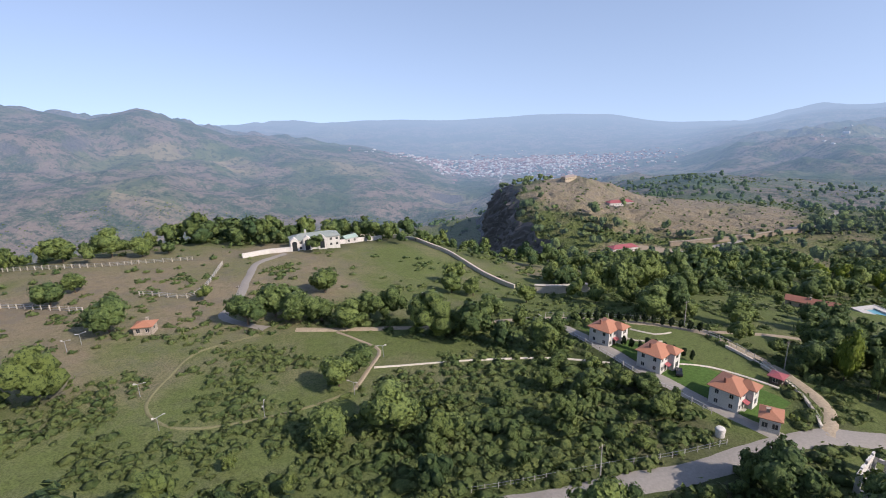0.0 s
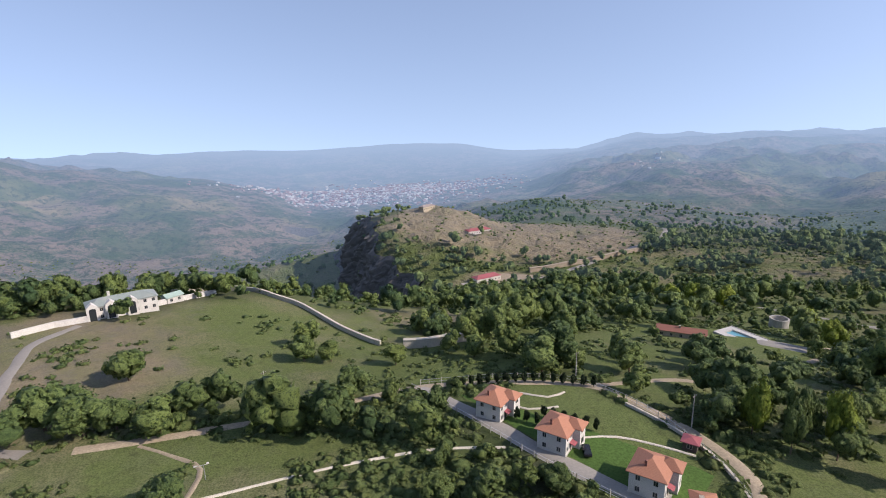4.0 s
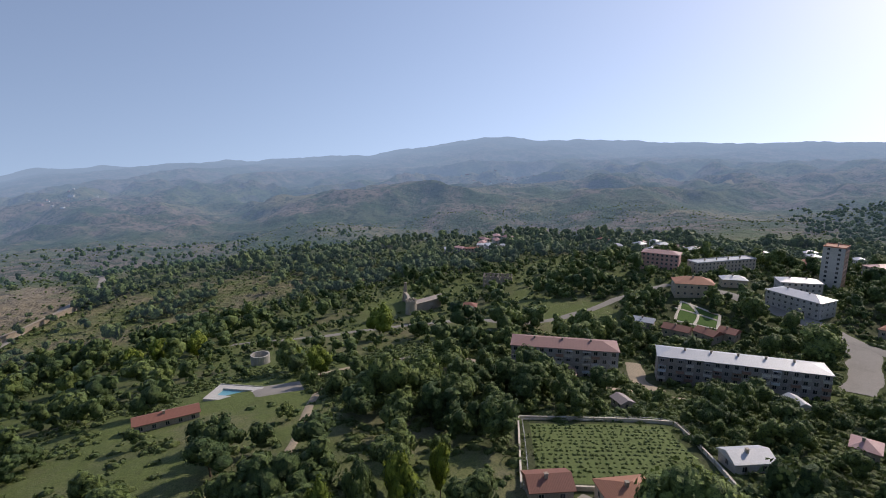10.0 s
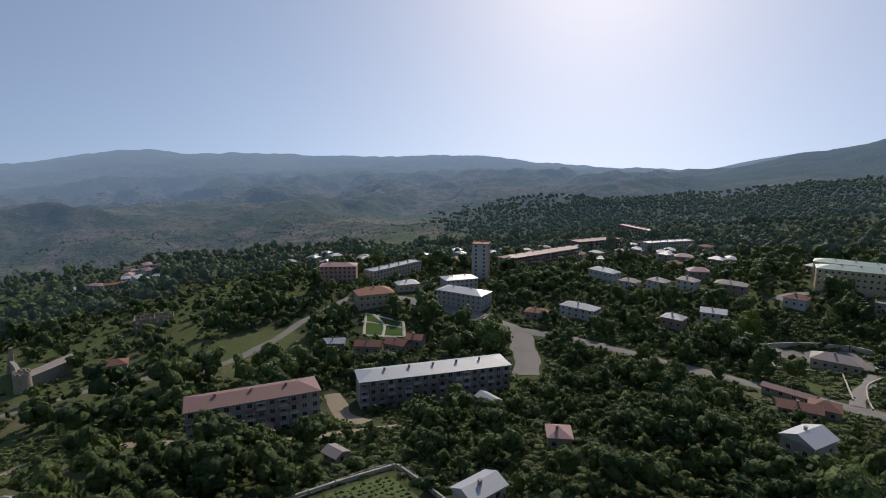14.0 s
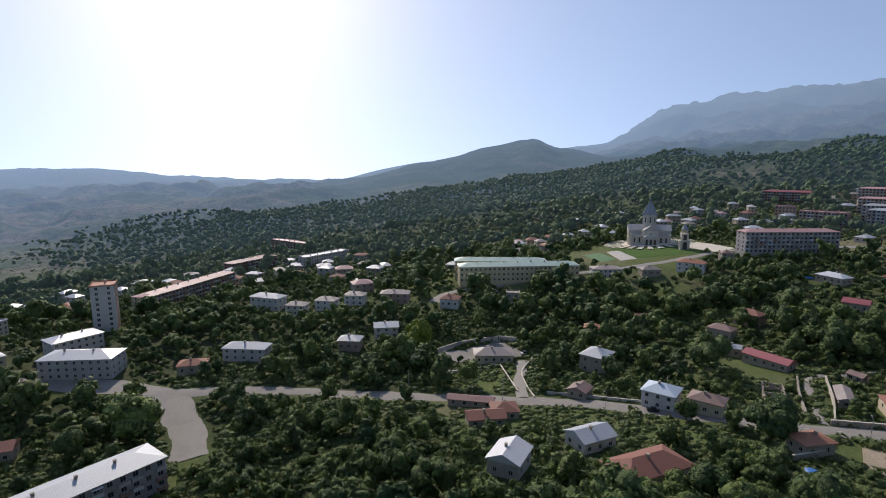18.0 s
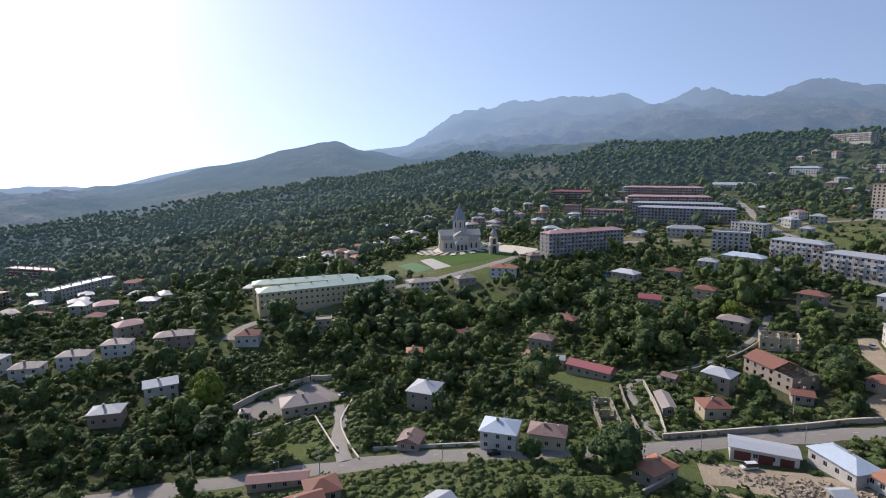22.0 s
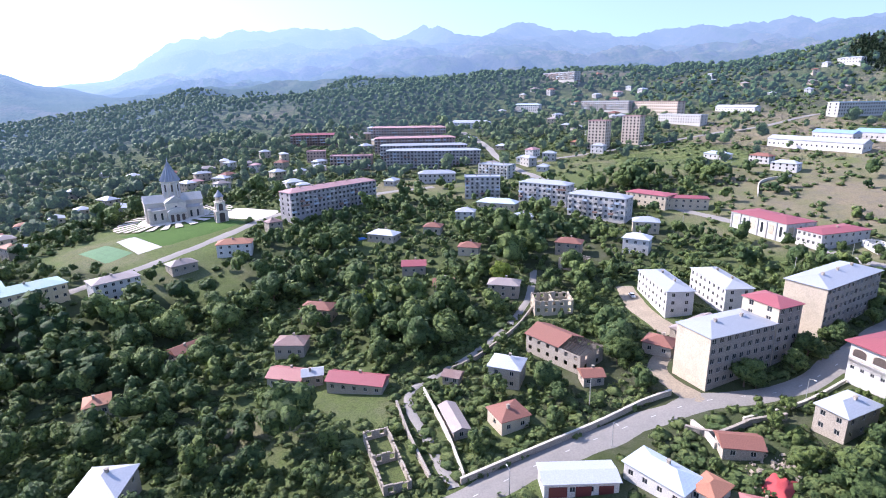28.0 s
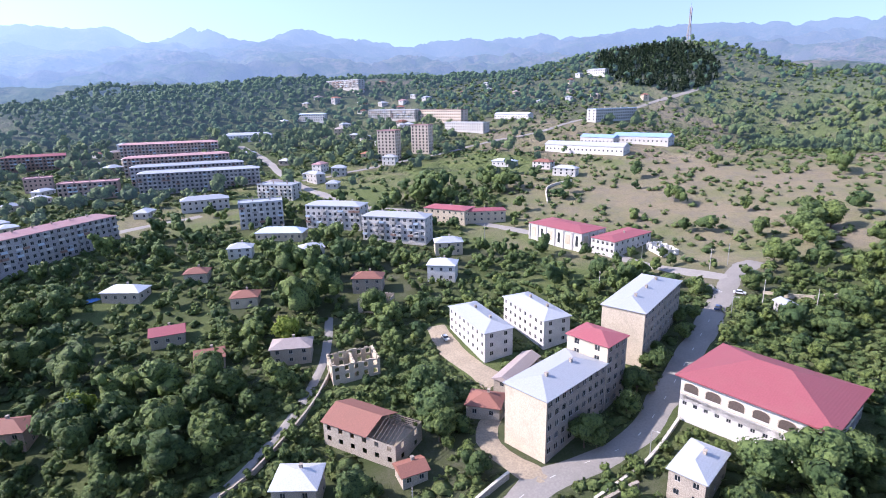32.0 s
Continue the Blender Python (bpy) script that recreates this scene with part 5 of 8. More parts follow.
def cathedral(x, y, rot):
    z = gz(x, y) - 0.3
    root = root_at("cathedral", "pale stone cathedral with a ribbed conical spire on a round drum", "church", x, y, z, rot)
    FOOTPRINTS.append((x, y, rot, 20, 16))
    def gabled(name, x0, x1, y0, y1, h, rise, along_x, m="paleblock"):
        bm = bmesh.new()
        box(bm, x0, x1, y0, y1, -1, h)
        part(name, bm, m, root)
        bm = bmesh.new()
        o = 0.4
        cx, cy = (x0 + x1) / 2, (y0 + y1) / 2
        lo = [bm.verts.new(p) for p in ((x0 - o, y0 - o, h + 0.02), (x1 + o, y0 - o, h + 0.02), (x1 + o, y1 + o, h + 0.02), (x0 - o, y1 + o, h + 0.02))]
        r = [bm.verts.new(p) for p in (((x0 - o, cy, h + rise), (x1 + o, cy, h + rise)) if along_x else ((cx, y0 - o, h + rise), (cx, y1 + o, h + rise)))]
        bm.faces.new(lo[::-1])
        fs = ((lo[0], lo[1], r[1], r[0]), (lo[1], lo[2], r[1]), (lo[2], lo[3], r[0], r[1]), (lo[3], lo[0], r[0])) if along_x else ((lo[0], lo[1], r[0]), (lo[1], lo[2], r[1], r[0]), (lo[2], lo[3], r[1]), (lo[3], lo[0], r[0], r[1]))
        for f in fs:
            bm.faces.new(f)
        part(name + "_roof", bm, "grey", root)
    gabled("nave", -17, 17, -5.5, 5.5, 12, 4.4, True)
    gabled("transept", -6, 6, -11.5, 11.5, 12, 4.4, False)
    gabled("aisle", -15.5, 15.5, -10.5, 10.5, 8.0, 2.6, True)
    for i in range(16):
        a = 2 * math.pi * i / 16
        m = pose(7.2 * 0.72 * math.cos(a), 7.2 * 0.72 * math.sin(a), 0, 0, 0, math.degrees(a) + 90)
        if i % 2 == 0:
            part("drum_window", arch_pane(m, 0, 18.2, 1.0, 4.6), "dark", root)
    def lathe(name, prof, seg, m):
        bm = bmesh.new()
        rings = [[bm.verts.new((r * math.cos(2 * math.pi * i / seg), r * math.sin(2 * math.pi * i / seg), zz)) for i in range(seg)] for r, zz in prof]
        for a, c in zip(rings, rings[1:]):
            for i in range(seg):
                bm.faces.new((a[i], a[(i + 1) % seg], c[(i + 1) % seg], c[i]))
        bm.faces.new(rings[-1])
        return part(name, bm, m, root)
    lathe("drum", [(5.2, 13), (5.2, 24), (5.6, 24.2), (5.6, 24.8)], 16, "paleblock")
    bm = bmesh.new()
    rings = [[bm.verts.new((r * (1.0 if i % 2 else 0.86) * math.cos(2 * math.pi * i / 32), r * (1.0 if i % 2 else 0.86) * math.sin(2 * math.pi * i / 32), zz + (0.7 if i % 2 else 0.0) * (r > 5))) for i in range(32)] for r, zz in ((6.3, 24.4), (4.0, 29.5), (2.0, 33.6), (0.2, 37.2))]
    for a, c in zip(rings, rings[1:]):
        for i in range(32):
            bm.faces.new((a[i], a[(i + 1) % 32], c[(i + 1) % 32], c[i]))
    bm.faces.new(rings[-1])
    part("spire", bm, "slate", root, "folded grey stone spire")
    for sy in (1, -1):
        m = pose(0, 14.6 * sy, 0, 0, 0, 180 if sy > 0 else 0)
        bm = bmesh.new()
        box(bm, -5.2, 5.2, min(11.4 * sy, 14.6 * sy), max(11.4 * sy, 14.6 * sy), -1, 6.2)
        part("porch", bm, "paleblock", root)
        bm = bmesh.new()
        n = 10
        arc = [(5.6 * math.cos(math.pi * i / n), 6.2 + 3.0 * math.sin(math.pi * i / n)) for i in range(n + 1)]
        a = [bm.verts.new((px, 11.0 * sy, pz)) for px, pz in arc]
        c = [bm.verts.new((px, 15.0 * sy, pz)) for px, pz in arc]
        for i in range(n):
            bm.faces.new((a[i], a[i + 1], c[i + 1], c[i]))
        bm.faces.new(c)
        bm.faces.new(a[::-1])
        part("porch_roof", bm, "grey", root)
        for k in (-3.2, 0, 3.2):
            # dark pane in place of the shade inside the porch
            part("porch_arch", arch_pane(m, k, 0.2, 1.9, 5.0), "dark", root)
    for sx in (1, -1):
        for sy in (1, -1):
            bm = bmesh.new()
            box(bm, sx * 15.2 - 0.9, sx * 15.2 + 0.9, sy * 10.2 - 0.9, sy * 10.2 + 0.9, -1, 9.2)
            part("corner_pier", bm, "paleblock", root)
    for i in range(16):
        a = 2 * math.pi * (i + 0.5) / 16
        bm = bmesh.new()
        box(bm, -0.22, 0.22, -0.22, 0.22, 14.5, 24.0)
        part("drum_shaft", bm, "white", root, m=pose(5.2 * math.cos(a), 5.2 * math.sin(a), 0, 0, 0, math.degrees(a)))
    lathe("cross_base", [(0.25, 37.0), (0.25, 37.6)], 8, "metal")
    bm = bmesh.new()
    box(bm, -0.08, 0.08, -0.08, 0.08, 37.5, 39.2)
    box(bm, -0.55, 0.55, -0.07, 0.07, 38.3, 38.5)
    part("cross", bm, "metal", root)
    for sx, sy, rr in ((0, -1, 0), (0, 1, 180), (1, 0, 90), (-1, 0, -90)):
        L = 11.5 if sy else 17
        m = pose(sx * L, sy * L, 0, 0, 0, rr)
        part("portal", arch_pane(m, 0, 0, 2.6, 4.6), "dark", root)
        for k in (-3, 3):
            part("arched_window", arch_pane(m, k, 3.5, 1.0, 4.2), "glass", root)
        part("arched_window", arch_pane(m, 0, 7.0, 1.2, 3.2), "glass", root)
    for k in (-12.5, -8.5, 8.5, 12.5):
        for s in (1, -1):
            m = pose(0, -10.5 * s, 0, 0, 0, 0 if s > 0 else 180)
            part("arched_window", arch_pane(m, k, 2.0, 1.2, 4.2), "glass", root)


cathedral(237, -404, 24)


def belfry(x, y, rot):
    z = gz(x, y) - 0.3
    root = root_at("bell_tower", "three-tier pale stone bell tower with pointed cap", "bell tower", x, y, z, rot)
    FOOTPRINTS.append((x, y, rot, 6, 6))
    for w, a, c, name in ((7.0, -1, 7, "lower_tier"), (5.4, 7, 12.5, "middle_tier")):
        bm = bmesh.new()
        box(bm, -w / 2, w / 2, -w / 2, w / 2, a, c)
        box(bm, -w / 2 - 0.3, w / 2 + 0.3, -w / 2 - 0.3, w / 2 + 0.3, c, c + 0.35)
        part(name, bm, "paleblock", root)
        for r in range(4):
            # the tier is solid; a dark pane paints the arch's shaded depth
            part("arch", arch_pane(pose(0, 0, 0, 0, 0, 90 * r) @ pose(0, -w / 2, 0), 0, max(a, 0) + 0.6, w * 0.45, c - max(a, 0) - 1.2), "dark", root)
    for i in range(8):
        aa = math.pi / 4 * i
        bm = bmesh.new()
        px, py = 2.1 * math.cos(aa), 2.1 * math.sin(aa)
        box(bm, px - 0.25, px + 0.25, py - 0.25, py + 0.25, 12.8, 16)
        part("column", bm, "paleblock", root)
    bm = bmesh.new()
    base = [bm.verts.new((2.9 * math.cos(math.pi / 8 * i), 2.9 * math.sin(math.pi / 8 * i), 16)) for i in range(16)]
    tip = bm.verts.new((0, 0, 20.3))
    bm.faces.new(base[::-1])
    for i in range(16):
        bm.faces.new((base[i], base[(i + 1) % 16], tip))
    part("cap", bm, "slate", root)


belfry(203, -381, 24)


def disc_sheet(name, label, category, x, y, rx, ry, rot, material, lift, n=40):
    c, s = math.cos(radians(rot)), math.sin(radians(rot))
    vs, fs = [], []
    rings = (0.0, 0.5, 0.97, 1.0)
    for k, q in enumerate(rings):
        for i in range(n):
            a = 2 * math.pi * i / n
            px, py = rx * q * math.cos(a), ry * q * math.sin(a)
            X, Y = x + c * px - s * py, y + s * px + c * py
            vs.append((X, Y, gz(X, Y) + lift - (0.3 if k == 3 else 0)))
            if k:
                fs.append(((k - 1) * n + i, k * n + i, k * n + (i + 1) % n, (k - 1) * n + (i + 1) % n))
    return tagged(new(name, mesh_np(name, vs, fs, [MAT[material]], smooth=True)), label, category, kind="structure")


def patch_sheet(name, label, category, corners, material, lift=0.25, n=10, edge=0.3):
    """A four-cornered sheet laid over the ground."""
    p = np.array(corners, float)
    u = np.linspace(0, 1, n + 1)
    U, V = np.meshgrid(u, u, indexing="ij")
    xy = (p[0] * ((1 - U) * (1 - V))[..., None] + p[1] * (U * (1 - V))[..., None] + p[2] * (U * V)[..., None] + p[3] * ((1 - U) * V)[..., None]).reshape(-1, 2)
    z = ground_z(xy[:, 0], xy[:, 1]) + lift
    rim = ((U == 0) | (U == 1) | (V == 0) | (V == 1)).ravel()
    z[rim] -= edge
    q = [(i * (n + 1) + k, (i + 1) * (n + 1) + k, (i + 1) * (n + 1) + k + 1, i * (n + 1) + k + 1) for i in range(n) for k in range(n)]
    ob = new(name, mesh_np(name, np.c_[xy, z], q, [MAT[material]], smooth=True))
    POLYS.append(p)
    return tagged(ob, label, category, kind="structure")


POLYS = []
MAT["lawn"] = plain("lawn", (0.075, 0.135, 0.035), 0.95, vary=0.3, scale=0.3, spec=0.1)
MAT["crop"] = plain("tilled_garden", (0.105, 0.135, 0.05), 0.95, vary=0.35, scale=0.5, spec=0.1)
MAT["court"] = plain("green_court", (0.10, 0.20, 0.09), 0.9)
patch_sheet("lawn", "mown green lawn round the villas", "lawn", [(40, 172), (52, 140), (70, 102), (88, 112)], "lawn", 0.15)
patch_sheet("lawn", "bright green lawn before the cathedral", "lawn", [(272, -392), (250, -425), (205, -425), (195, -392)], "lawn", 0.2)
patch_sheet("lawn", "bright green lawn slope below the cathedral", "lawn", [(262, -372), (226, -338), (186, -372), (205, -392)], "lawn", 0.2)
disc_sheet("pavement", "round pale paving about the cathedral", "paving", 237, -404, 22, 18, 24, "paleblock", 0.7)
patch_sheet("pavement", "pale paved forecourt of the bell tower", "paving", [(212, -394), (176, -372), (168, -392), (200, -412)], "paleblock", 0.32)
patch_sheet("court", "green sports court beside the school", "court", [(271, -345), (262, -358), (240, -336), (248, -322)], "court", 0.3)
patch_sheet("pavement", "pale stepped paving beside the court", "paving", [(258, -362), (250, -368), (226, -340), (236, -332)], "concrete", 0.3)
patch_sheet("yard", "grey paved garage yard behind low walls", "yard", [(250.5, -127), (258.5, -138), (241.5, -168.5), (219, -158)], "asphalt", 0.3)
patch_sheet("field", "fenced vegetable garden with rows of plants", "field", [(178, 102), (190, 61), (153, 50), (140, 94)], "crop", 0.15)
patch_sheet("yard", "bare paved yard by the swimming pool", "yard", [(196, 212), (206, 196), (194, 186), (184, 200)], "asphalt", 0.3)
patch_sheet("forecourt", "pale gravel forecourt of the roadside cafe", "yard", [(160, 512), (200, 520), (235, 496), (180, 486)], "dirt", 0.4)


# ---- walls and fences ----
def wall_run(name, label, points, height, thick, material, cap=None, step=4.0):
    """A stone wall that follows the ground in short stepped lengths."""
    line = track_line(points, step)
    mid = line.mean(0)
    root = root_at(name, label, "wall", mid[0], mid[1], gz(*mid), 0)
    base = Vector((mid[0], mid[1], gz(*mid)))
    bm, bc = bmesh.new(), bmesh.new()
    d = np.gradient(line, axis=0)
    nrm = np.stack([-d[:, 1], d[:, 0]], 1) / np.hypot(d[:, 0], d[:, 1])[:, None] * thick / 2
    for b_, z0, z1, k in ((bm, -0.8, height, 1.0), (bc, height, height + 0.18, 1.35)):
        prev = None
        for p, n in zip(line, nrm):
            zz = gz(*p)
            ring = [b_.verts.new(Vector((p[0] + n[0] * s * k, p[1] + n[1] * s * k, zz + z)) - base) for s, z in ((1, z0), (1, z1), (-1, z1), (-1, z0))]
            if prev:
                for i in range(4):
                    b_.faces.new((prev[i], prev[(i + 1) % 4], ring[(i + 1) % 4], ring[i]))
            else:
                b_.faces.new(ring)
            prev = ring
        b_.faces.new(prev[::-1])
    bmesh.ops.recalc_face_normals(bm, faces=bm.faces)
    bmesh.ops.recalc_face_normals(bc, faces=bc.faces)
    part("wall_body", bm, material, root)
    part("coping", bc, cap or material, root)
    KEEP_CLEAR.append((line, thick + 0.8))
    return root


def fence_run(label, points, height=1.6, gap=3.0, rails=2, material="concrete", post=0.16):
    line = track_line(points, gap)
    mid = line.mean(0)
    base = Vector((mid[0], mid[1], gz(*mid)))
    root = root_at("fence", label, "fence", *base, 0)
    bm = bmesh.new()
    box(bm, -post / 2, post / 2, -post / 2, post / 2, -0.5, height)
    me = bpy.data.meshes.new("post")
    bm.to_mesh(me)
    bm.free()
    me.materials.append(MAT[material])
    P = [Vector((p[0], p[1], gz(*p))) for p in line]
    for p in P:
        part("post", me, None, root, m=Matrix.Translation(p - base))
    for r in range(rails):
        h = height * (r + 0.8) / rails * 0.95
        bm = bmesh.new()
        prev = None
        for p in P:
            c_ = p - base + Vector((0, 0, h))
            ring = [bm.verts.new(c_ + o * (post / 0.16)) for o in (Vector((0, 0, -0.05)), Vector((0.05, 0.05, 0.02)), Vector((-0.05, -0.05, 0.03)))]
            if prev:
                for i in range(3):
                    bm.faces.new((prev[i], prev[(i + 1) % 3], ring[(i + 1) % 3], ring[i]))
            prev = ring
        part("rail", bm, "metal", root)
    return root


wall_run("stone_wall", "long weathered stone wall along the meadow", [(-25, 324), (-10, 300), (3, 284), (18, 255), (32, 230)], 2.0, 0.7, "paleblock")
wall_run("stone_wall", "thick pale stone wall remnant in the meadow", [(40, 224), (50, 222), (60, 224), (68, 223)], 3.6, 1.6, "paleblock")
wall_run("boundary_wall", "white boundary wall of the manor", [(-98, 252), (-88, 262), (-78, 266), (-58, 282), (-44, 296), (-36, 306)], 2.2, 0.5, "white")
wall_run("boundary_wall", "pale wall along the far meadow edge", [(-25, 324), (-40, 330), (-62, 326)], 2.4, 0.6, "paleblock")
wall_run("roadside_wall", "long grey stone retaining wall beside the town road", [(100, -139), (80, -145), (62, -150), (44, -156), (34, -158)], 1.7, 0.5, "stone", "paleblock")
wall_run("lane_wall", "pale stone wall along the lane", [(99, -140), (100, -160), (103, -182)], 2.0, 0.4, "paleblock")
wall_run("lane_wall", "ruinous stone wall along the lane", [(107, -142), (110, -160), (112, -178)], 1.8, 0.5, "stone")
wall_run("lane_wall", "old stone wall beside the upper lane", [(92, -192), (83, -196), (63, -213), (47, -234)], 1.6, 0.4, "stone")
wall_run("roadside_wall", "low concrete kerb wall below the road", [(190, -117), (160, -124), (148, -128)], 1.0, 0.4, "concrete")
wall_run("roadside_wall", "low stone wall along the block's street", [(24, -141), (6, -142), (-12, -147)], 1.0, 0.5, "paleblock")
wall_run("garden_wall", "stepped pale garden wall on the green slope", [(-130, -330), (-150, -352), (-172, -352)], 1.5, 0.5, "paleblock")
wall_run("boundary_wall", "pale wall of the open yard on the hillside", [(-110, -150), (-98, -158), (-92, -172)], 1.5, 0.4, "cream")
wall_run("cut_face", "pale quarried rock face beside the highway", [(225, 512), (255, 517), (300, 531), (345, 544), (385, 557)], 4.5, 2.5, "rubble", step=9)
wall_run("lane_kerb", "narrow pale kerb of the compound lane", [(84, 104), (88, 116), (88, 130), (84, 146)], 0.7, 0.4, "paleblock")
fence_run("post fence across the dry pasture", [(-204, 236), (-180, 235), (-157, 237), (-140, 243), (-121, 249)], 2.0, 3.0, 3, "paleblock", 0.3)
fence_run("post fence up the pasture edge", [(-103, 240), (-97, 197), (-113, 196), (-118, 196)], 2.0, 3.0, 3, "paleblock", 0.3)
fence_run("post fence along the lower pasture", [(-180, 187), (-163, 185), (-146, 182), (-129, 179)], 2.0, 3.0, 3, "paleblock", 0.3)
fence_run("wire fence round the vegetable garden", [(178, 102), (184, 82), (190, 61), (172, 55), (153, 50)], 1.8, 3.0)
fence_run("wire fence on the garden's lower side", [(178, 102), (160, 98), (141, 94)], 1.8, 3.0)
fence_run("concrete post fence above the road bend", [(0, 88), (12, 90), (22, 92), (33, 94), (47, 96), (60, 99)], 1.5, 2.4)
fence_run("metal fence of the villa compound beside the lane", [(36, 178), (50, 175), (64, 171), (78, 164), (85, 152), (88, 138), (88, 120), (85, 106)], 1.8, 3.0)
fence_run("metal fence of the villa compound beside the drive", [(33, 176), (39, 158), (45, 143), (52, 127), (62, 110)], 1.8, 3.0)


# ---- single things ----
def ring_verts(bm, r, z, n, cx=0, cy=0):
    return [bm.verts.new((cx + r * math.cos(2 * math.pi * i / n), cy + r * math.sin(2 * math.pi * i / n), z)) for i in range(n)]


def turned(prof, n=20, close=True):
    bm = bmesh.new()
    rings = [ring_verts(bm, r, z, n) for r, z in prof]
    for a, c in zip(rings, rings[1:]):
        for i in range(n):
            bm.faces.new((a[i], a[(i + 1) % n], c[(i + 1) % n], c[i]))
    if close:
        bm.faces.new(rings[-1])
    return bm


def tank(label, x, y, r, h, material, opened=False):
    root = root_at("water_tank", label, "tank", x, y, gz(x, y), 0)
    FOOTPRINTS.append((x, y, 0, r + 1, r + 1))
    prof = [(r, -0.6), (r, h), (r * 0.86, h), (r * 0.86, h * 0.35)] if opened else [(r, -0.6), (r, h), (r * 0.9, h + 0.15), (r * 0.2, h + 0.35)]
    part("shell", turned(prof, 24), material, root)
    part("rim", turned([(r + 0.12, h - 0.5), (r + 0.12, h - 0.2)], 24, False), material, root)


tank("open round concrete water tank among trees", 243, 243, 4.6, 5.0, "concrete", True)
tank("small pale cylindrical water tank by the fence", 60, 102, 1.0, 1.9, "white")


def lamp(x, y, rot, label="tall grey street lamp with bent arm", h=7.0):
    root = root_at("street_lamp", label, "street lamp", x, y, gz(x, y), rot, "street lamps")
    part("pole", turned([(0.11, -0.4), (0.09, h * 0.5), (0.06, h)], 8), "metal", root)
    bm = bmesh.new()
    v = box(bm, 0, 1.5, -0.04, 0.04, h - 0.1, h)
    for q in v:
        if q.co.x > 1:
            q.co.z += 0.35
    part("arm", bm, "metal", root)
    bm = bmesh.new()
    box(bm, 1.3, 1.95, -0.13, 0.13, h + 0.2, h + 0.36)
    part("lamp_head", bm, "white", root)
    if h < 4:
        bm = bmesh.new()
        box(bm, -0.7, 0.0, -0.05, 0.05, h - 0.1, h)
        box(bm, -1.1, -0.6, -0.2, 0.2, h - 0.05, h + 0.2)
        part("lamp_head", bm, "white", root)


for px, py, rr in ((4, -143, 100), (60, -142, 95), (132, -130, 100), (-30, -154, 110), (-70, -170, 110), (-98, -230, 0), (-96, -270, 0), (90, -132, -80), (165, -113, 80), (210, -94, 70)):
    lamp(px, py, rr)
for px, py, rr in ((-67.7, 109, 40), (-44.8, 114.6, 100), (-24.5, 125, 160), (-19, 146.4, 200), (-79.6, 123.4, 10), (-117, 137.5, 60), (-113.7, 147, 0), (-112.5, 152, 30)):
    lamp(px, py, rr, "short twin-headed park lamp by the footpath", 3.6)


def utility_pole(x, y, rot=0, h=9.0):
    root = root_at("utility_pole", "grey concrete utility pole with cross-arm", "utility pole", x, y, gz(x, y), rot, "utility poles")
    part("pole", turned([(0.17, -0.5), (0.1, h)], 7), "concrete", root)
    bm = bmesh.new()
    box(bm, -0.8, 0.8, -0.06, 0.06, h - 0.7, h - 0.55)
    part("cross_arm", bm, "dark", root)
    for k in (-0.7, 0.0, 0.7):
        part("insulator", turned([(0.05, h - 0.55), (0.07, h - 0.4), (0.03, h - 0.3)], 6), "white", root, m=Matrix.Translation((k, 0, 0)))


for px, py in ((80, 165), (-55, -215), (-103, -200), (-112, -198), (-87, -152), (-85, -168), (58, -160), (-8, 183), (93, 132), (200, -100), (150, -135), (240, -92), (30, 90), (-60, -300), (-40, -345), (-75, 185)):
    utility_pole(px, py, (px * 7) % 90)


def car(label, x, y, rot, paint, van=False):
    root = root_at("van" if van else "car", label, "van" if van else "car", x, y, gz(x, y) + 0.25, rot)
    L, W, H = (4.6, 1.8, 1.9) if van else (4.2, 1.7, 1.4)
    bm = bmesh.new()
    v = box(bm, -L / 2, L / 2, -W / 2, W / 2, 0.3, 0.85)
    bmesh.ops.bevel(bm, geom=bm.edges[:], offset=0.08, segments=2, affect="EDGES")
    part("body", bm, paint, root)
    bm = bmesh.new()
    v = box(bm, -L * (0.48 if van else 0.35), L * (0.3 if van else 0.25), -W / 2 + 0.05, W / 2 - 0.05, 0.85, H)
    for q in v:
        if q.co.z > 1:
            q.co.y *= 0.85
            q.co.x = q.co.x * (0.92 if van else 0.72)
    part("cabin", bm, "glass", root)
    bm = bmesh.new()
    box(bm, -L * (0.44 if van else 0.24), L * (0.26 if van else 0.17), -W / 2 + 0.16, W / 2 - 0.16, H, H + 0.05)
    part("roof_panel", bm, paint, root)
    for sx in (-1, 1):
        for sy in (-1, 1):
            wbm = turned([(0.31, -0.1), (0.31, 0.1), (0.17, 0.11)], 12)
            part("wheel", wbm, "dark", root, m=pose(sx * L * 0.31, sy * (W / 2 - 0.08), 0.3, 90, 0, 0))


MAT["carblack"] = plain("black_car_paint", (0.02, 0.02, 0.025), 0.25, 0.2, 0.1, relief=0)
MAT["carwhite"] = plain("white_car_paint", (0.7, 0.7, 0.7), 0.3, 0.1, 0.05, relief=0)
MAT["carblue"] = plain("blue_car_paint", (0.05, 0.09, 0.2), 0.3, 0.2, 0.1, relief=0)
car("black saloon car parked on the villa drive", 62, 128, 70, "carblack")
car("white van parked on the stony yard", 79, -124, 20, "carwhite", True)
car("white car parked in the garage yard", 222, -158, 60, "carwhite")
car("white car beside the school road", 281, -226, 40, "carwhite")
car("dark blue car on the street below the block", -72, -176, 200, "carblue")
car("white car parked by the crossing", -88, -178, 120, "carwhite")
car("white car in the apartment yard", 12, -222, 80, "carwhite")
car("silver car near the square", 318, -22, 30, "metal")

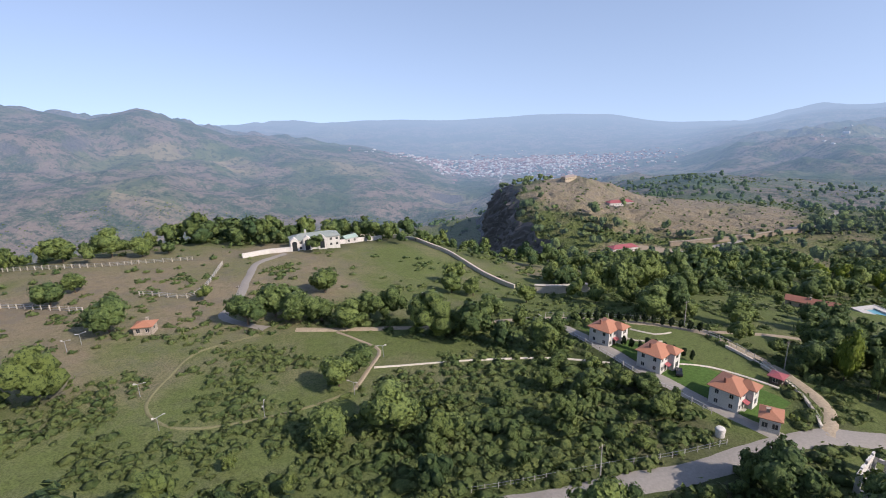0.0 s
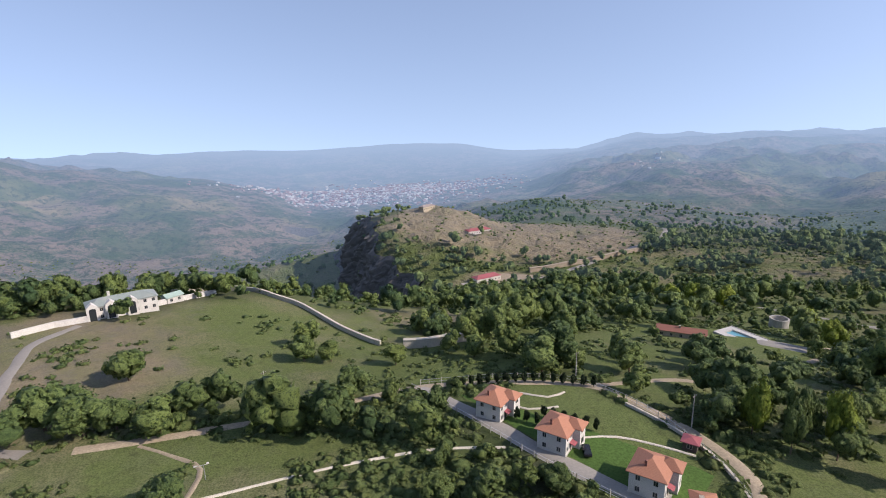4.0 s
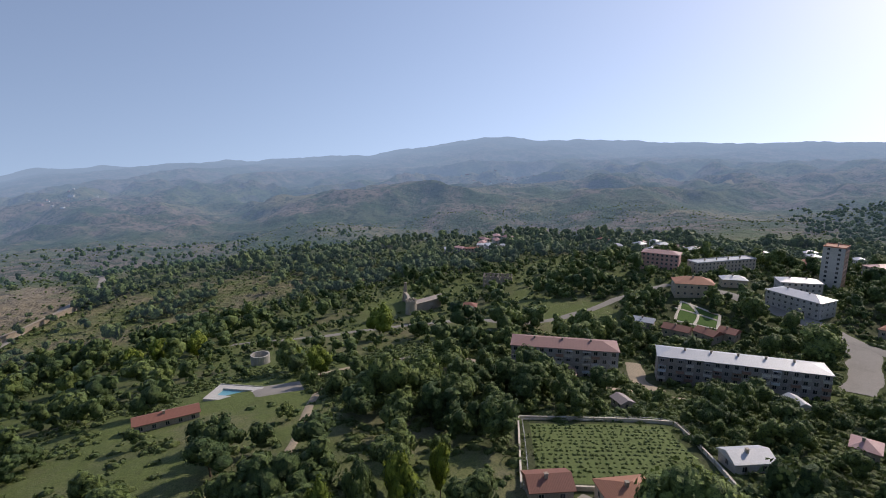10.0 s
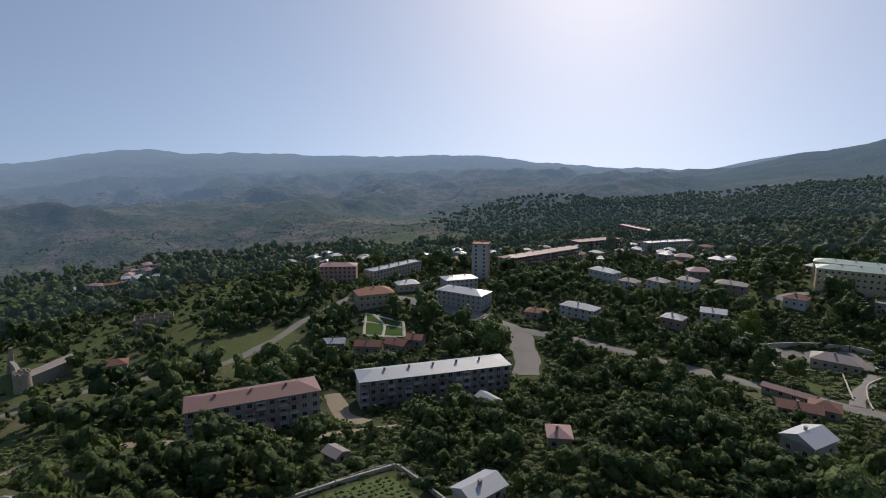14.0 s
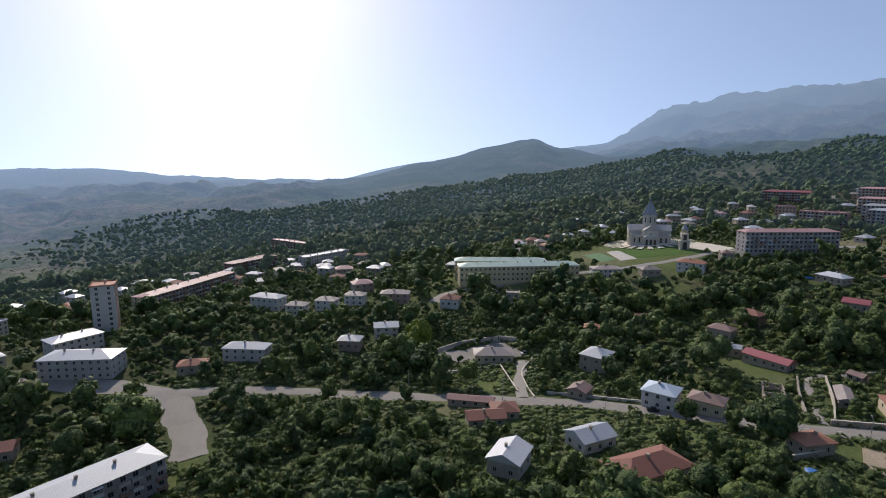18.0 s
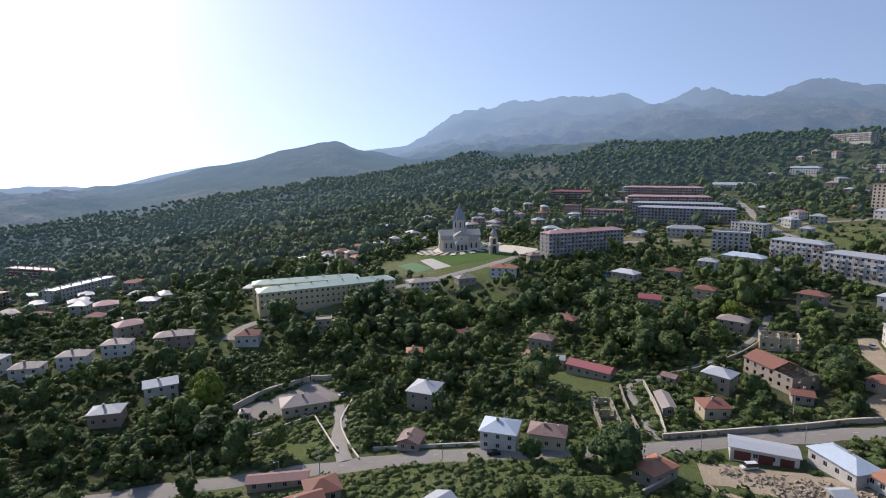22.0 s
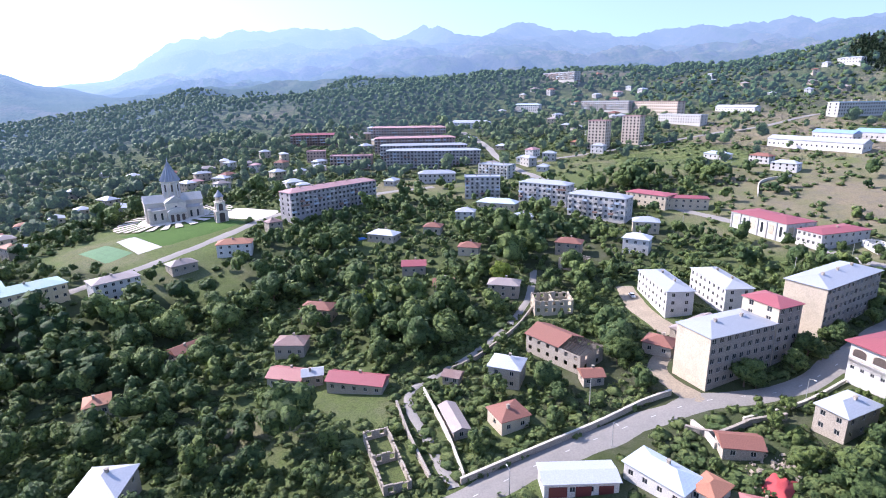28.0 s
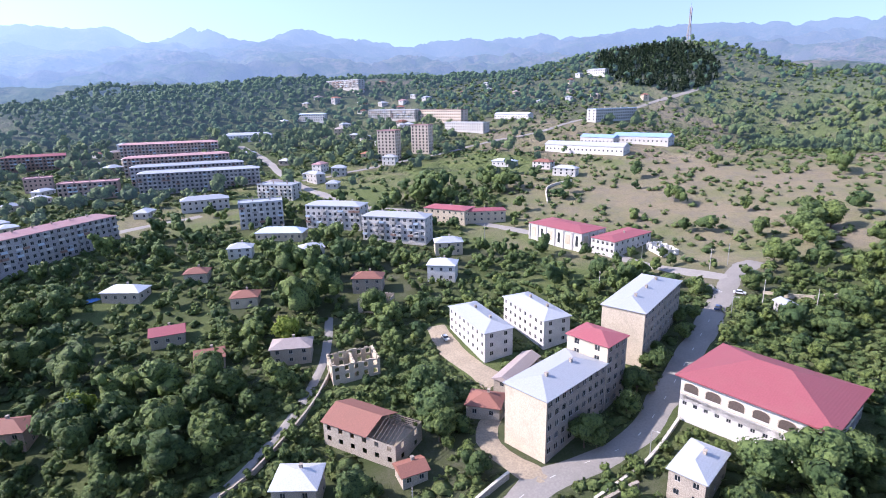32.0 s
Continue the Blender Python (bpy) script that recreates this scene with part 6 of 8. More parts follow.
building("workshop", "white roadside workshop with pale roof and dark red doors", 74, -131, 172, 17, 7, 3.6, 1, "white", "gable", "silver", rise=0.7, chimney=False)
building("house", "long low house with pale blue metal roof and arcade", 56, -126, 118, 16, 9, 4.0, 1, "white", "hip", "bluegrey")
building("shed", "small lean-to shed with grey sheet roof", 62, -111, 20, 5, 4, 2.4, 1, "stone", "gable", "silver", chimney=False)
building("shed", "ramshackle shed with patched brown roof", 33, -131, 160, 10, 7, 3.0, 1, "stone", "gable", "rust", chimney=False)
building("shed", "low hut with faded red canvas roof", 42, -112, 150, 8, 6, 2.2, 1, "stone", "hip", "red", chimney=False)
building("shed", "small hut with rusty roof beside the lane", 93, -186, 150, 6, 5, 2.6, 1, "stone", "gable", "brown", chimney=False)
building("shed", "long low shed roofed with weathered grey sheets", 97, -163, 97, 15, 5, 2.6, 1, "stone", "gable", "greybrown", chimney=False)
building("shed", "row of pale open sheds behind the blocks", 6, -190, 25, 22, 6, 2.8, 1, "stone", "gable", "greybrown", chimney=False)
building("hut", "grey hut with a pale sheet roof on the slope", -84, -160, 60, 6, 5, 3, 1, "grey", "gable", "silver", chimney=False)
building("kiosk", "small red-roofed arbour inside the compound fence", 86, 124, 40, 3, 3, 2.2, 1, "dark", "hip", "crimson", chimney=False)
building("shed", "white cabin roof among the trees below the manor", -52, 290, 40, 8, 6, 3.0, 1, "white", "gable", "green", chimney=False)
building("house", "small dark-roofed house beside the apartment block", 168, -352, 30, 9, 8, 6, 2, "stone", "hip", "brown")
building("house", "low house with patched brown roof near the school", 207, -306, 38, 14, 9, 4, 1, "stone", "hip", "greybrown")
building("ruined_tower", "roofless grey stone house below the school", 262, -216, 30, 8, 7, 6, 2, "darkgrey", "flat", "stone", chimney=False)
building("house", "old stone house with orange roof in the ravine", 205, -200, 20, 8, 8, 4, 1, "stone", "hip", "orange")
building("house", "low stone house with a rust-red roof beside the old fortress", 356, 168, 100, 12, 9, 4, 1, "stone", "hip", "rust", chimney=False)
building("barrack", "long low stone barrack with a grey roof inside the fortress", 374, 203, 152, 26, 7, 4, 1, "stone", "gable", "greybrown", chimney=False)
wall_run("fortress_wall", "high weathered stone fortress wall on the knoll", [(352, 206), (361, 199), (371, 192)], 6.0, 1.2, "stone")
wall_run("fortress_wall", "broken stone curtain wall of the fortress", [(354, 208), (370, 215), (386, 224)], 7.0, 1.4, "stone")
tower = root_at("fortress_tower", "squat round stone tower of the ruined fortress", "tower", 352, 206, gz(352, 206), 0)
part("shaft", turned([(3.9, -2.0), (3.5, 7.6), (3.7, 7.7), (3.7, 9.2), (2.9, 9.2), (2.9, 7.8)], 20), "stone", tower)
for k in range(10):
    bm = bmesh.new()
    box(bm, 3.0, 3.65, -0.55, 0.55, 9.15, 10.1)
    part("merlon", bm, "stone", tower, m=pose(0, 0, 0, 0, 0, 36 * k))
stub = root_at("tower_stub", "tall broken stone corner of a fortress tower", "ruin", 389, 226, gz(389, 226), 20)
bm = bmesh.new()
for k in range(7):
    box(bm, -2.2, 2.2 - 0.45 * k, -1.9, 1.9 - 0.35 * k, -2.0 + 2.3 * k, 0.3 + 2.3 * k)
part("masonry", bm, "stone", stub)
ruin("roofless stone hall with tall empty windows among trees", 430, 165, 100, 22, 11, 7, "stone", 6, 2)
for k, (px, py, rr, ww, hh, col_, top_) in enumerate(((652, 276, 20, 16, 5, "white", "silver"), (642, 258, 60, 18, 6, "white", "pinkroof"), (632, 240, 110, 20, 6, "cream", "rust"), (640, 220, 30, 26, 7, "white", "whiteroof"), (648, 203, 80, 16, 5, "white", "silver"), (626, 212, 140, 12, 4, "white", "whiteroof"), (664, 238, 10, 14, 5, "white", "silver"))):
    building("house", "pale building of the hamlet on the cliff's edge", px, py, rr, ww, 10, hh, 2, col_, "hip", top_, chimney=False, rise=1.2, group="hamlet on the cliff's edge")
building("house", "white house on the bare hilltop", 181, 757, 30, 24, 10, 5, 1, "cream", "hip", "greybrown")
for dx, dy, rr in ((0, 0, 30), (28, -8, 60), (-20, 14, 0), (14, 20, 45), (44, 10, 20)):
    building("house", "white house in the distant hamlet", 700 + dx, 226 + dy, rr, 16, 10, 6, 2, "white", "hip", "pinkroof")
ruin("roofless two-storey stone house shell", 45.7, -223.4, 170.6, 15, 10, 6.2, "cream", 5, 2)
ruin("roofless stone house shell in the garden", 21.2, -259, 143, 12.7, 9, 5, "stone", 4, 1)
ruin("long roofless white building shell among trees", 209, 153.8, 78.5, 21, 9, 3.6, "white", 7, 1)
ruin("pale roofless house shell beside the road bend", 84, 84, 128, 10, 10, 4.5, "white", 3, 1)
ruin("low broken stone walls beside the lane", 117, -152, 100, 24, 7, 2.6, "stone", 6, 1)
ruin("broken pale shell of a shed on the stony lot", -112, -230, 70, 14, 8, 3.0, "white", 4, 1)


def collapsed_house(x, y, rot, w, d, h):
    z, low = footing_z(x, y, rot, w, d)
    root = root_at("derelict_house", "derelict two-storey house with half-fallen rusty roof", "house", x, y, z, rot)
    FOOTPRINTS.append((x, y, rot, w / 2 + 1.5, d / 2 + 1.5))
    walls_of(root, w, d, low - z - 0.6, h, 2, "stone", 6, windows=False)
    keep = 0.66
    for s in (-1, 1):
        bm = bmesh.new()
        nx = 11
        rows = []
        for i in range(nx + 1):
            x0 = -w / 2 - 0.5 + (w * keep + 0.5) * i / nx
            jag = (random.Random(i * 3 + s).random() - 0.5) * 1.6 if i == nx else 0
            rows.append([bm.verts.new((x0 + jag, s * (d / 2 + 0.5), h)), bm.verts.new((x0 + jag * 0.3, 0, h + 2.6))])
        for a, c in zip(rows, rows[1:]):
            bm.faces.new((a[0], c[0], c[1], a[1]))
        r = bmesh.ops.extrude_face_region(bm, geom=bm.faces[:])
        for v in r["geom"]:
            if isinstance(v, bmesh.types.BMVert):
                v.co.z += 0.12
        part("roof_slope", bm, "rust", root)
    for i in range(7):
        x0 = -w / 2 + w * (keep + 0.04 + 0.045 * i)
        for s in (-1, 1):
            bm = bmesh.new()
            v = box(bm, x0, x0 + 0.14, min(0, s * d / 2), max(0, s * d / 2), h, h + 0.16)
            for q in v:
                q.co.z += 2.4 * (1 - abs(q.co.y) / (d / 2))
            part("rafter", bm, "dark", root)
    bm = bmesh.new()
    box(bm, -w / 2, w / 2, -d / 2 + 0.3, d / 2 - 0.3, h * 0.48, h * 0.5)
    part("floor", bm, "dirt", root)


collapsed_house(54.2, -189.4, 119.3, 22.8, 12, 6)


def manor(x, y, rot):
    root = building("manor", "long white manor with arched gables and grey-green roof", x, y, rot, 25, 10, 5.8, 2, "white", "hip", "greygreen", cols=8, rise=2.2, chimney=False)
    for k, hh in ((-11, 7.8), (-4.5, 8.0), (3, 7.8)):
        bm = bmesh.new()
        v = box(bm, k - 2.0, k + 2.0, -6.2, -5.0, -1.5, hh - 1.6)
        top = [bm.verts.new(p) for p in ((k - 2, -6.2, hh - 1.6), (k + 2, -6.2, hh - 1.6), (k, -6.2, hh), (k - 2, -3, hh - 1.6), (k + 2, -3, hh - 1.6), (k, -3, hh))]
        for f in ((0, 1, 2), (0, 2, 5, 3), (1, 4, 5, 2)):
            bm.faces.new([top[i] for i in f])
        part("gable_bay", bm, "white", root)
        part("arched_window", arch_pane(pose(k, -6.2, 0), 0, 0.6, 2.4, hh - 2.6), "glass", root)
    bm = bmesh.new()
    box(bm, -4.6, -3.6, 1, 2, 7, 9.6)
    part("chimney", bm, "white", root)


MAT["greygreen"] = seamed("grey_green_sheet", (0.24, 0.28, 0.26), 0.55)
manor(-68, 276, 22)


def pool(x, y, rot):
    root = root_at("swimming_pool", "empty pale pool terrace with a blue-green basin", "pool", x, y, gz(x, y) + 0.5, rot)
    FOOTPRINTS.append((x, y, rot, 10, 7))
    bm = bmesh.new()
    for r in ((-9, 9, -6, -3), (-9, 9, 2.5, 6), (-9, -6, -3, 2.5), (6, 9, -3, 2.5)):
        box(bm, r[0], r[1], r[2], r[3], -1.6, 0)
    part("deck", bm, "white", root)
    bm = bmesh.new()
    box(bm, -6, 6, -3, 2.5, -1.6, -0.7)
    part("basin", bm, "poolblue", root, "pale blue basin floor")
    bm = bmesh.new()
    box(bm, -9, 9, -6.3, -6, -1.6, 0.25)
    part("kerb", bm, "concrete", root)


MAT["poolblue"] = plain("pool_paint", (0.12, 0.34, 0.42), 0.3, vary=0.15, relief=0)
pool(188, 213, 100)


def mast(x, y, h):
    z = gz(x, y) - 1
    root = root_at("radio_mast", "tall steel lattice radio mast on the rocky hilltop", "mast", x, y, z, 15)
    w0, w1 = 10.0, 2.4
    W = lambda t: w0 + (w1 - w0) * min(1, t * 1.6)
    for sx, sy in ((-1, -1), (1, -1), (1, 1), (-1, 1)):
        bm = bmesh.new()
        prev = None
        for k in range(9):
            t = k / 8
            q = W(t) / 2
            ring = [bm.verts.new((sx * q + a, sy * q + c, h * t)) for a, c in ((-0.45, -0.45), (0.45, -0.45), (0.45, 0.45), (-0.45, 0.45))]
            if prev:
                for i in range(4):
                    bm.faces.new((prev[i], prev[(i + 1) % 4], ring[(i + 1) % 4], ring[i]))
            prev = ring
        part("leg", bm, "darkgrey", root)
    for k in range(8):
        q, zz = W(k / 8) / 2, h * k / 8
        bm = bmesh.new()
        for r in ((-q, q, -q - 0.15, -q + 0.15), (-q, q, q - 0.15, q + 0.15), (-q - 0.15, -q + 0.15, -q, q), (q - 0.15, q + 0.15, -q, q)):
            box(bm, *r, zz - 0.15, zz + 0.15)
        part("cross_brace", bm, "crimson" if k % 2 else "darkgrey", root)
    part("antenna", turned([(0.3, h), (0.12, h + 14)], 6), "metal", root)


mast(-792, -715, 74)

# ---- doors, annex and covers round the stony yard ----
shop = ROOTS["white roadside workshop with pale roof and dark red doors"]
MAT["darkred"] = plain("dark_red_paint", (0.13, 0.03, 0.03), 0.6, vary=0.2)
for k, (cx, bw) in enumerate(((-5.4, 4.2), (0.4, 3.6), (5.6, 3.4))):
    for side in (-1, 1):
        bm = bmesh.new()
        box(bm, cx - bw / 2, cx + bw / 2, side * 3.5 - 0.09, side * 3.5 + 0.09, 0.0, 2.7)
        part("garage_door", bm, "darkred", shop, "dark red painted metal door")
building("shed", "low annex with an orange-red tile roof beside the pale house", 48.5, -119.5, 118, 6, 8, 3.0, 1, "white", "hip", "orange", chimney=False)


def cover_sheet(label, x, y, rot, w, d, h, material):
    """A crumpled sheet drawn over a heap."""
    n, rs_ = 9, np.random.RandomState(int(abs(x * 3 + y)))
    vs, q = [], []
    for i in range(n):
        for k in range(n):
            u, v = i / (n - 1) * 2 - 1, k / (n - 1) * 2 - 1
            hh = h * max(0, 1 - max(abs(u), abs(v)) ** 3) * (0.75 + 0.4 * rs_.rand())
            vs.append(((u * 0.5 + rs_.normal() * 0.02) * w, (v * 0.5 + rs_.normal() * 0.02) * d, hh))
    for i in range(n - 1):
        for k in range(n - 1):
            q.append((i * n + k, (i + 1) * n + k, (i + 1) * n + k + 1, i * n + k + 1))
    ob = new("tarpaulin", mesh_np("tarpaulin", vs, q, [MAT[material]], smooth=True))
    ob.matrix_basis = pose(x, y, gz(x, y) + 0.05, 0, 0, rot)
    return tagged(ob, label, "tarpaulin")


MAT["tarpblue"] = plain("blue_plastic", (0.05, 0.18, 0.5), 0.45, vary=0.15)
MAT["tarpred"] = plain("red_canvas", (0.42, 0.06, 0.06), 0.7, vary=0.15)
MAT["tarppale"] = plain("pale_plastic", (0.6, 0.6, 0.58), 0.5, vary=0.2)
cover_sheet("crumpled bright blue tarpaulin over a heap", 103, -99, 20, 5, 4, 1.5, "tarpblue")
cover_sheet("pale plastic sheet over stacked goods", 102, -94, 60, 5, 3.5, 1.2, "tarppale")
cover_sheet("red canvas cover over a heap by the huts", 33, -118, 30, 8, 6, 1.8, "tarpred")
cover_sheet("blue sheet beside the small white house", 118, -330, 30, 6, 4, 1.2, "tarpblue")
for ends in ([(252, -128), (239.5, -120)], [(239, -120.4), (225.5, -140.6)], [(225, -140.2), (201, -113.5)]):
    wall_run("kerb_wall", "low pale wall along the planted garage slope", ends, 0.7, 0.4, "concrete", "paleblock")
wall_run("kerb_wall", "low pale wall on the outer side of the ramp", [(216, -155), (212, -137), (202, -122), (192, -110.5)], 0.7, 0.4, "concrete", "paleblock")
for ends in ([(259, -136), (254.4, -152), (242.7, -167)], [(242.2, -167.4), (223, -173)]):
    wall_run("retaining_wall", "grey retaining wall behind the garage yard", ends, 2.4, 0.5, "concrete", "paleblock")
for ends in ([(179, 103), (191, 60)], [(190.8, 59.6), (152, 49)], [(151.6, 49.4), (139, 95)], [(139.4, 95.4), (178.6, 103.2)]):
    wall_run("garden_wall", "low pale wall round the vegetable garden", ends, 1.0, 0.35, "paleblock", step=2.5)
wall_run("stone_wall", "tumbled stone wall behind the low huts", [(40, -142), (34, -137), (24, -139), (14, -138)], 1.8, 0.6, "stone")
fence_run("bare concrete posts of an unfinished garden frame", [(202, 104), (213, 101), (224, 97)], 2.2, 2.4, 1)
fence_run("bare concrete posts of an unfinished garden frame", [(223, 103), (232, 99), (241, 95)], 2.2, 2.4, 1)
building("hut", "tiny garden hut with a grey sheet roof", 204, 74, 35, 6, 5, 2.6, 1, "stone", "gable", "greybrown", chimney=False)
building("hut", "narrow garden hut with a brown sheet roof", 236, 93, 10, 6, 4, 3.2, 1, "stone", "gable", "brown", chimney=False)
building("shed", "low shed with pale roof below the long grey block", 243, 14, 20, 9, 6, 3, 1, "grey", "gable", "silver", chimney=False)
patch_sheet("garden", "formal green garden beds beside the square", "garden", [(376, 40), (354, 22), (334, 26), (344, 46)], "lawn", 0.2)
for pts in ([(372, 36), (355, 33), (338, 37)], [(364, 44), (356, 34), (346, 24)], [(376, 40), (354, 22)], [(354, 22), (334, 26)], [(334, 26), (344, 46)], [(344, 46), (376, 40)]):
    ribbon("footpath", "pale gravel path of the formal garden", "path", pts, 1.6, "paleblock", 0.4)
for pts in ([(52, 158), (58, 150), (66, 149)], [(62, 134), (72, 132), (80, 126), (85, 121)], [(60, 160), (66, 155), (72, 157)]):
    ribbon("footpath", "narrow pale path across the villa lawn", "path", pts, 0.8, "paleblock", 0.32)
for k, (px, py) in enumerate(((-494, -675), (-470, -666), (-446, -643), (-423, -620), (-409, -674), (-397, -699), (-394, -643), (-492, -555), (-455, -604), (-397, -770), (-353, -765))):
    building("house", "small pale house on the rocky western slope", px, py, (20, 60, 100, 30, 140, 75)[k % 6], 11 + k % 3, 8, (3.4, 5.4)[k % 2], 1 + k % 2, ("white", "cream", "stone")[k % 3], "hip", ("silver", "rust", "greybrown")[k % 3], chimney=False, group="houses of the farther quarters")
building("public_building", "long white house with a pale roof below the pine wood", -510, -655, 100, 30, 10, 6.5, 2, "white", "hip", "silver", chimney=False, rise=1.4)

building("shed", "long low roadside shed with a dull red sheet roof", 209.5, -92.5, 25, 19, 5, 2.6, 1, "stone", "gable", "dullred", chimney=False)
building("shed", "low house with a rusty tiled hip roof beneath the road", 193, -89, 40, 10, 9, 3.2, 1, "stone", "hip", "rust", chimney=False)
wall_run("garden_wall", "crumbling stone wall beside the small orange-roofed house", [(115, -98), (106.4, -106.3), (100.4, -113.8)], 1.8, 0.5, "stone", "paleblock")
wall_run("garden_wall", "broken pale stone wall above the huts", [(37, -143.7), (36.5, -138), (37.2, -133.6)], 1.6, 0.6, "paleblock")
wall_run("garden_wall", "tumbled pale stone terrace wall below the rubble yard", [(58.3, -109.3), (60, -101), (60.9, -93)], 1.3, 0.8, "paleblock")
ribbon("footpath", "pale rutted earth track below the rubble yard", "path", [(92, -113), (83.3, -107.6), (78, -102), (73.3, -97.5), (71.8, -91.7), (70, -84)], 2.4, "dirt")
patch_sheet("garden", "tilled vegetable plot behind the roadside wall", "garden", [(136, -109), (116, -115), (111, -106), (131, -97)], "crop", 0.2)
car("dark saloon car parked before the white house", 150.4, -119.5, 15, "carblack")

# rubble on the stony yard
rs = np.random.RandomState(44)
bm = bmesh.new()
for cx, cy, n, sp in ((76, -118, 160, 4.0), (66, -113, 520, 6.0), (57, -110, 420, 5.0), (84, -121, 90, 2.5), (30, -122, 160, 6.0)):
    for i in range(n):
        px, py = cx + rs.normal() * sp * 0.6, cy + rs.normal() * sp * 0.5
        s = 0.1 + 0.42 * rs.rand() ** 3
        zz = gz(px, py) + 0.25
        v = box(bm, px - s, px + s, py - s * 0.8, py + s * 0.8, zz - 0.3, zz + s * 0.9)
        turn = pose(px, py, zz) @ pose(0, 0, 0, *rs.uniform(-40, 40, 2), rs.uniform(0, 180)) @ pose(-px, -py, -zz)
        for q in v:
            q.co = turn @ (q.co + Vector(rs.uniform(-0.35, 0.35, 3) * s))
me = bpy.data.meshes.new("rubble_stones")
bm.to_mesh(me)
bm.free()
me.materials.append(MAT["rubble"])
tagged(new("rubble_stones", me), "heaps of pale broken building stone", "rubble", kind="stuff")

# crop rows in the fenced garden
A_, B_, C_, D_ = (Vector(p) for p in ((176, 99), (186.5, 63), (156, 54), (144, 93)))
px, py = [], []
for i in range(15):
    for k in range(26):
        u, v = (i + 0.5) / 15, (k + 0.5) / 26
        p = (A_ * (1 - u) + D_ * u) * (1 - v) + (B_ * (1 - u) + C_ * u) * v
        px.append(p.x + rs.normal() * 0.25)
        py.append(p.y + rs.normal() * 0.25)
for i in range(9):
    for k in range(16):
        u, v = (i + 0.5) / 9, (k + 0.5) / 16
        p = (Vector((134, -107.5)) * (1 - u) + Vector((129, -98.5)) * u) * (1 - v) + (Vector((118, -113)) * (1 - u) + Vector((113, -106)) * u) * v
        px.append(p.x + rs.normal() * 0.2)
        py.append(p.y + rs.normal() * 0.2)
CROPS = (np.array(px), np.array(py))

# broken centre line and crossing on the town road
MAT["roadpaint"] = plain("worn_white_paint", (0.55, 0.54, 0.5), 0.8, vary=0.2)
line = track_line([(200, -104), (166, -117), (130, -125), (101, -133), (72, -143), (32, -152), (5, -149), (-14, -154), (-40, -164), (-75, -178)], 1.5)
dash_n = 0
for i in range(4, len(line) - 4, 6):
    a, c = line[i], line[i + 1]
    d = (c - a) / np.hypot(*(c - a))
    n = np.array([-d[1], d[0]]) * 0.09
    vs = [(*(q + s * n), gz(*q) + 0.25) for q, s in ((a, 1), (a, -1), (c, -1), (c, 1))]
    vs += [(q[0], q[1], q[2] + 0.02) for q in vs]
    me = mesh_np("lane_dash", vs, [(0, 1, 2, 3), (7, 6, 5, 4), (0, 4, 5, 1), (1, 5, 6, 2), (2, 6, 7, 3), (3, 7, 4, 0)], [MAT["roadpaint"]])
    tagged(new("lane_dash", me), "short worn white dash on the asphalt", "road marking", kind="structure")
for i in range(7):
    q = np.array((-86.5, -187.0)) + np.array((0.45, 1.15)) * (i - 3)
    m = pose(q[0], q[1], gz(*q) + 0.27, 0, 0, 158)
    bm = bmesh.new()
    box(bm, -1.6, 1.6, -0.25, 0.25, 0, 0.02)
    me = bpy.data.meshes.new("crossing_stripe")
    bm.to_mesh(me)
    bm.free()
    me.materials.append(MAT["roadpaint"])
    ob = tagged(new("crossing_stripe", me), "white zebra stripe on the street", "road marking", kind="structure")
    ob.matrix_basis = m

# cathedral's radial paving
for i in range(26):
    a0, a1 = 2 * math.pi * i / 26, 2 * math.pi * (i + 0.55) / 26
    c, s = math.cos(radians(24)), math.sin(radians(24))
    vs = []
    for rr in (0.62, 0.8, 1.0):
        for a in (a0, (a0 + a1) / 2, a1):
            X, Y = 36 * rr * math.cos(a), 30 * rr * math.sin(a)
            wx, wy = 237 + c * X - s * Y, -404 + s * X + c * Y
            vs.append((wx, wy, gz(wx, wy) + 0.78))
    q = [(r * 3 + k, (r + 1) * 3 + k, (r + 1) * 3 + k + 1, r * 3 + k + 1) for r in range(2) for k in range(2)]
    me = mesh_np("paving_slab", vs, q, [MAT["paleblock"]])
    tagged(new("paving_slab", me), "pale radial paving slab before the cathedral", "paving", kind="structure")

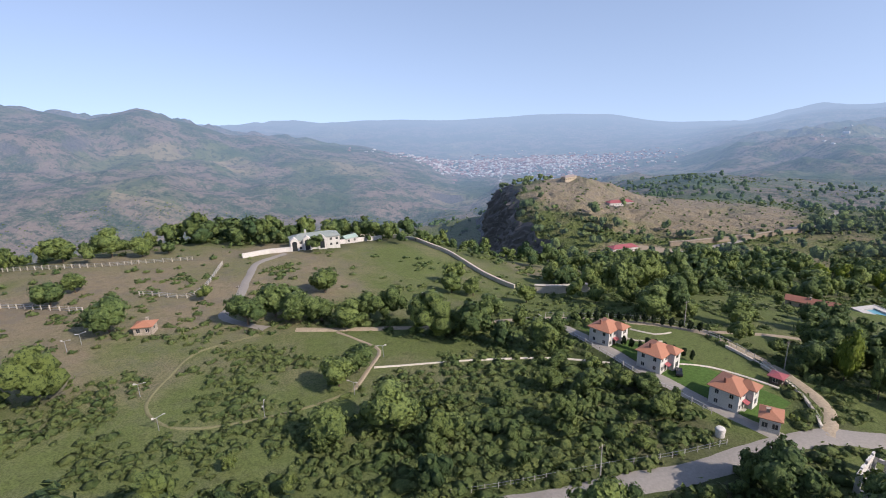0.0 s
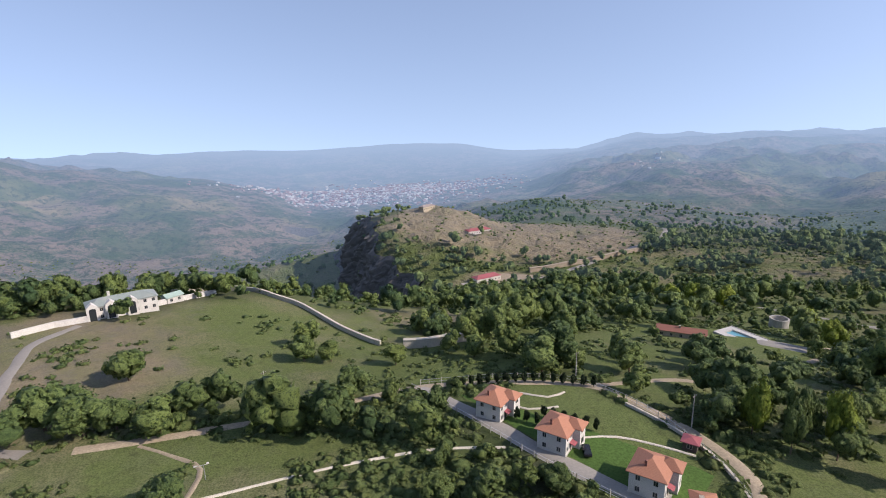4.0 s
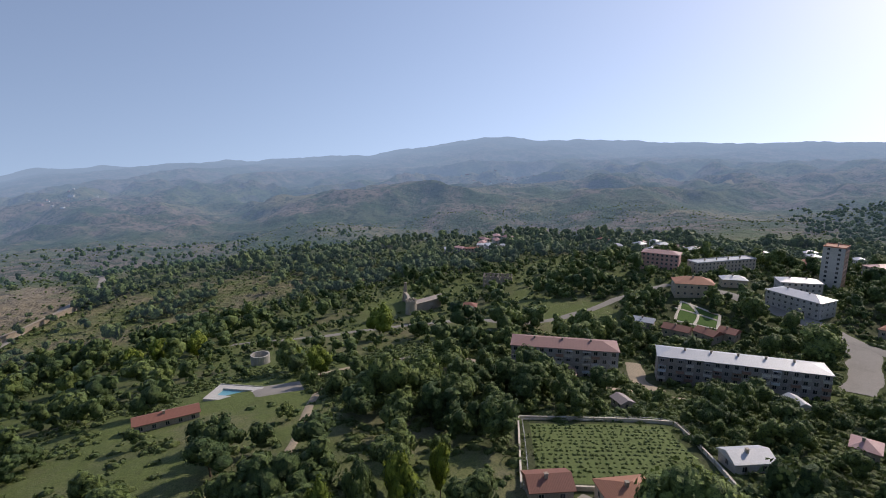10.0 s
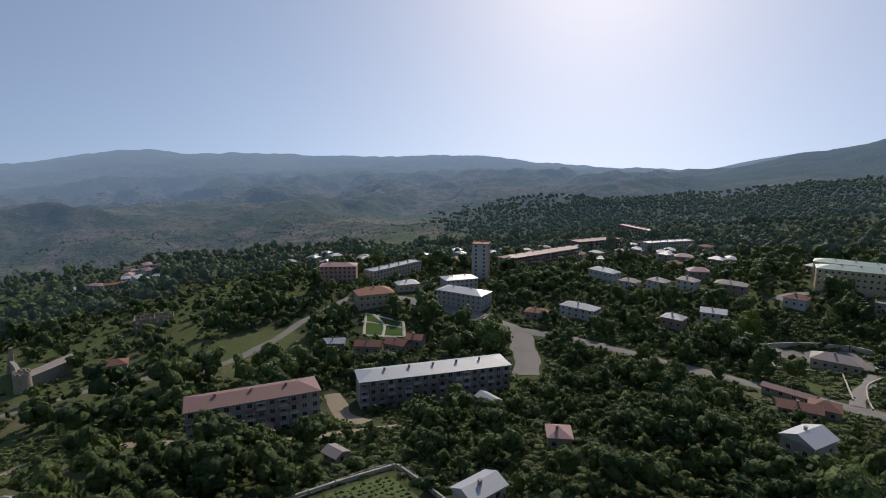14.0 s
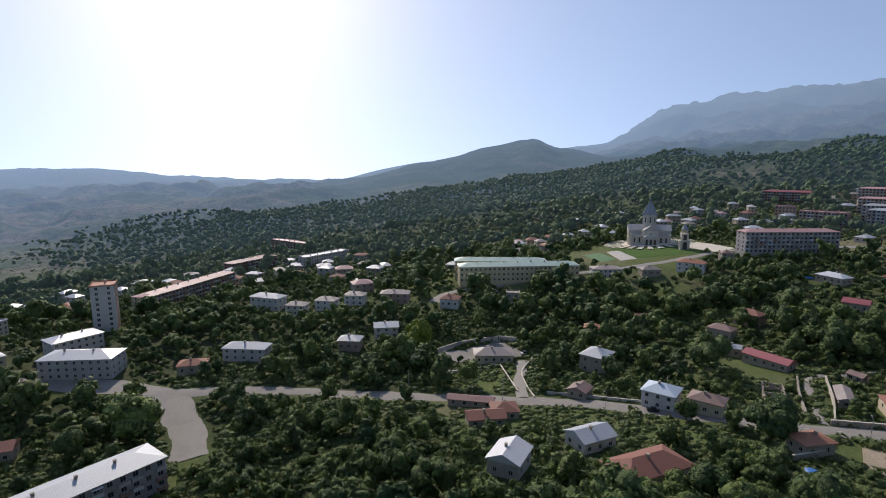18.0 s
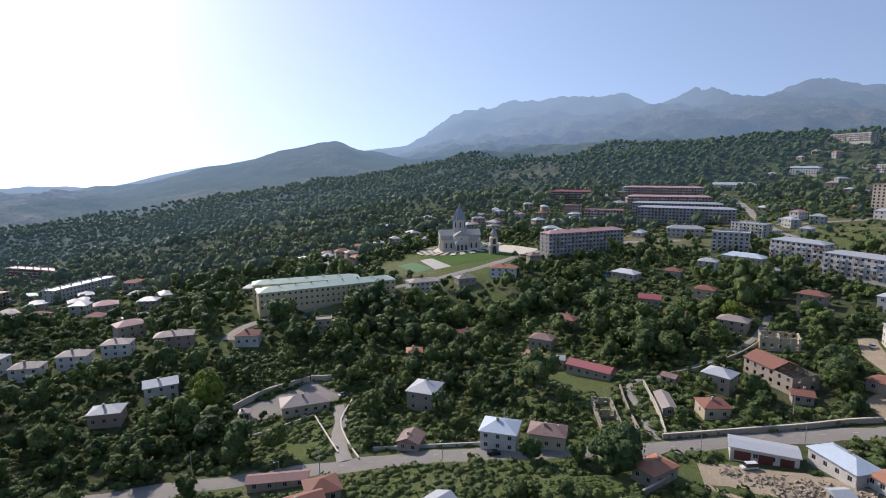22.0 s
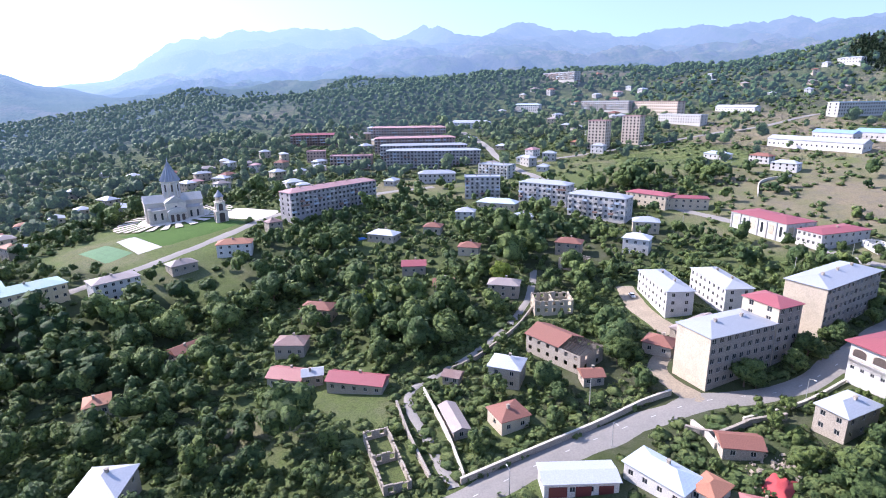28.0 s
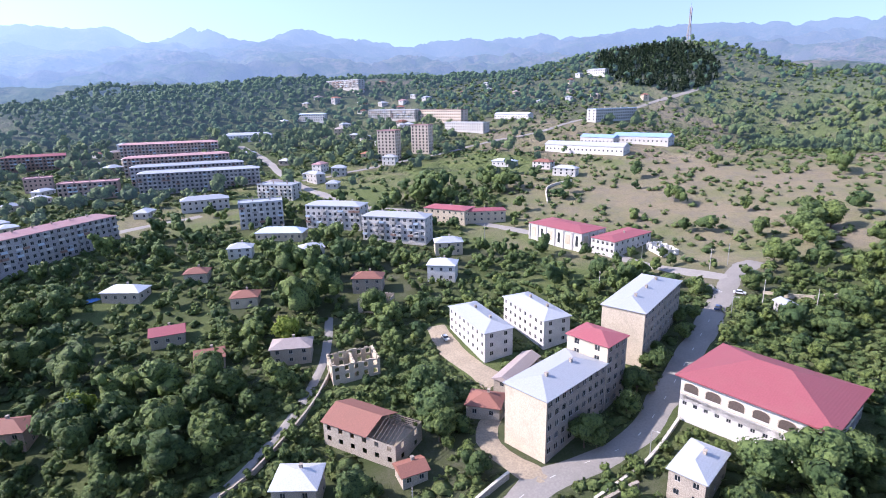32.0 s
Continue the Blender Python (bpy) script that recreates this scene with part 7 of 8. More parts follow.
# ---- small houses of the farther quarters ----
rs = np.random.RandomState(12)
ROOFS = (("silver", "pale metal"), ("whiteroof", "white sheet"), ("rust", "rust-red"), ("greybrown", "grey-brown"), ("pinkroof", "faded pink"), ("orange", "orange"))
QUARTERS = [(560, -90, 110, 130, 30), (470, -230, 90, 90, 22), (330, -400, 80, 70, 14), (230, -540, 110, 90, 26), (80, -680, 90, 80, 16), (-140, -640, 90, 90, 14), (-220, -800, 120, 90, 16), (-60, -500, 60, 50, 8), (640, 60, 70, 60, 8)]
for qx, qy, sx, sy, n in QUARTERS:
    made = 0
    for _ in range(n * 6):
        px, py = qx + rs.normal() * sx * 0.6, qy + rs.normal() * sy * 0.6
        if made >= n or math.hypot(px - 225, py + 385) < 85 or any(abs(px - f[0]) < f[3] + 9 and abs(py - f[1]) < f[4] + 9 for f in FOOTPRINTS):
            continue
        key, word = ROOFS[int(rs.choice(6, p=(0.34, 0.2, 0.18, 0.14, 0.07, 0.07)))]
        st = int(rs.randint(1, 3))
        building("house", f"small {('one', 'two')[st - 1]}-storey house with {word} roof among trees", px, py, float(rs.choice((20, 35, 60, 110, 140)) + rs.normal() * 8), float(rs.uniform(10, 16)), float(rs.uniform(8, 11)), 3.2 * st + 0.4, st, str(rs.choice(("white", "cream", "stone", "grey"))), "hip", key, chimney=False, group="houses of the farther quarters")
        made += 1

# ---- the city on the plain ----
rs = np.random.RandomState(8)
V, F = [], []
def far_box(px, py, w, d, h, rot):
    z = gz(px, py)
    c, s = math.cos(rot), math.sin(rot)
    o = len(V)
    for zz in (z - 2, z + h):
        for a, e in ((-1, -1), (1, -1), (1, 1), (-1, 1)):
            V.append((px + c * a * w - s * e * d, py + s * a * w + c * e * d, zz))
    F.extend([(o + i for i in f) for f in ((4, 5, 6, 7), (0, 1, 5, 4), (1, 2, 6, 5), (2, 3, 7, 6), (3, 0, 4, 7))])
TOWNS = [(6, 2650, 10, 330, 2300), (-2, 2350, 6, 120, 160), (14, 2900, 6, 160, 500), (88, 1750, 4, 120, 90), (75, 2500, 4, 150, 60), (34, 2300, 4, 200, 40)]
for tb, tr_, sb_, sr, n in TOWNS:
    ba, ra = radians(tb) + rs.normal(size=n) * radians(sb_) * 0.55, tr_ + rs.normal(size=n) * sr * 0.6
    tx, ty = CENTRE[0] + ra * np.sin(ba), CENTRE[1] + ra * np.cos(ba)
    for px, py in zip(tx, ty):
        big = rs.rand() < 0.2
        far_box(px, py, rs.uniform(3, 6) * (2 if big else 1), rs.uniform(2.5, 5), rs.uniform(2.5, 4.5) * (1.5 if big else 1), rs.rand() * 3)
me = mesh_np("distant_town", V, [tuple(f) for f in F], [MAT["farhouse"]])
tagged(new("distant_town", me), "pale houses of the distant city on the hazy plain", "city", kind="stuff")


# ---- trees ----
def uv_core(rx, rz, cz, seed, n=7, k=5, cx=0.0, cy=0.0, low=0.72, high=0.97):
    """A lumpy closed body."""
    r = np.random.RandomState(seed)
    q = low + (high - low) * r.rand(k + 1, n)
    q[0], q[-1] = q[0].mean(), q[-1].mean()
    th, ph = np.meshgrid(np.pi * np.arange(k + 1) / k, 2 * np.pi * np.arange(n) / n, indexing="ij")
    ph = ph + 0.5 * r.rand() * th
    v = np.stack([cx + rx * q * np.sin(th) * np.cos(ph), cy + rx * q * np.sin(th) * np.sin(ph), cz + rz * q * np.cos(th)], -1).reshape(-1, 3)
    f = [(j * n + i, (j + 1) * n + i, (j + 1) * n + (i + 1) % n, j * n + (i + 1) % n) for j in range(k) for i in range(n)]
    return v, np.array(f)


def crown(seed, leaves, rx, rz, cz, leaf, lobes=7, core=(7, 5), cone=False):
    """Several overlapping lumpy lobes of foliage with sprays of leaves standing out of them. Verts, quads."""
    r = np.random.RandomState(seed)
    bodies = []
    if cone:
        t = np.sqrt(r.rand(leaves))
        h = cz - rz + 2 * rz * (1 - t)
        rad = rx * t * (0.75 + 0.3 * r.rand(leaves))
        a = r.rand(leaves) * 2 * math.pi
        pos = np.c_[rad * np.cos(a), rad * np.sin(a), h]
        nrm = np.c_[np.cos(a), np.sin(a), 0.6 + 0 * a]
    else:
        lc = r.normal(size=(lobes, 3))
        lc = lc / np.linalg.norm(lc, axis=1)[:, None] * (0.48 + 0.34 * r.rand(lobes))[:, None] * (1, 1, 0.95)
        lc = np.r_[[(0, 0, 0)], lc]
        lr = np.r_[0.6 if lobes else 0.9, 0.28 + 0.26 * r.rand(lobes)]
        k = r.randint(1 if lobes else 0, lobes + 1, leaves)
        d = r.normal(size=(leaves, 3))
        d[:, 2] = d[:, 2] * 0.9 + 0.25
        d /= np.linalg.norm(d, axis=1)[:, None]
        p = lc[k] + d * lr[k][:, None] * (0.88 + 0.4 * r.rand(leaves))[:, None]
        pos = p * (rx, rx, rz) + (0, 0, cz)
        nrm = d * 0.8 + p * 0.5
        if core:
            bodies = [uv_core(rx * q, rz * q, cz + c[2] * rz, seed * 17 + i, *core, c[0] * rx, c[1] * rx, 0.66, 1.14) for i, (c, q) in enumerate(zip(lc, lr))]
    nrm = nrm + r.normal(size=nrm.shape) * 0.35
    nrm /= np.linalg.norm(nrm, axis=1)[:, None]
    t1 = np.cross(nrm, r.normal(size=nrm.shape))
    t1 /= np.linalg.norm(t1, axis=1)[:, None]
    t2 = np.cross(nrm, t1)
    s = (leaf * (0.6 + 0.8 * r.rand(leaves)))[:, None]
    q = np.stack([pos - t1 * s - t2 * s * 0.6, pos + t1 * s * 0.7 - t2 * s * 0.9 - nrm * s * 0.3, pos + t1 * s * 1.1 + t2 * s * 0.7, pos - t1 * s * 0.5 + t2 * s - nrm * s * 0.25], 1)
    v, f = q.reshape(-1, 3), np.arange(4 * leaves).reshape(-1, 4)
    for cv, cf in bodies:
        v, f = np.concatenate([v, cv]), np.concatenate([f, cf + len(v)])
    return v, f


def trunk_bm(height, r0, seed, limbs=4):
    """A tapered, slightly bent trunk with a few limbs."""
    rng = random.Random(seed)
    bm = bmesh.new()
    def limb(p, d, length, r, seg=6, rings=4):
        prev = None
        for k in range(rings):
            t = k / (rings - 1)
            c = p + d * length * t + Vector((0.12 * math.sin(3 * t + seed), 0.1 * math.sin(2 * t), 0)) * length * 0.3
            rr = r * (1 - 0.7 * t)
            x = d.orthogonal().normalized()
            y = d.cross(x)
            ring = [bm.verts.new(c + (x * math.cos(2 * math.pi * i / seg) + y * math.sin(2 * math.pi * i / seg)) * rr) for i in range(seg)]
            if prev:
                for i in range(seg):
                    bm.faces.new((prev[i], prev[(i + 1) % seg], ring[(i + 1) % seg], ring[i]))
            prev = ring
    limb(Vector((0, 0, -0.5)), Vector((0, 0, 1)), height, r0)
    for i in range(limbs):
        a = 2 * math.pi * i / limbs + rng.random()
        limb(Vector((0, 0, height * rng.uniform(0.4, 0.65))), Vector((math.cos(a), math.sin(a), 0.9)).normalized(), height * 0.55, r0 * 0.5, 5, 3)
    return bm


PATH_XY = np.array([p[1][:2] for p in PATH])


def blocked(x, y, margin=0.0):
    bad = np.zeros(x.shape, bool)
    for line, half in KEEP_CLEAR:
        for i in range(0, len(line), 2):
            bad |= (x - line[i, 0]) ** 2 + (y - line[i, 1]) ** 2 < (half + margin) ** 2
    for fx, fy, rot, hw, hd in FOOTPRINTS:
        c, s = math.cos(radians(rot)), math.sin(radians(rot))
        dx, dy = x - fx, y - fy
        bad |= (np.abs(c * dx + s * dy) < hw + margin + 0.8) & (np.abs(-s * dx + c * dy) < hd + margin + 0.8)
    for p in POLYS:
        inside = np.ones(x.shape, bool)
        area = 0.5 * sum(p[i, 0] * p[(i + 1) % 4, 1] - p[(i + 1) % 4, 0] * p[i, 1] for i in range(4))
        sg = 1 if area > 0 else -1
        for i in range(4):
            a, c = p[i], p[(i + 1) % 4]
            inside &= sg * ((c[0] - a[0]) * (y - a[1]) - (c[1] - a[1]) * (x - a[0])) > -1.0 - margin * 2
        bad |= inside
    return bad


def scatter(cell, r0, r1, seed):
    """A jittered grid over a ring round the walk, with its ground cover."""
    rs = np.random.RandomState(seed)
    g = np.arange(-1650, 1650, cell)
    X, Y = np.meshgrid(g + CENTRE[0], g + CENTRE[1])
    x, y = X.ravel() + rs.uniform(-0.48, 0.48, X.size) * cell, Y.ravel() + rs.uniform(-0.48, 0.48, X.size) * cell
    d = np.full(x.shape, 1e9)
    for px, py in PATH_XY[::3]:
        d = np.minimum(d, np.hypot(x - px, y - py))
    west = np.degrees(np.arctan2(x - CENTRE[0], y - CENTRE[1])) % 360
    k = (d >= r0) & (d < r1) & ~((west > 262) & (west < 308) & (d > 130) & (rs.rand(len(x)) < 0.65))
    return x[k], y[k], d[k], rs


def joined(name, label, category, templates, x, y, scale, rs, material, squash=None, tones=None):
    """Many plants of a few shapes as one mesh of kind stuff."""
    z = ground_z(x, y)
    rot, which = rs.rand(len(x)) * 2 * math.pi, rs.randint(0, len(templates), len(x))
    tone = rs.rand(len(x)) if tones is None else tones
    V, F, T, off = [], [], [], 0
    for k, (tv, tf) in enumerate(templates):
        i = np.where(which == k)[0]
        if not len(i):
            continue
        c, s = np.cos(rot[i]), np.sin(rot[i])
        sx = scale[i][:, None]
        sz = sx * (0.85 + 0.35 * rs.rand(len(i)))[:, None]
        vx = (tv[None, :, 0] * c[:, None] - tv[None, :, 1] * s[:, None]) * sx + x[i][:, None]
        vy = (tv[None, :, 0] * s[:, None] + tv[None, :, 1] * c[:, None]) * sx + y[i][:, None]
        vz = tv[None, :, 2] * sz + z[i][:, None]
        V.append(np.stack([vx, vy, vz], -1).reshape(-1, 3))
        F.append((tf[None] + (np.arange(len(i)) * len(tv))[:, None, None]).reshape(-1, 4) + off)
        T.append(np.repeat(tone[i], len(tv)))
        off += len(i) * len(tv)
    me = mesh_np(name, np.concatenate(V), np.concatenate(F), [MAT[material]], smooth=True)
    float_attribute(me, "tone", np.concatenate(T))
    return tagged(new(name, me), label, category, kind="stuff")


near_shapes = [crown(100 + i, 180, 3.0, 2.9, 3.6, 0.3, 7, (6, 4)) for i in range(6)]
mid_shapes = [crown(200 + i, 40, 3.1, 2.8, 3.4, 0.42, 4, (5, 3)) for i in range(6)]
far_shapes = [crown(300 + i, 16, 3.3, 2.9, 3.1, 0.7, 1, (5, 3)) for i in range(5)]
wood_shapes = [crown(400 + i, 6, 6.0, 4.8, 4.5, 1.6, 1, (5, 3)) for i in range(5)]
bush_shapes = [crown(500 + i, 14, 2.0, 0.75, 0.25, 0.34, 0, (6, 2)) for i in range(5)]
tall_shapes = [crown(530 + i, 18, 2.3, 2.0, 1.6, 0.46, 1, (5, 3)) for i in range(5)]
low_shapes = [crown(550 + i, 5, 2.0, 1.1, 0.6, 0.5, 0, (5, 2)) for i in range(4)]


def house_gap(x, y):
    """How far the nearest building's footprint is, roughly."""
    d = np.full(x.shape, 1e9)
    for fx, fy, rot, hw, hd in FOOTPRINTS:
        c, s = math.cos(radians(rot)), math.sin(radians(rot))
        ex = np.maximum(np.abs(c * (x - fx) + s * (y - fy)) - hw, 0)
        ey = np.maximum(np.abs(-s * (x - fx) + c * (y - fy)) - hd, 0)
        d = np.minimum(d, np.hypot(ex, ey))
    return d


def tree_sizes(x, y, rs):
    base = (0.75 + 1.3 * rs.rand(len(x)) ** 1.5) * np.clip(1.05 + 0.4 * wave_noise(x, y, 45, 71, 2), 0.7, 1.45)
    ravine = np.exp(-(((x - 200) / 80) ** 2 + ((y + 205) / 60) ** 2))
    return base * np.clip(0.42 + house_gap(x, y) / 24, 0.42, 1.0) * (1 + 0.35 * ravine)


# trees close to the walk: single things
x, y, d, rs = scatter(7.6, 0, 175, 1)
t, s_, dr = cover(x, y)
keep = (rs.rand(len(x)) < t) & ~blocked(x, y, 2.8)
x, y, d = x[keep], y[keep], d[keep]
size = tree_sizes(x, y, rs)
order = np.argsort(d)
single, rest = order[:165], order[165:]
protos = []
for i in range(6):
    v, f = crown(700 + i, 950, 3.0, 2.9, 3.9, 0.2, 14, (7, 5))
    me = mesh_np("crown", v, f, [MAT["leaf"]], smooth=True)
    float_attribute(me, "tone", np.full(len(v), 0.15 + 0.14 * i))
    tm = bpy.data.meshes.new("trunk")
    bm = trunk_bm(3.8, 0.2, i)
    bm.to_mesh(tm)
    bm.free()
    tm.materials.append(MAT["bark"])
    protos.append((me, tm))
SAYS = ("broadleaf tree with a full dark green crown", "rounded broadleaf tree with mid-green leaves", "spreading broadleaf tree with lighter green crown", "leafy garden tree with an uneven crown", "tree with a loose yellow-green crown", "bushy young tree with bright green leaves")
for k in single:
    me, tm = protos[int(rs.randint(6))]
    i = [p[0] for p in protos].index(me)
    e = new("tree")
    e.empty_display_size = 0.5
    e.matrix_basis = pose(x[k], y[k], gz(x[k], y[k]), 0, 0, rs.rand() * 360) @ Matrix.Diagonal((size[k], size[k], size[k] * rs.uniform(0.85, 1.2), 1))
    tagged(e, SAYS[i], "tree", "trees below the flight")
    part("crown", me, None, e)
    part("trunk", tm, None, e)
joined("trees", "many mixed broadleaf trees filling gardens and slopes", "trees", near_shapes, x[rest], y[rest], size[rest], rs, "leaf")
x, y, d, rs = scatter(8.2, 175, 400, 2)
t, s_, dr = cover(x, y)
keep = (rs.rand(len(x)) < t * 0.95) & ~blocked(x, y, 2.4)
x, y = x[keep], y[keep]
joined("trees", "dense green trees over the town's slopes and ravine", "trees", mid_shapes, x, y, tree_sizes(x, y, rs) * 1.05, rs, "leaf")
x, y, d, rs = scatter(10.2, 400, 720, 3)
t, s_, dr = cover(x, y)
keep = (rs.rand(len(x)) < t * 0.9) & ~blocked(x, y, 1.0)
x, y = x[keep], y[keep]
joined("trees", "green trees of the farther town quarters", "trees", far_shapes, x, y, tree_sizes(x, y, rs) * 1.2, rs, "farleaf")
# woods of the southern hills
x, y, d, rs = scatter(12.5, 720, 1650, 4)
keep = (rs.rand(len(x)) < wood_density(x, y)) & (np.hypot(x - CENTRE[0], y - CENTRE[1]) < 1560)
x, y = x[keep], y[keep]
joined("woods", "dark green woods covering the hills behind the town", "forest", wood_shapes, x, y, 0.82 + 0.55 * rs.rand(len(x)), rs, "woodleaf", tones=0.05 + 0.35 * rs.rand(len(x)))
# shrubs
x, y, d, rs = scatter(2.9, 0, 210, 5)
t, s_, dr = cover(x, y)
clump = np.where((t < 0.3) & (s_ < 1.4), np.clip(0.7 + 1.7 * wave_noise(x, y, 15, 19, 2), 0, 1.4), 0.75)
keep = (rs.rand(len(x)) < s_ * clump) & ~blocked(x, y, 0.2)
x, y = x[keep], y[keep]
joined("shrubs", "low green and olive shrubs over the rough ground", "shrubs", bush_shapes, x, y, np.where(t[keep] < 0.3, 0.5 + 0.75 * rs.rand(len(x)), 0.8 + 1.0 * rs.rand(len(x)) ** 1.3), rs, "shrub")
x, y, d, rs = scatter(6.4, 210, 620, 6)
t, s_, dr = cover(x, y)
keep = (rs.rand(len(x)) < s_ * 0.6) & ~blocked(x, y, 0.5)
x, y = x[keep], y[keep]
joined("shrubs", "scattered olive-green shrubs on the slopes", "shrubs", low_shapes, x, y, np.where((t[keep] < 0.35) & (y > 0), 0.45 + 0.75 * rs.rand(len(x)), 0.7 + 1.0 * rs.rand(len(x))), rs, "shrub")
x, y, d, rs = scatter(5.6, 0, 420, 7)
t, s_, dr = cover(x, y)
keep = (rs.rand(len(x)) < (s_ * 0.75 - 0.1) * np.clip((t - 0.2) * 2.5, 0, 1)) & ~blocked(x, y, 0.8) & (house_gap(x, y) > 1.5)
x, y = x[keep], y[keep]
joined("undergrowth", "dense tangled undergrowth and young trees between the houses", "bushes", tall_shapes, x, y, 0.55 + 0.75 * rs.rand(len(x)), rs, "leaf")
x, y, d, rs = scatter(9.0, 620, 1320, 8)
bb = np.degrees(np.arctan2(x - CENTRE[0], y - CENTRE[1])) % 360
keep = (bb > 205) & (bb < 268) & (rs.rand(len(x)) < 0.55 + 0.5 * wave_noise(x, y, 60, 81, 2))
x, y = x[keep], y[keep]
joined("shrubs", "dark scrub spread over the western hillside", "shrubs", low_shapes, x, y, 0.8 + 1.4 * rs.rand(len(x)), rs, "shrub", tones=0.4 * rs.rand(len(x)))
x, y, d, rs = scatter(11.0, 560, 1330, 10)
bb = np.degrees(np.arctan2(x - CENTRE[0], y - CENTRE[1]))
hill = np.hypot((x - 250) / 190, (y - 680) / 160) < 1
keep = (bb > -60) & (bb < 112) & ~((x > 40) & (x < 118) & (y > 500) & (y < 830)) & ~blocked(x, y, 1.0) & (rs.rand(len(x)) < np.where(hill, 0.14, 0.42) + 0.5 * wave_noise(x, y, 90, 83, 3))
x, y = x[keep], y[keep]
joined("shrubs", "dark scrub dotted over the bare hill and valley slopes", "shrubs", low_shapes, x, y, 0.5 + 1.1 * rs.rand(len(x)) ** 2, rs, "shrub", tones=0.5 * rs.rand(len(x)))
rs = np.random.RandomState(9)
a, q = rs.rand(900) * 2 * math.pi, np.sqrt(rs.rand(900))
x, y = -575 + 66 * q * np.cos(a), -612 + 92 * q * np.sin(a)
joined("pines", "dark pine wood on the slope below the mast", "pine wood", [crown(600 + i, 40, 2.6, 4.5, 5.0, 0.9, core=None, cone=True) for i in range(3)], x, y, 0.7 + 0.55 * rs.rand(900), rs, "pine")
joined("garden_plants", "rows of small vegetable plants in the fenced garden", "plants", low_shapes, CROPS[0], CROPS[1], 0.22 + 0.16 * rs.rand(len(CROPS[0])), rs, "shrub")


def placed_tree(px, py, sc, i, tall=1.0, leaf=None, label=None):
    e = new("tree")
    e.empty_display_size = 0.5
    e.matrix_basis = pose(px, py, gz(px, py), 0, 0, (px * 37 + py * 11) % 360) @ Matrix.Diagonal((sc, sc, sc * tall, 1))
    tagged(e, label or SAYS[i % 6], "tree", "trees standing out in the meadows and streets")
    me = protos[i % 6][0]
    if leaf:
        key = leaf + str(i % 6)
        if key not in LEAFY:
            LEAFY[key] = me.copy()
            LEAFY[key].materials[0] = MAT[leaf]
        me = LEAFY[key]
    part("crown", me, None, e)
    part("trunk", protos[i % 6][1], None, e)


LEAFY = {}
MEADOW_TREES = [(-109, 161, 2.3), (-144, 184, 1.9), (-146, 201, 1.5), (-184, 250, 2.2), (-164, 257, 2.6), (-148, 255, 1.9), (-67, 169, 2.0), (-60, 177, 2.4), (-50, 172, 2.0), (-43, 173, 1.7), (-32, 168, 1.8),
    (-29, 128, 1.8), (-25, 138, 1.5), (-9, 172, 1.1), (3, 214, 1.6), (11, 166, 1.5), (-13, 110, 2.2), (-27, 104, 1.8), (-108, 281, 1.5), (-138, 261, 1.2), (50, 119, 1.1), (27, 124, 1.1), (12, 212, 1.4), (33, 203, 1.4)]
for i, (px, py, sc) in enumerate(MEADOW_TREES):
    placed_tree(px, py, sc, i, 0.8, None, "large rounded dark green tree standing in rough grass")
for i, (px, py, sc) in enumerate([(16, 177, 1.6), (100, 168, 1.7), (73, 173, 2.0), (60, 199, 1.4), (126, 168, 1.7), (-48, 204, 1.8), (-54, 179, 1.8), (183, 125, 1.8), (245, 113, 1.4), (296, -8, 3.2)]):
    placed_tree(px, py, sc, i + 2, 0.85)
for i, (px, py, sc) in enumerate([(105, 126, 0.95), (108, 118, 0.85), (114, 122, 0.95), (117, 114, 1.05), (124, 118, 0.9), (130, 111, 0.85), (120, 124, 0.8), (127, 121, 0.9)]):
    placed_tree(px, py, sc, i, 2.3, "yellowleaf" if i in (0, 3, 5) else None, "tall slender poplar with light yellow-green leaves")
for i, (px, py, sc) in enumerate([(115, -116, 2.2), (139, -118, 1.2), (125, -119, 1.0), (13, -155, 1.35), (-4, -157, 1.1), (-46, -171, 0.9), (-27, -166, 1.0), (35, -195, 1.9), (25, -253, 1.7), (40, -179, 1.4), (33, -199, 1.4)]):
    placed_tree(px, py, sc, i, 1.0, None, "leafy street tree with a dense green crown")
for i in range(14):
    placed_tree(-98 + 1.0 * i - (8 if i % 2 else 0), -215 - 9.5 * i, 0.75, i, 1.1, None, "small rounded avenue tree beside the road")
for i in range(16):
    a = i / 15
    placed_tree(44 + 38 * a, 170 - 12 * a + 3 * math.sin(a * 3), 0.32, i, 1.7, "pine", "small dark conifer in the compound hedge")
for i in range(12):
    placed_tree(53 + 6 * (i % 2) + 0.9 * i, 146 - 1.9 * i * 0.5, 0.28, i, 1.8, "pine", "small dark conifer planted between the villas")
for i, (px, py, sc) in enumerate([(296, 203, 2.2), (249, 313, 2.0), (236, 318, 1.8), (212, 190, 1.6), (228, 214, 1.7), (262, 300, 1.9), (267, -131, 1.9), (275, -138, 1.5), (120, -240, 1.6), (60, -250, 1.5)]):
    placed_tree(px, py, sc, i, 1.25, "yellowleaf", "bright yellow-green tree standing out among darker ones")
for i, (px, py, sc) in enumerate([(-159, -192, 2.4), (-172, -196, 2.2), (-150, -182, 2.0), (-125, -186, 1.8), (-180, -191, 2.2), (-188, -204, 1.9), (-6, -122, 2.0), (-14, -116, 2.2), (-22, -113, 1.7)]):
    placed_tree(px, py, sc, i + 1, 0.85, None, "large bright green broadleaf tree above the street")
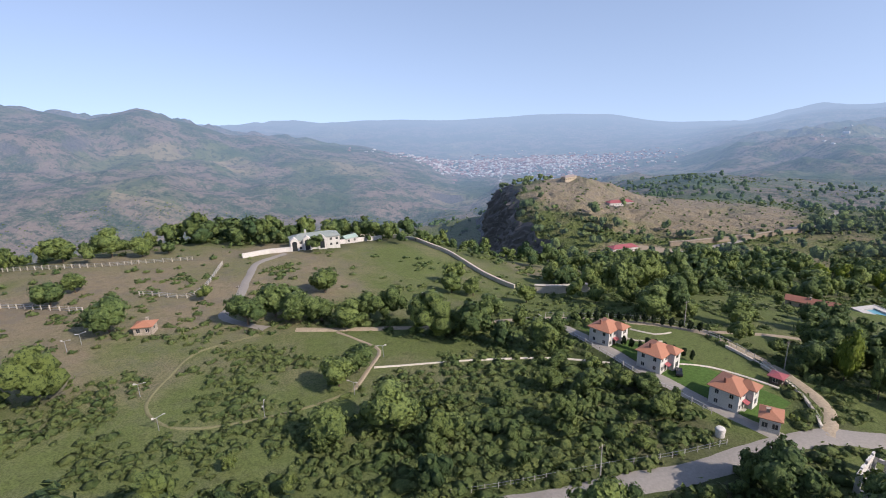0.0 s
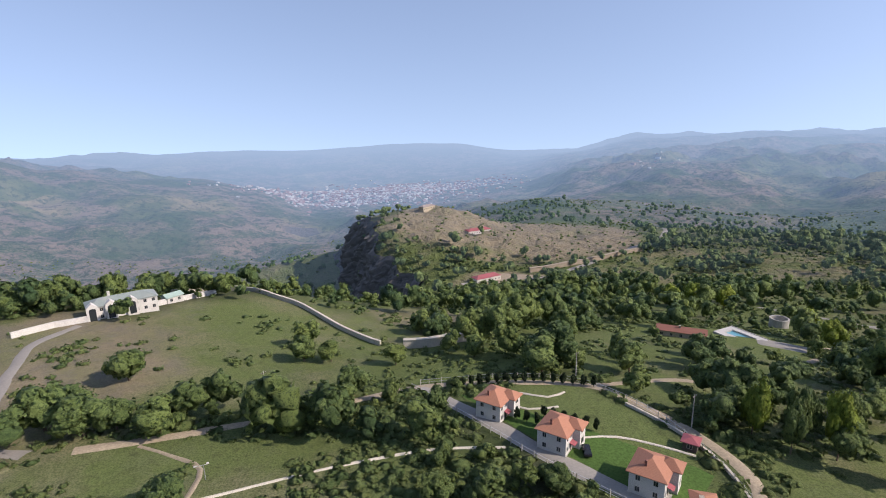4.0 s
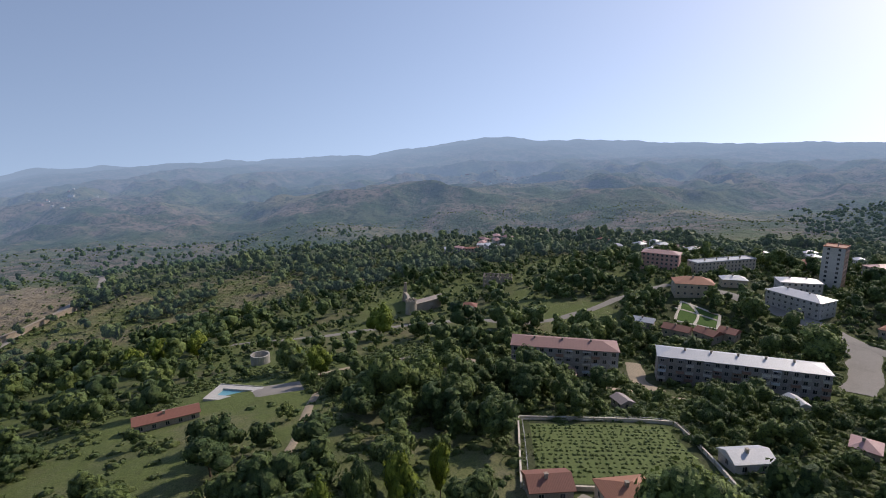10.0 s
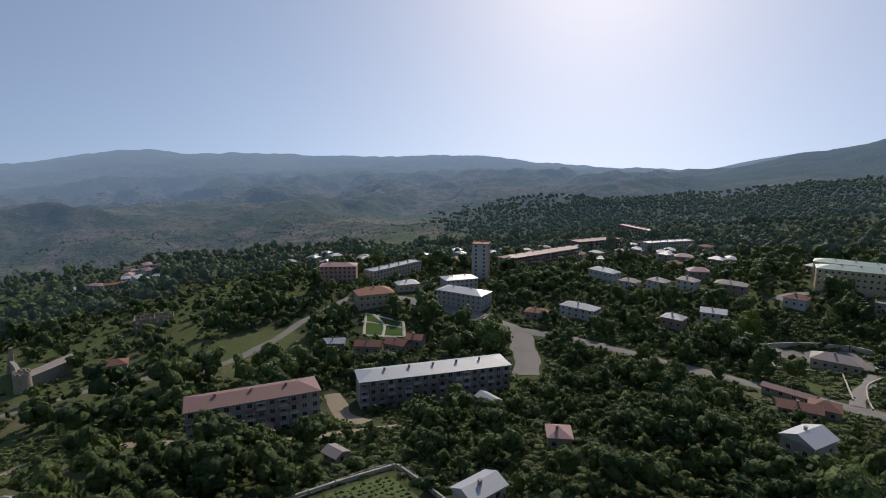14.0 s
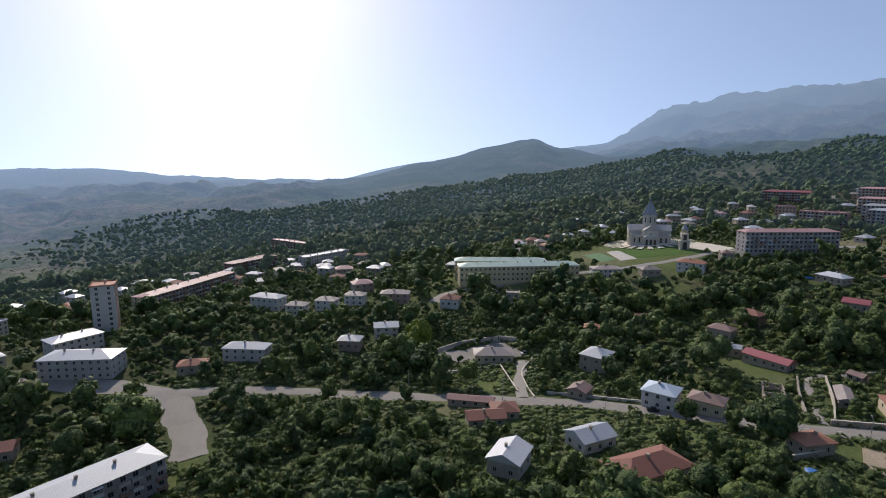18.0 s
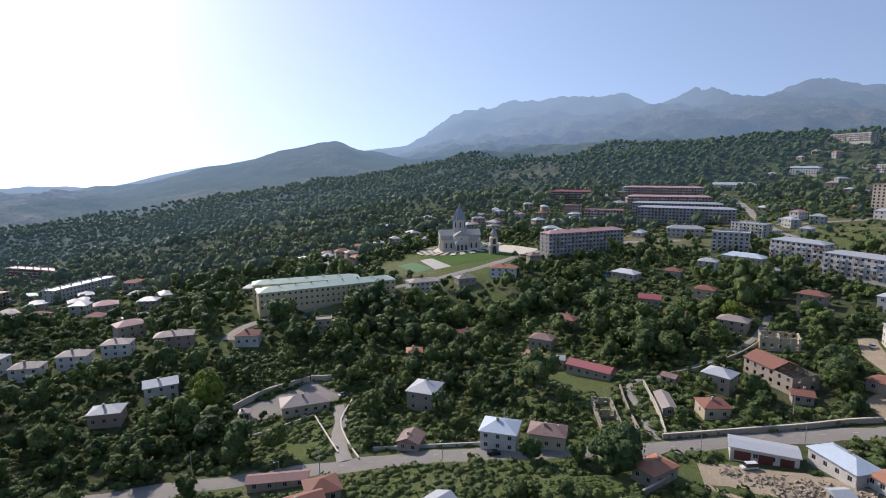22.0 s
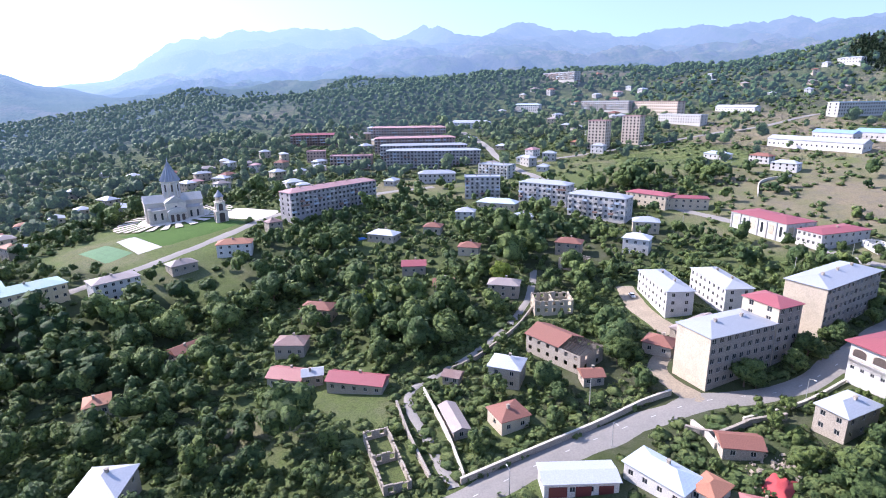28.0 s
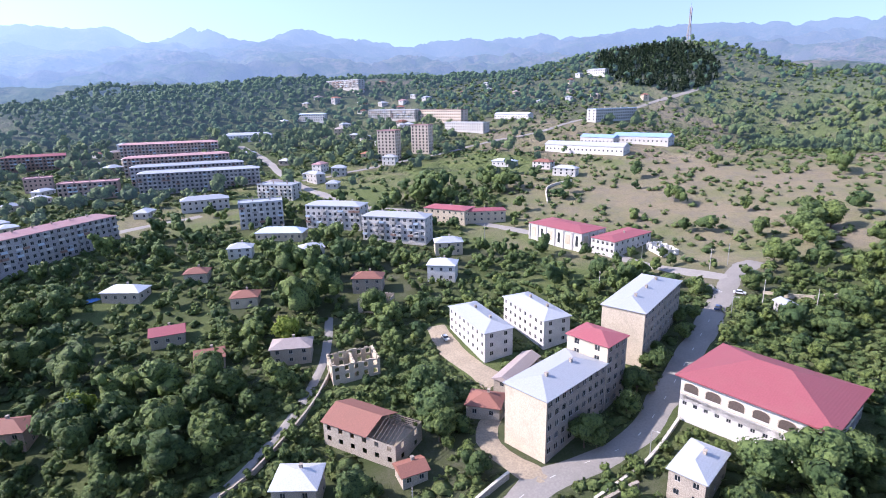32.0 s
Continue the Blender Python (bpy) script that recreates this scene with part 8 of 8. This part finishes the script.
for i, (px, py, sc) in enumerate([(-13, -161, 1.3), (11, -153, 1.0), (-25, -168, 0.7), (-33, -171, 0.7), (-54, -178, 0.8), (-60, -177, 0.8)]):
    placed_tree(px, py, sc, i, 1.0, None, "round street tree before the tan block")
for i, (px, py, sc) in enumerate([(37, -187, 1.9), (42, -276, 1.9), (129, -322, 2.1), (140, -316, 1.8), (100, -243, 2.3), (110, -252, 1.8), (159, -272, 2.3), (148, -280, 2.0), (165, -262, 1.9), (175, -250, 2.2), (182, -262, 2.0), (196, -246, 2.2), (206, -236, 2.1), (214, -248, 2.0), (222, -232, 1.9), (196, -222, 1.8), (178, -224, 1.9)]):
    placed_tree(px, py, sc, i, 0.9, None, "tall dark broadleaf tree rising from the ravine")


# ---- crag below the mast ----
def boulder(label, x, y, rx, rz, seed):
    v, f = uv_core(rx, rz, 0, seed, 12, 8)
    v = v * (1, 0.8, 1)
    ob = new("rock", mesh_np("rock", v, f, [MAT["rockface"]]))
    ob.matrix_basis = pose(x, y, gz(x, y), 0, 0, seed * 47 % 360)
    return tagged(ob, label, "rock")


MAT["rockface"] = plain("limestone_face", (0.16, 0.15, 0.14), 0.95, vary=0.5, relief=0.9)
for i, (dx, dy, rx, rz) in enumerate(((8, 10, 16, 14), (-14, 2, 13, 11), (26, -4, 12, 9), (-30, 14, 10, 7), (14, 24, 11, 7))):
    boulder("weathered limestone crag on the mast hill", -792 + dx, -715 + dy, rx, rz, 20 + i)


def rock_face():
    """The ribbed limestone cliff on the hill's western break."""
    rows, cols = 46, 160
    vs = []
    for j in range(cols):
        yy = 506 + 300 * j / (cols - 1)
        xe = 92 - 0.05 * (yy - 600) - 10 * math.sin(yy / 31.0) - 5 * math.sin(yy / 9.0 + 1)
        top = gz(xe + 16, yy) + 0.5
        for i in range(rows):
            h = i / (rows - 1)
            vs.append((xe + 11 - 24 * h, yy, top - 100 * h))
    v = np.array(vs)
    h = np.tile(np.linspace(0, 1, rows), cols)
    rib = 1 - np.abs(wave_noise(v[:, 1] + 0.25 * v[:, 2], v[:, 2] * 0.25, 19, 211, 4))
    ledge = wave_noise(v[:, 1] * 0.3, v[:, 2] + 0.3 * v[:, 1], 13, 223, 3)
    v[:, 0] -= (7.0 * rib + 2.6 * ledge) * np.clip(h * 9, 0, 1) + 3 * wave_noise(v[:, 1], v[:, 2], 5, 229, 2) * np.clip(h * 9, 0, 1)
    v[:, 2] += 2.0 * wave_noise(v[:, 1], v[:, 2], 9, 227, 2) * np.clip(h * 9, 0, 1)
    f = [(j * rows + i, j * rows + i + 1, (j + 1) * rows + i + 1, (j + 1) * rows + i) for j in range(cols - 1) for i in range(rows - 1)]
    tagged(new("rock_face", mesh_np("rock_face", v, f, [MAT["rockface"]])), "dark ribbed limestone cliff of the bare hill", "cliff", kind="structure")


rock_face()
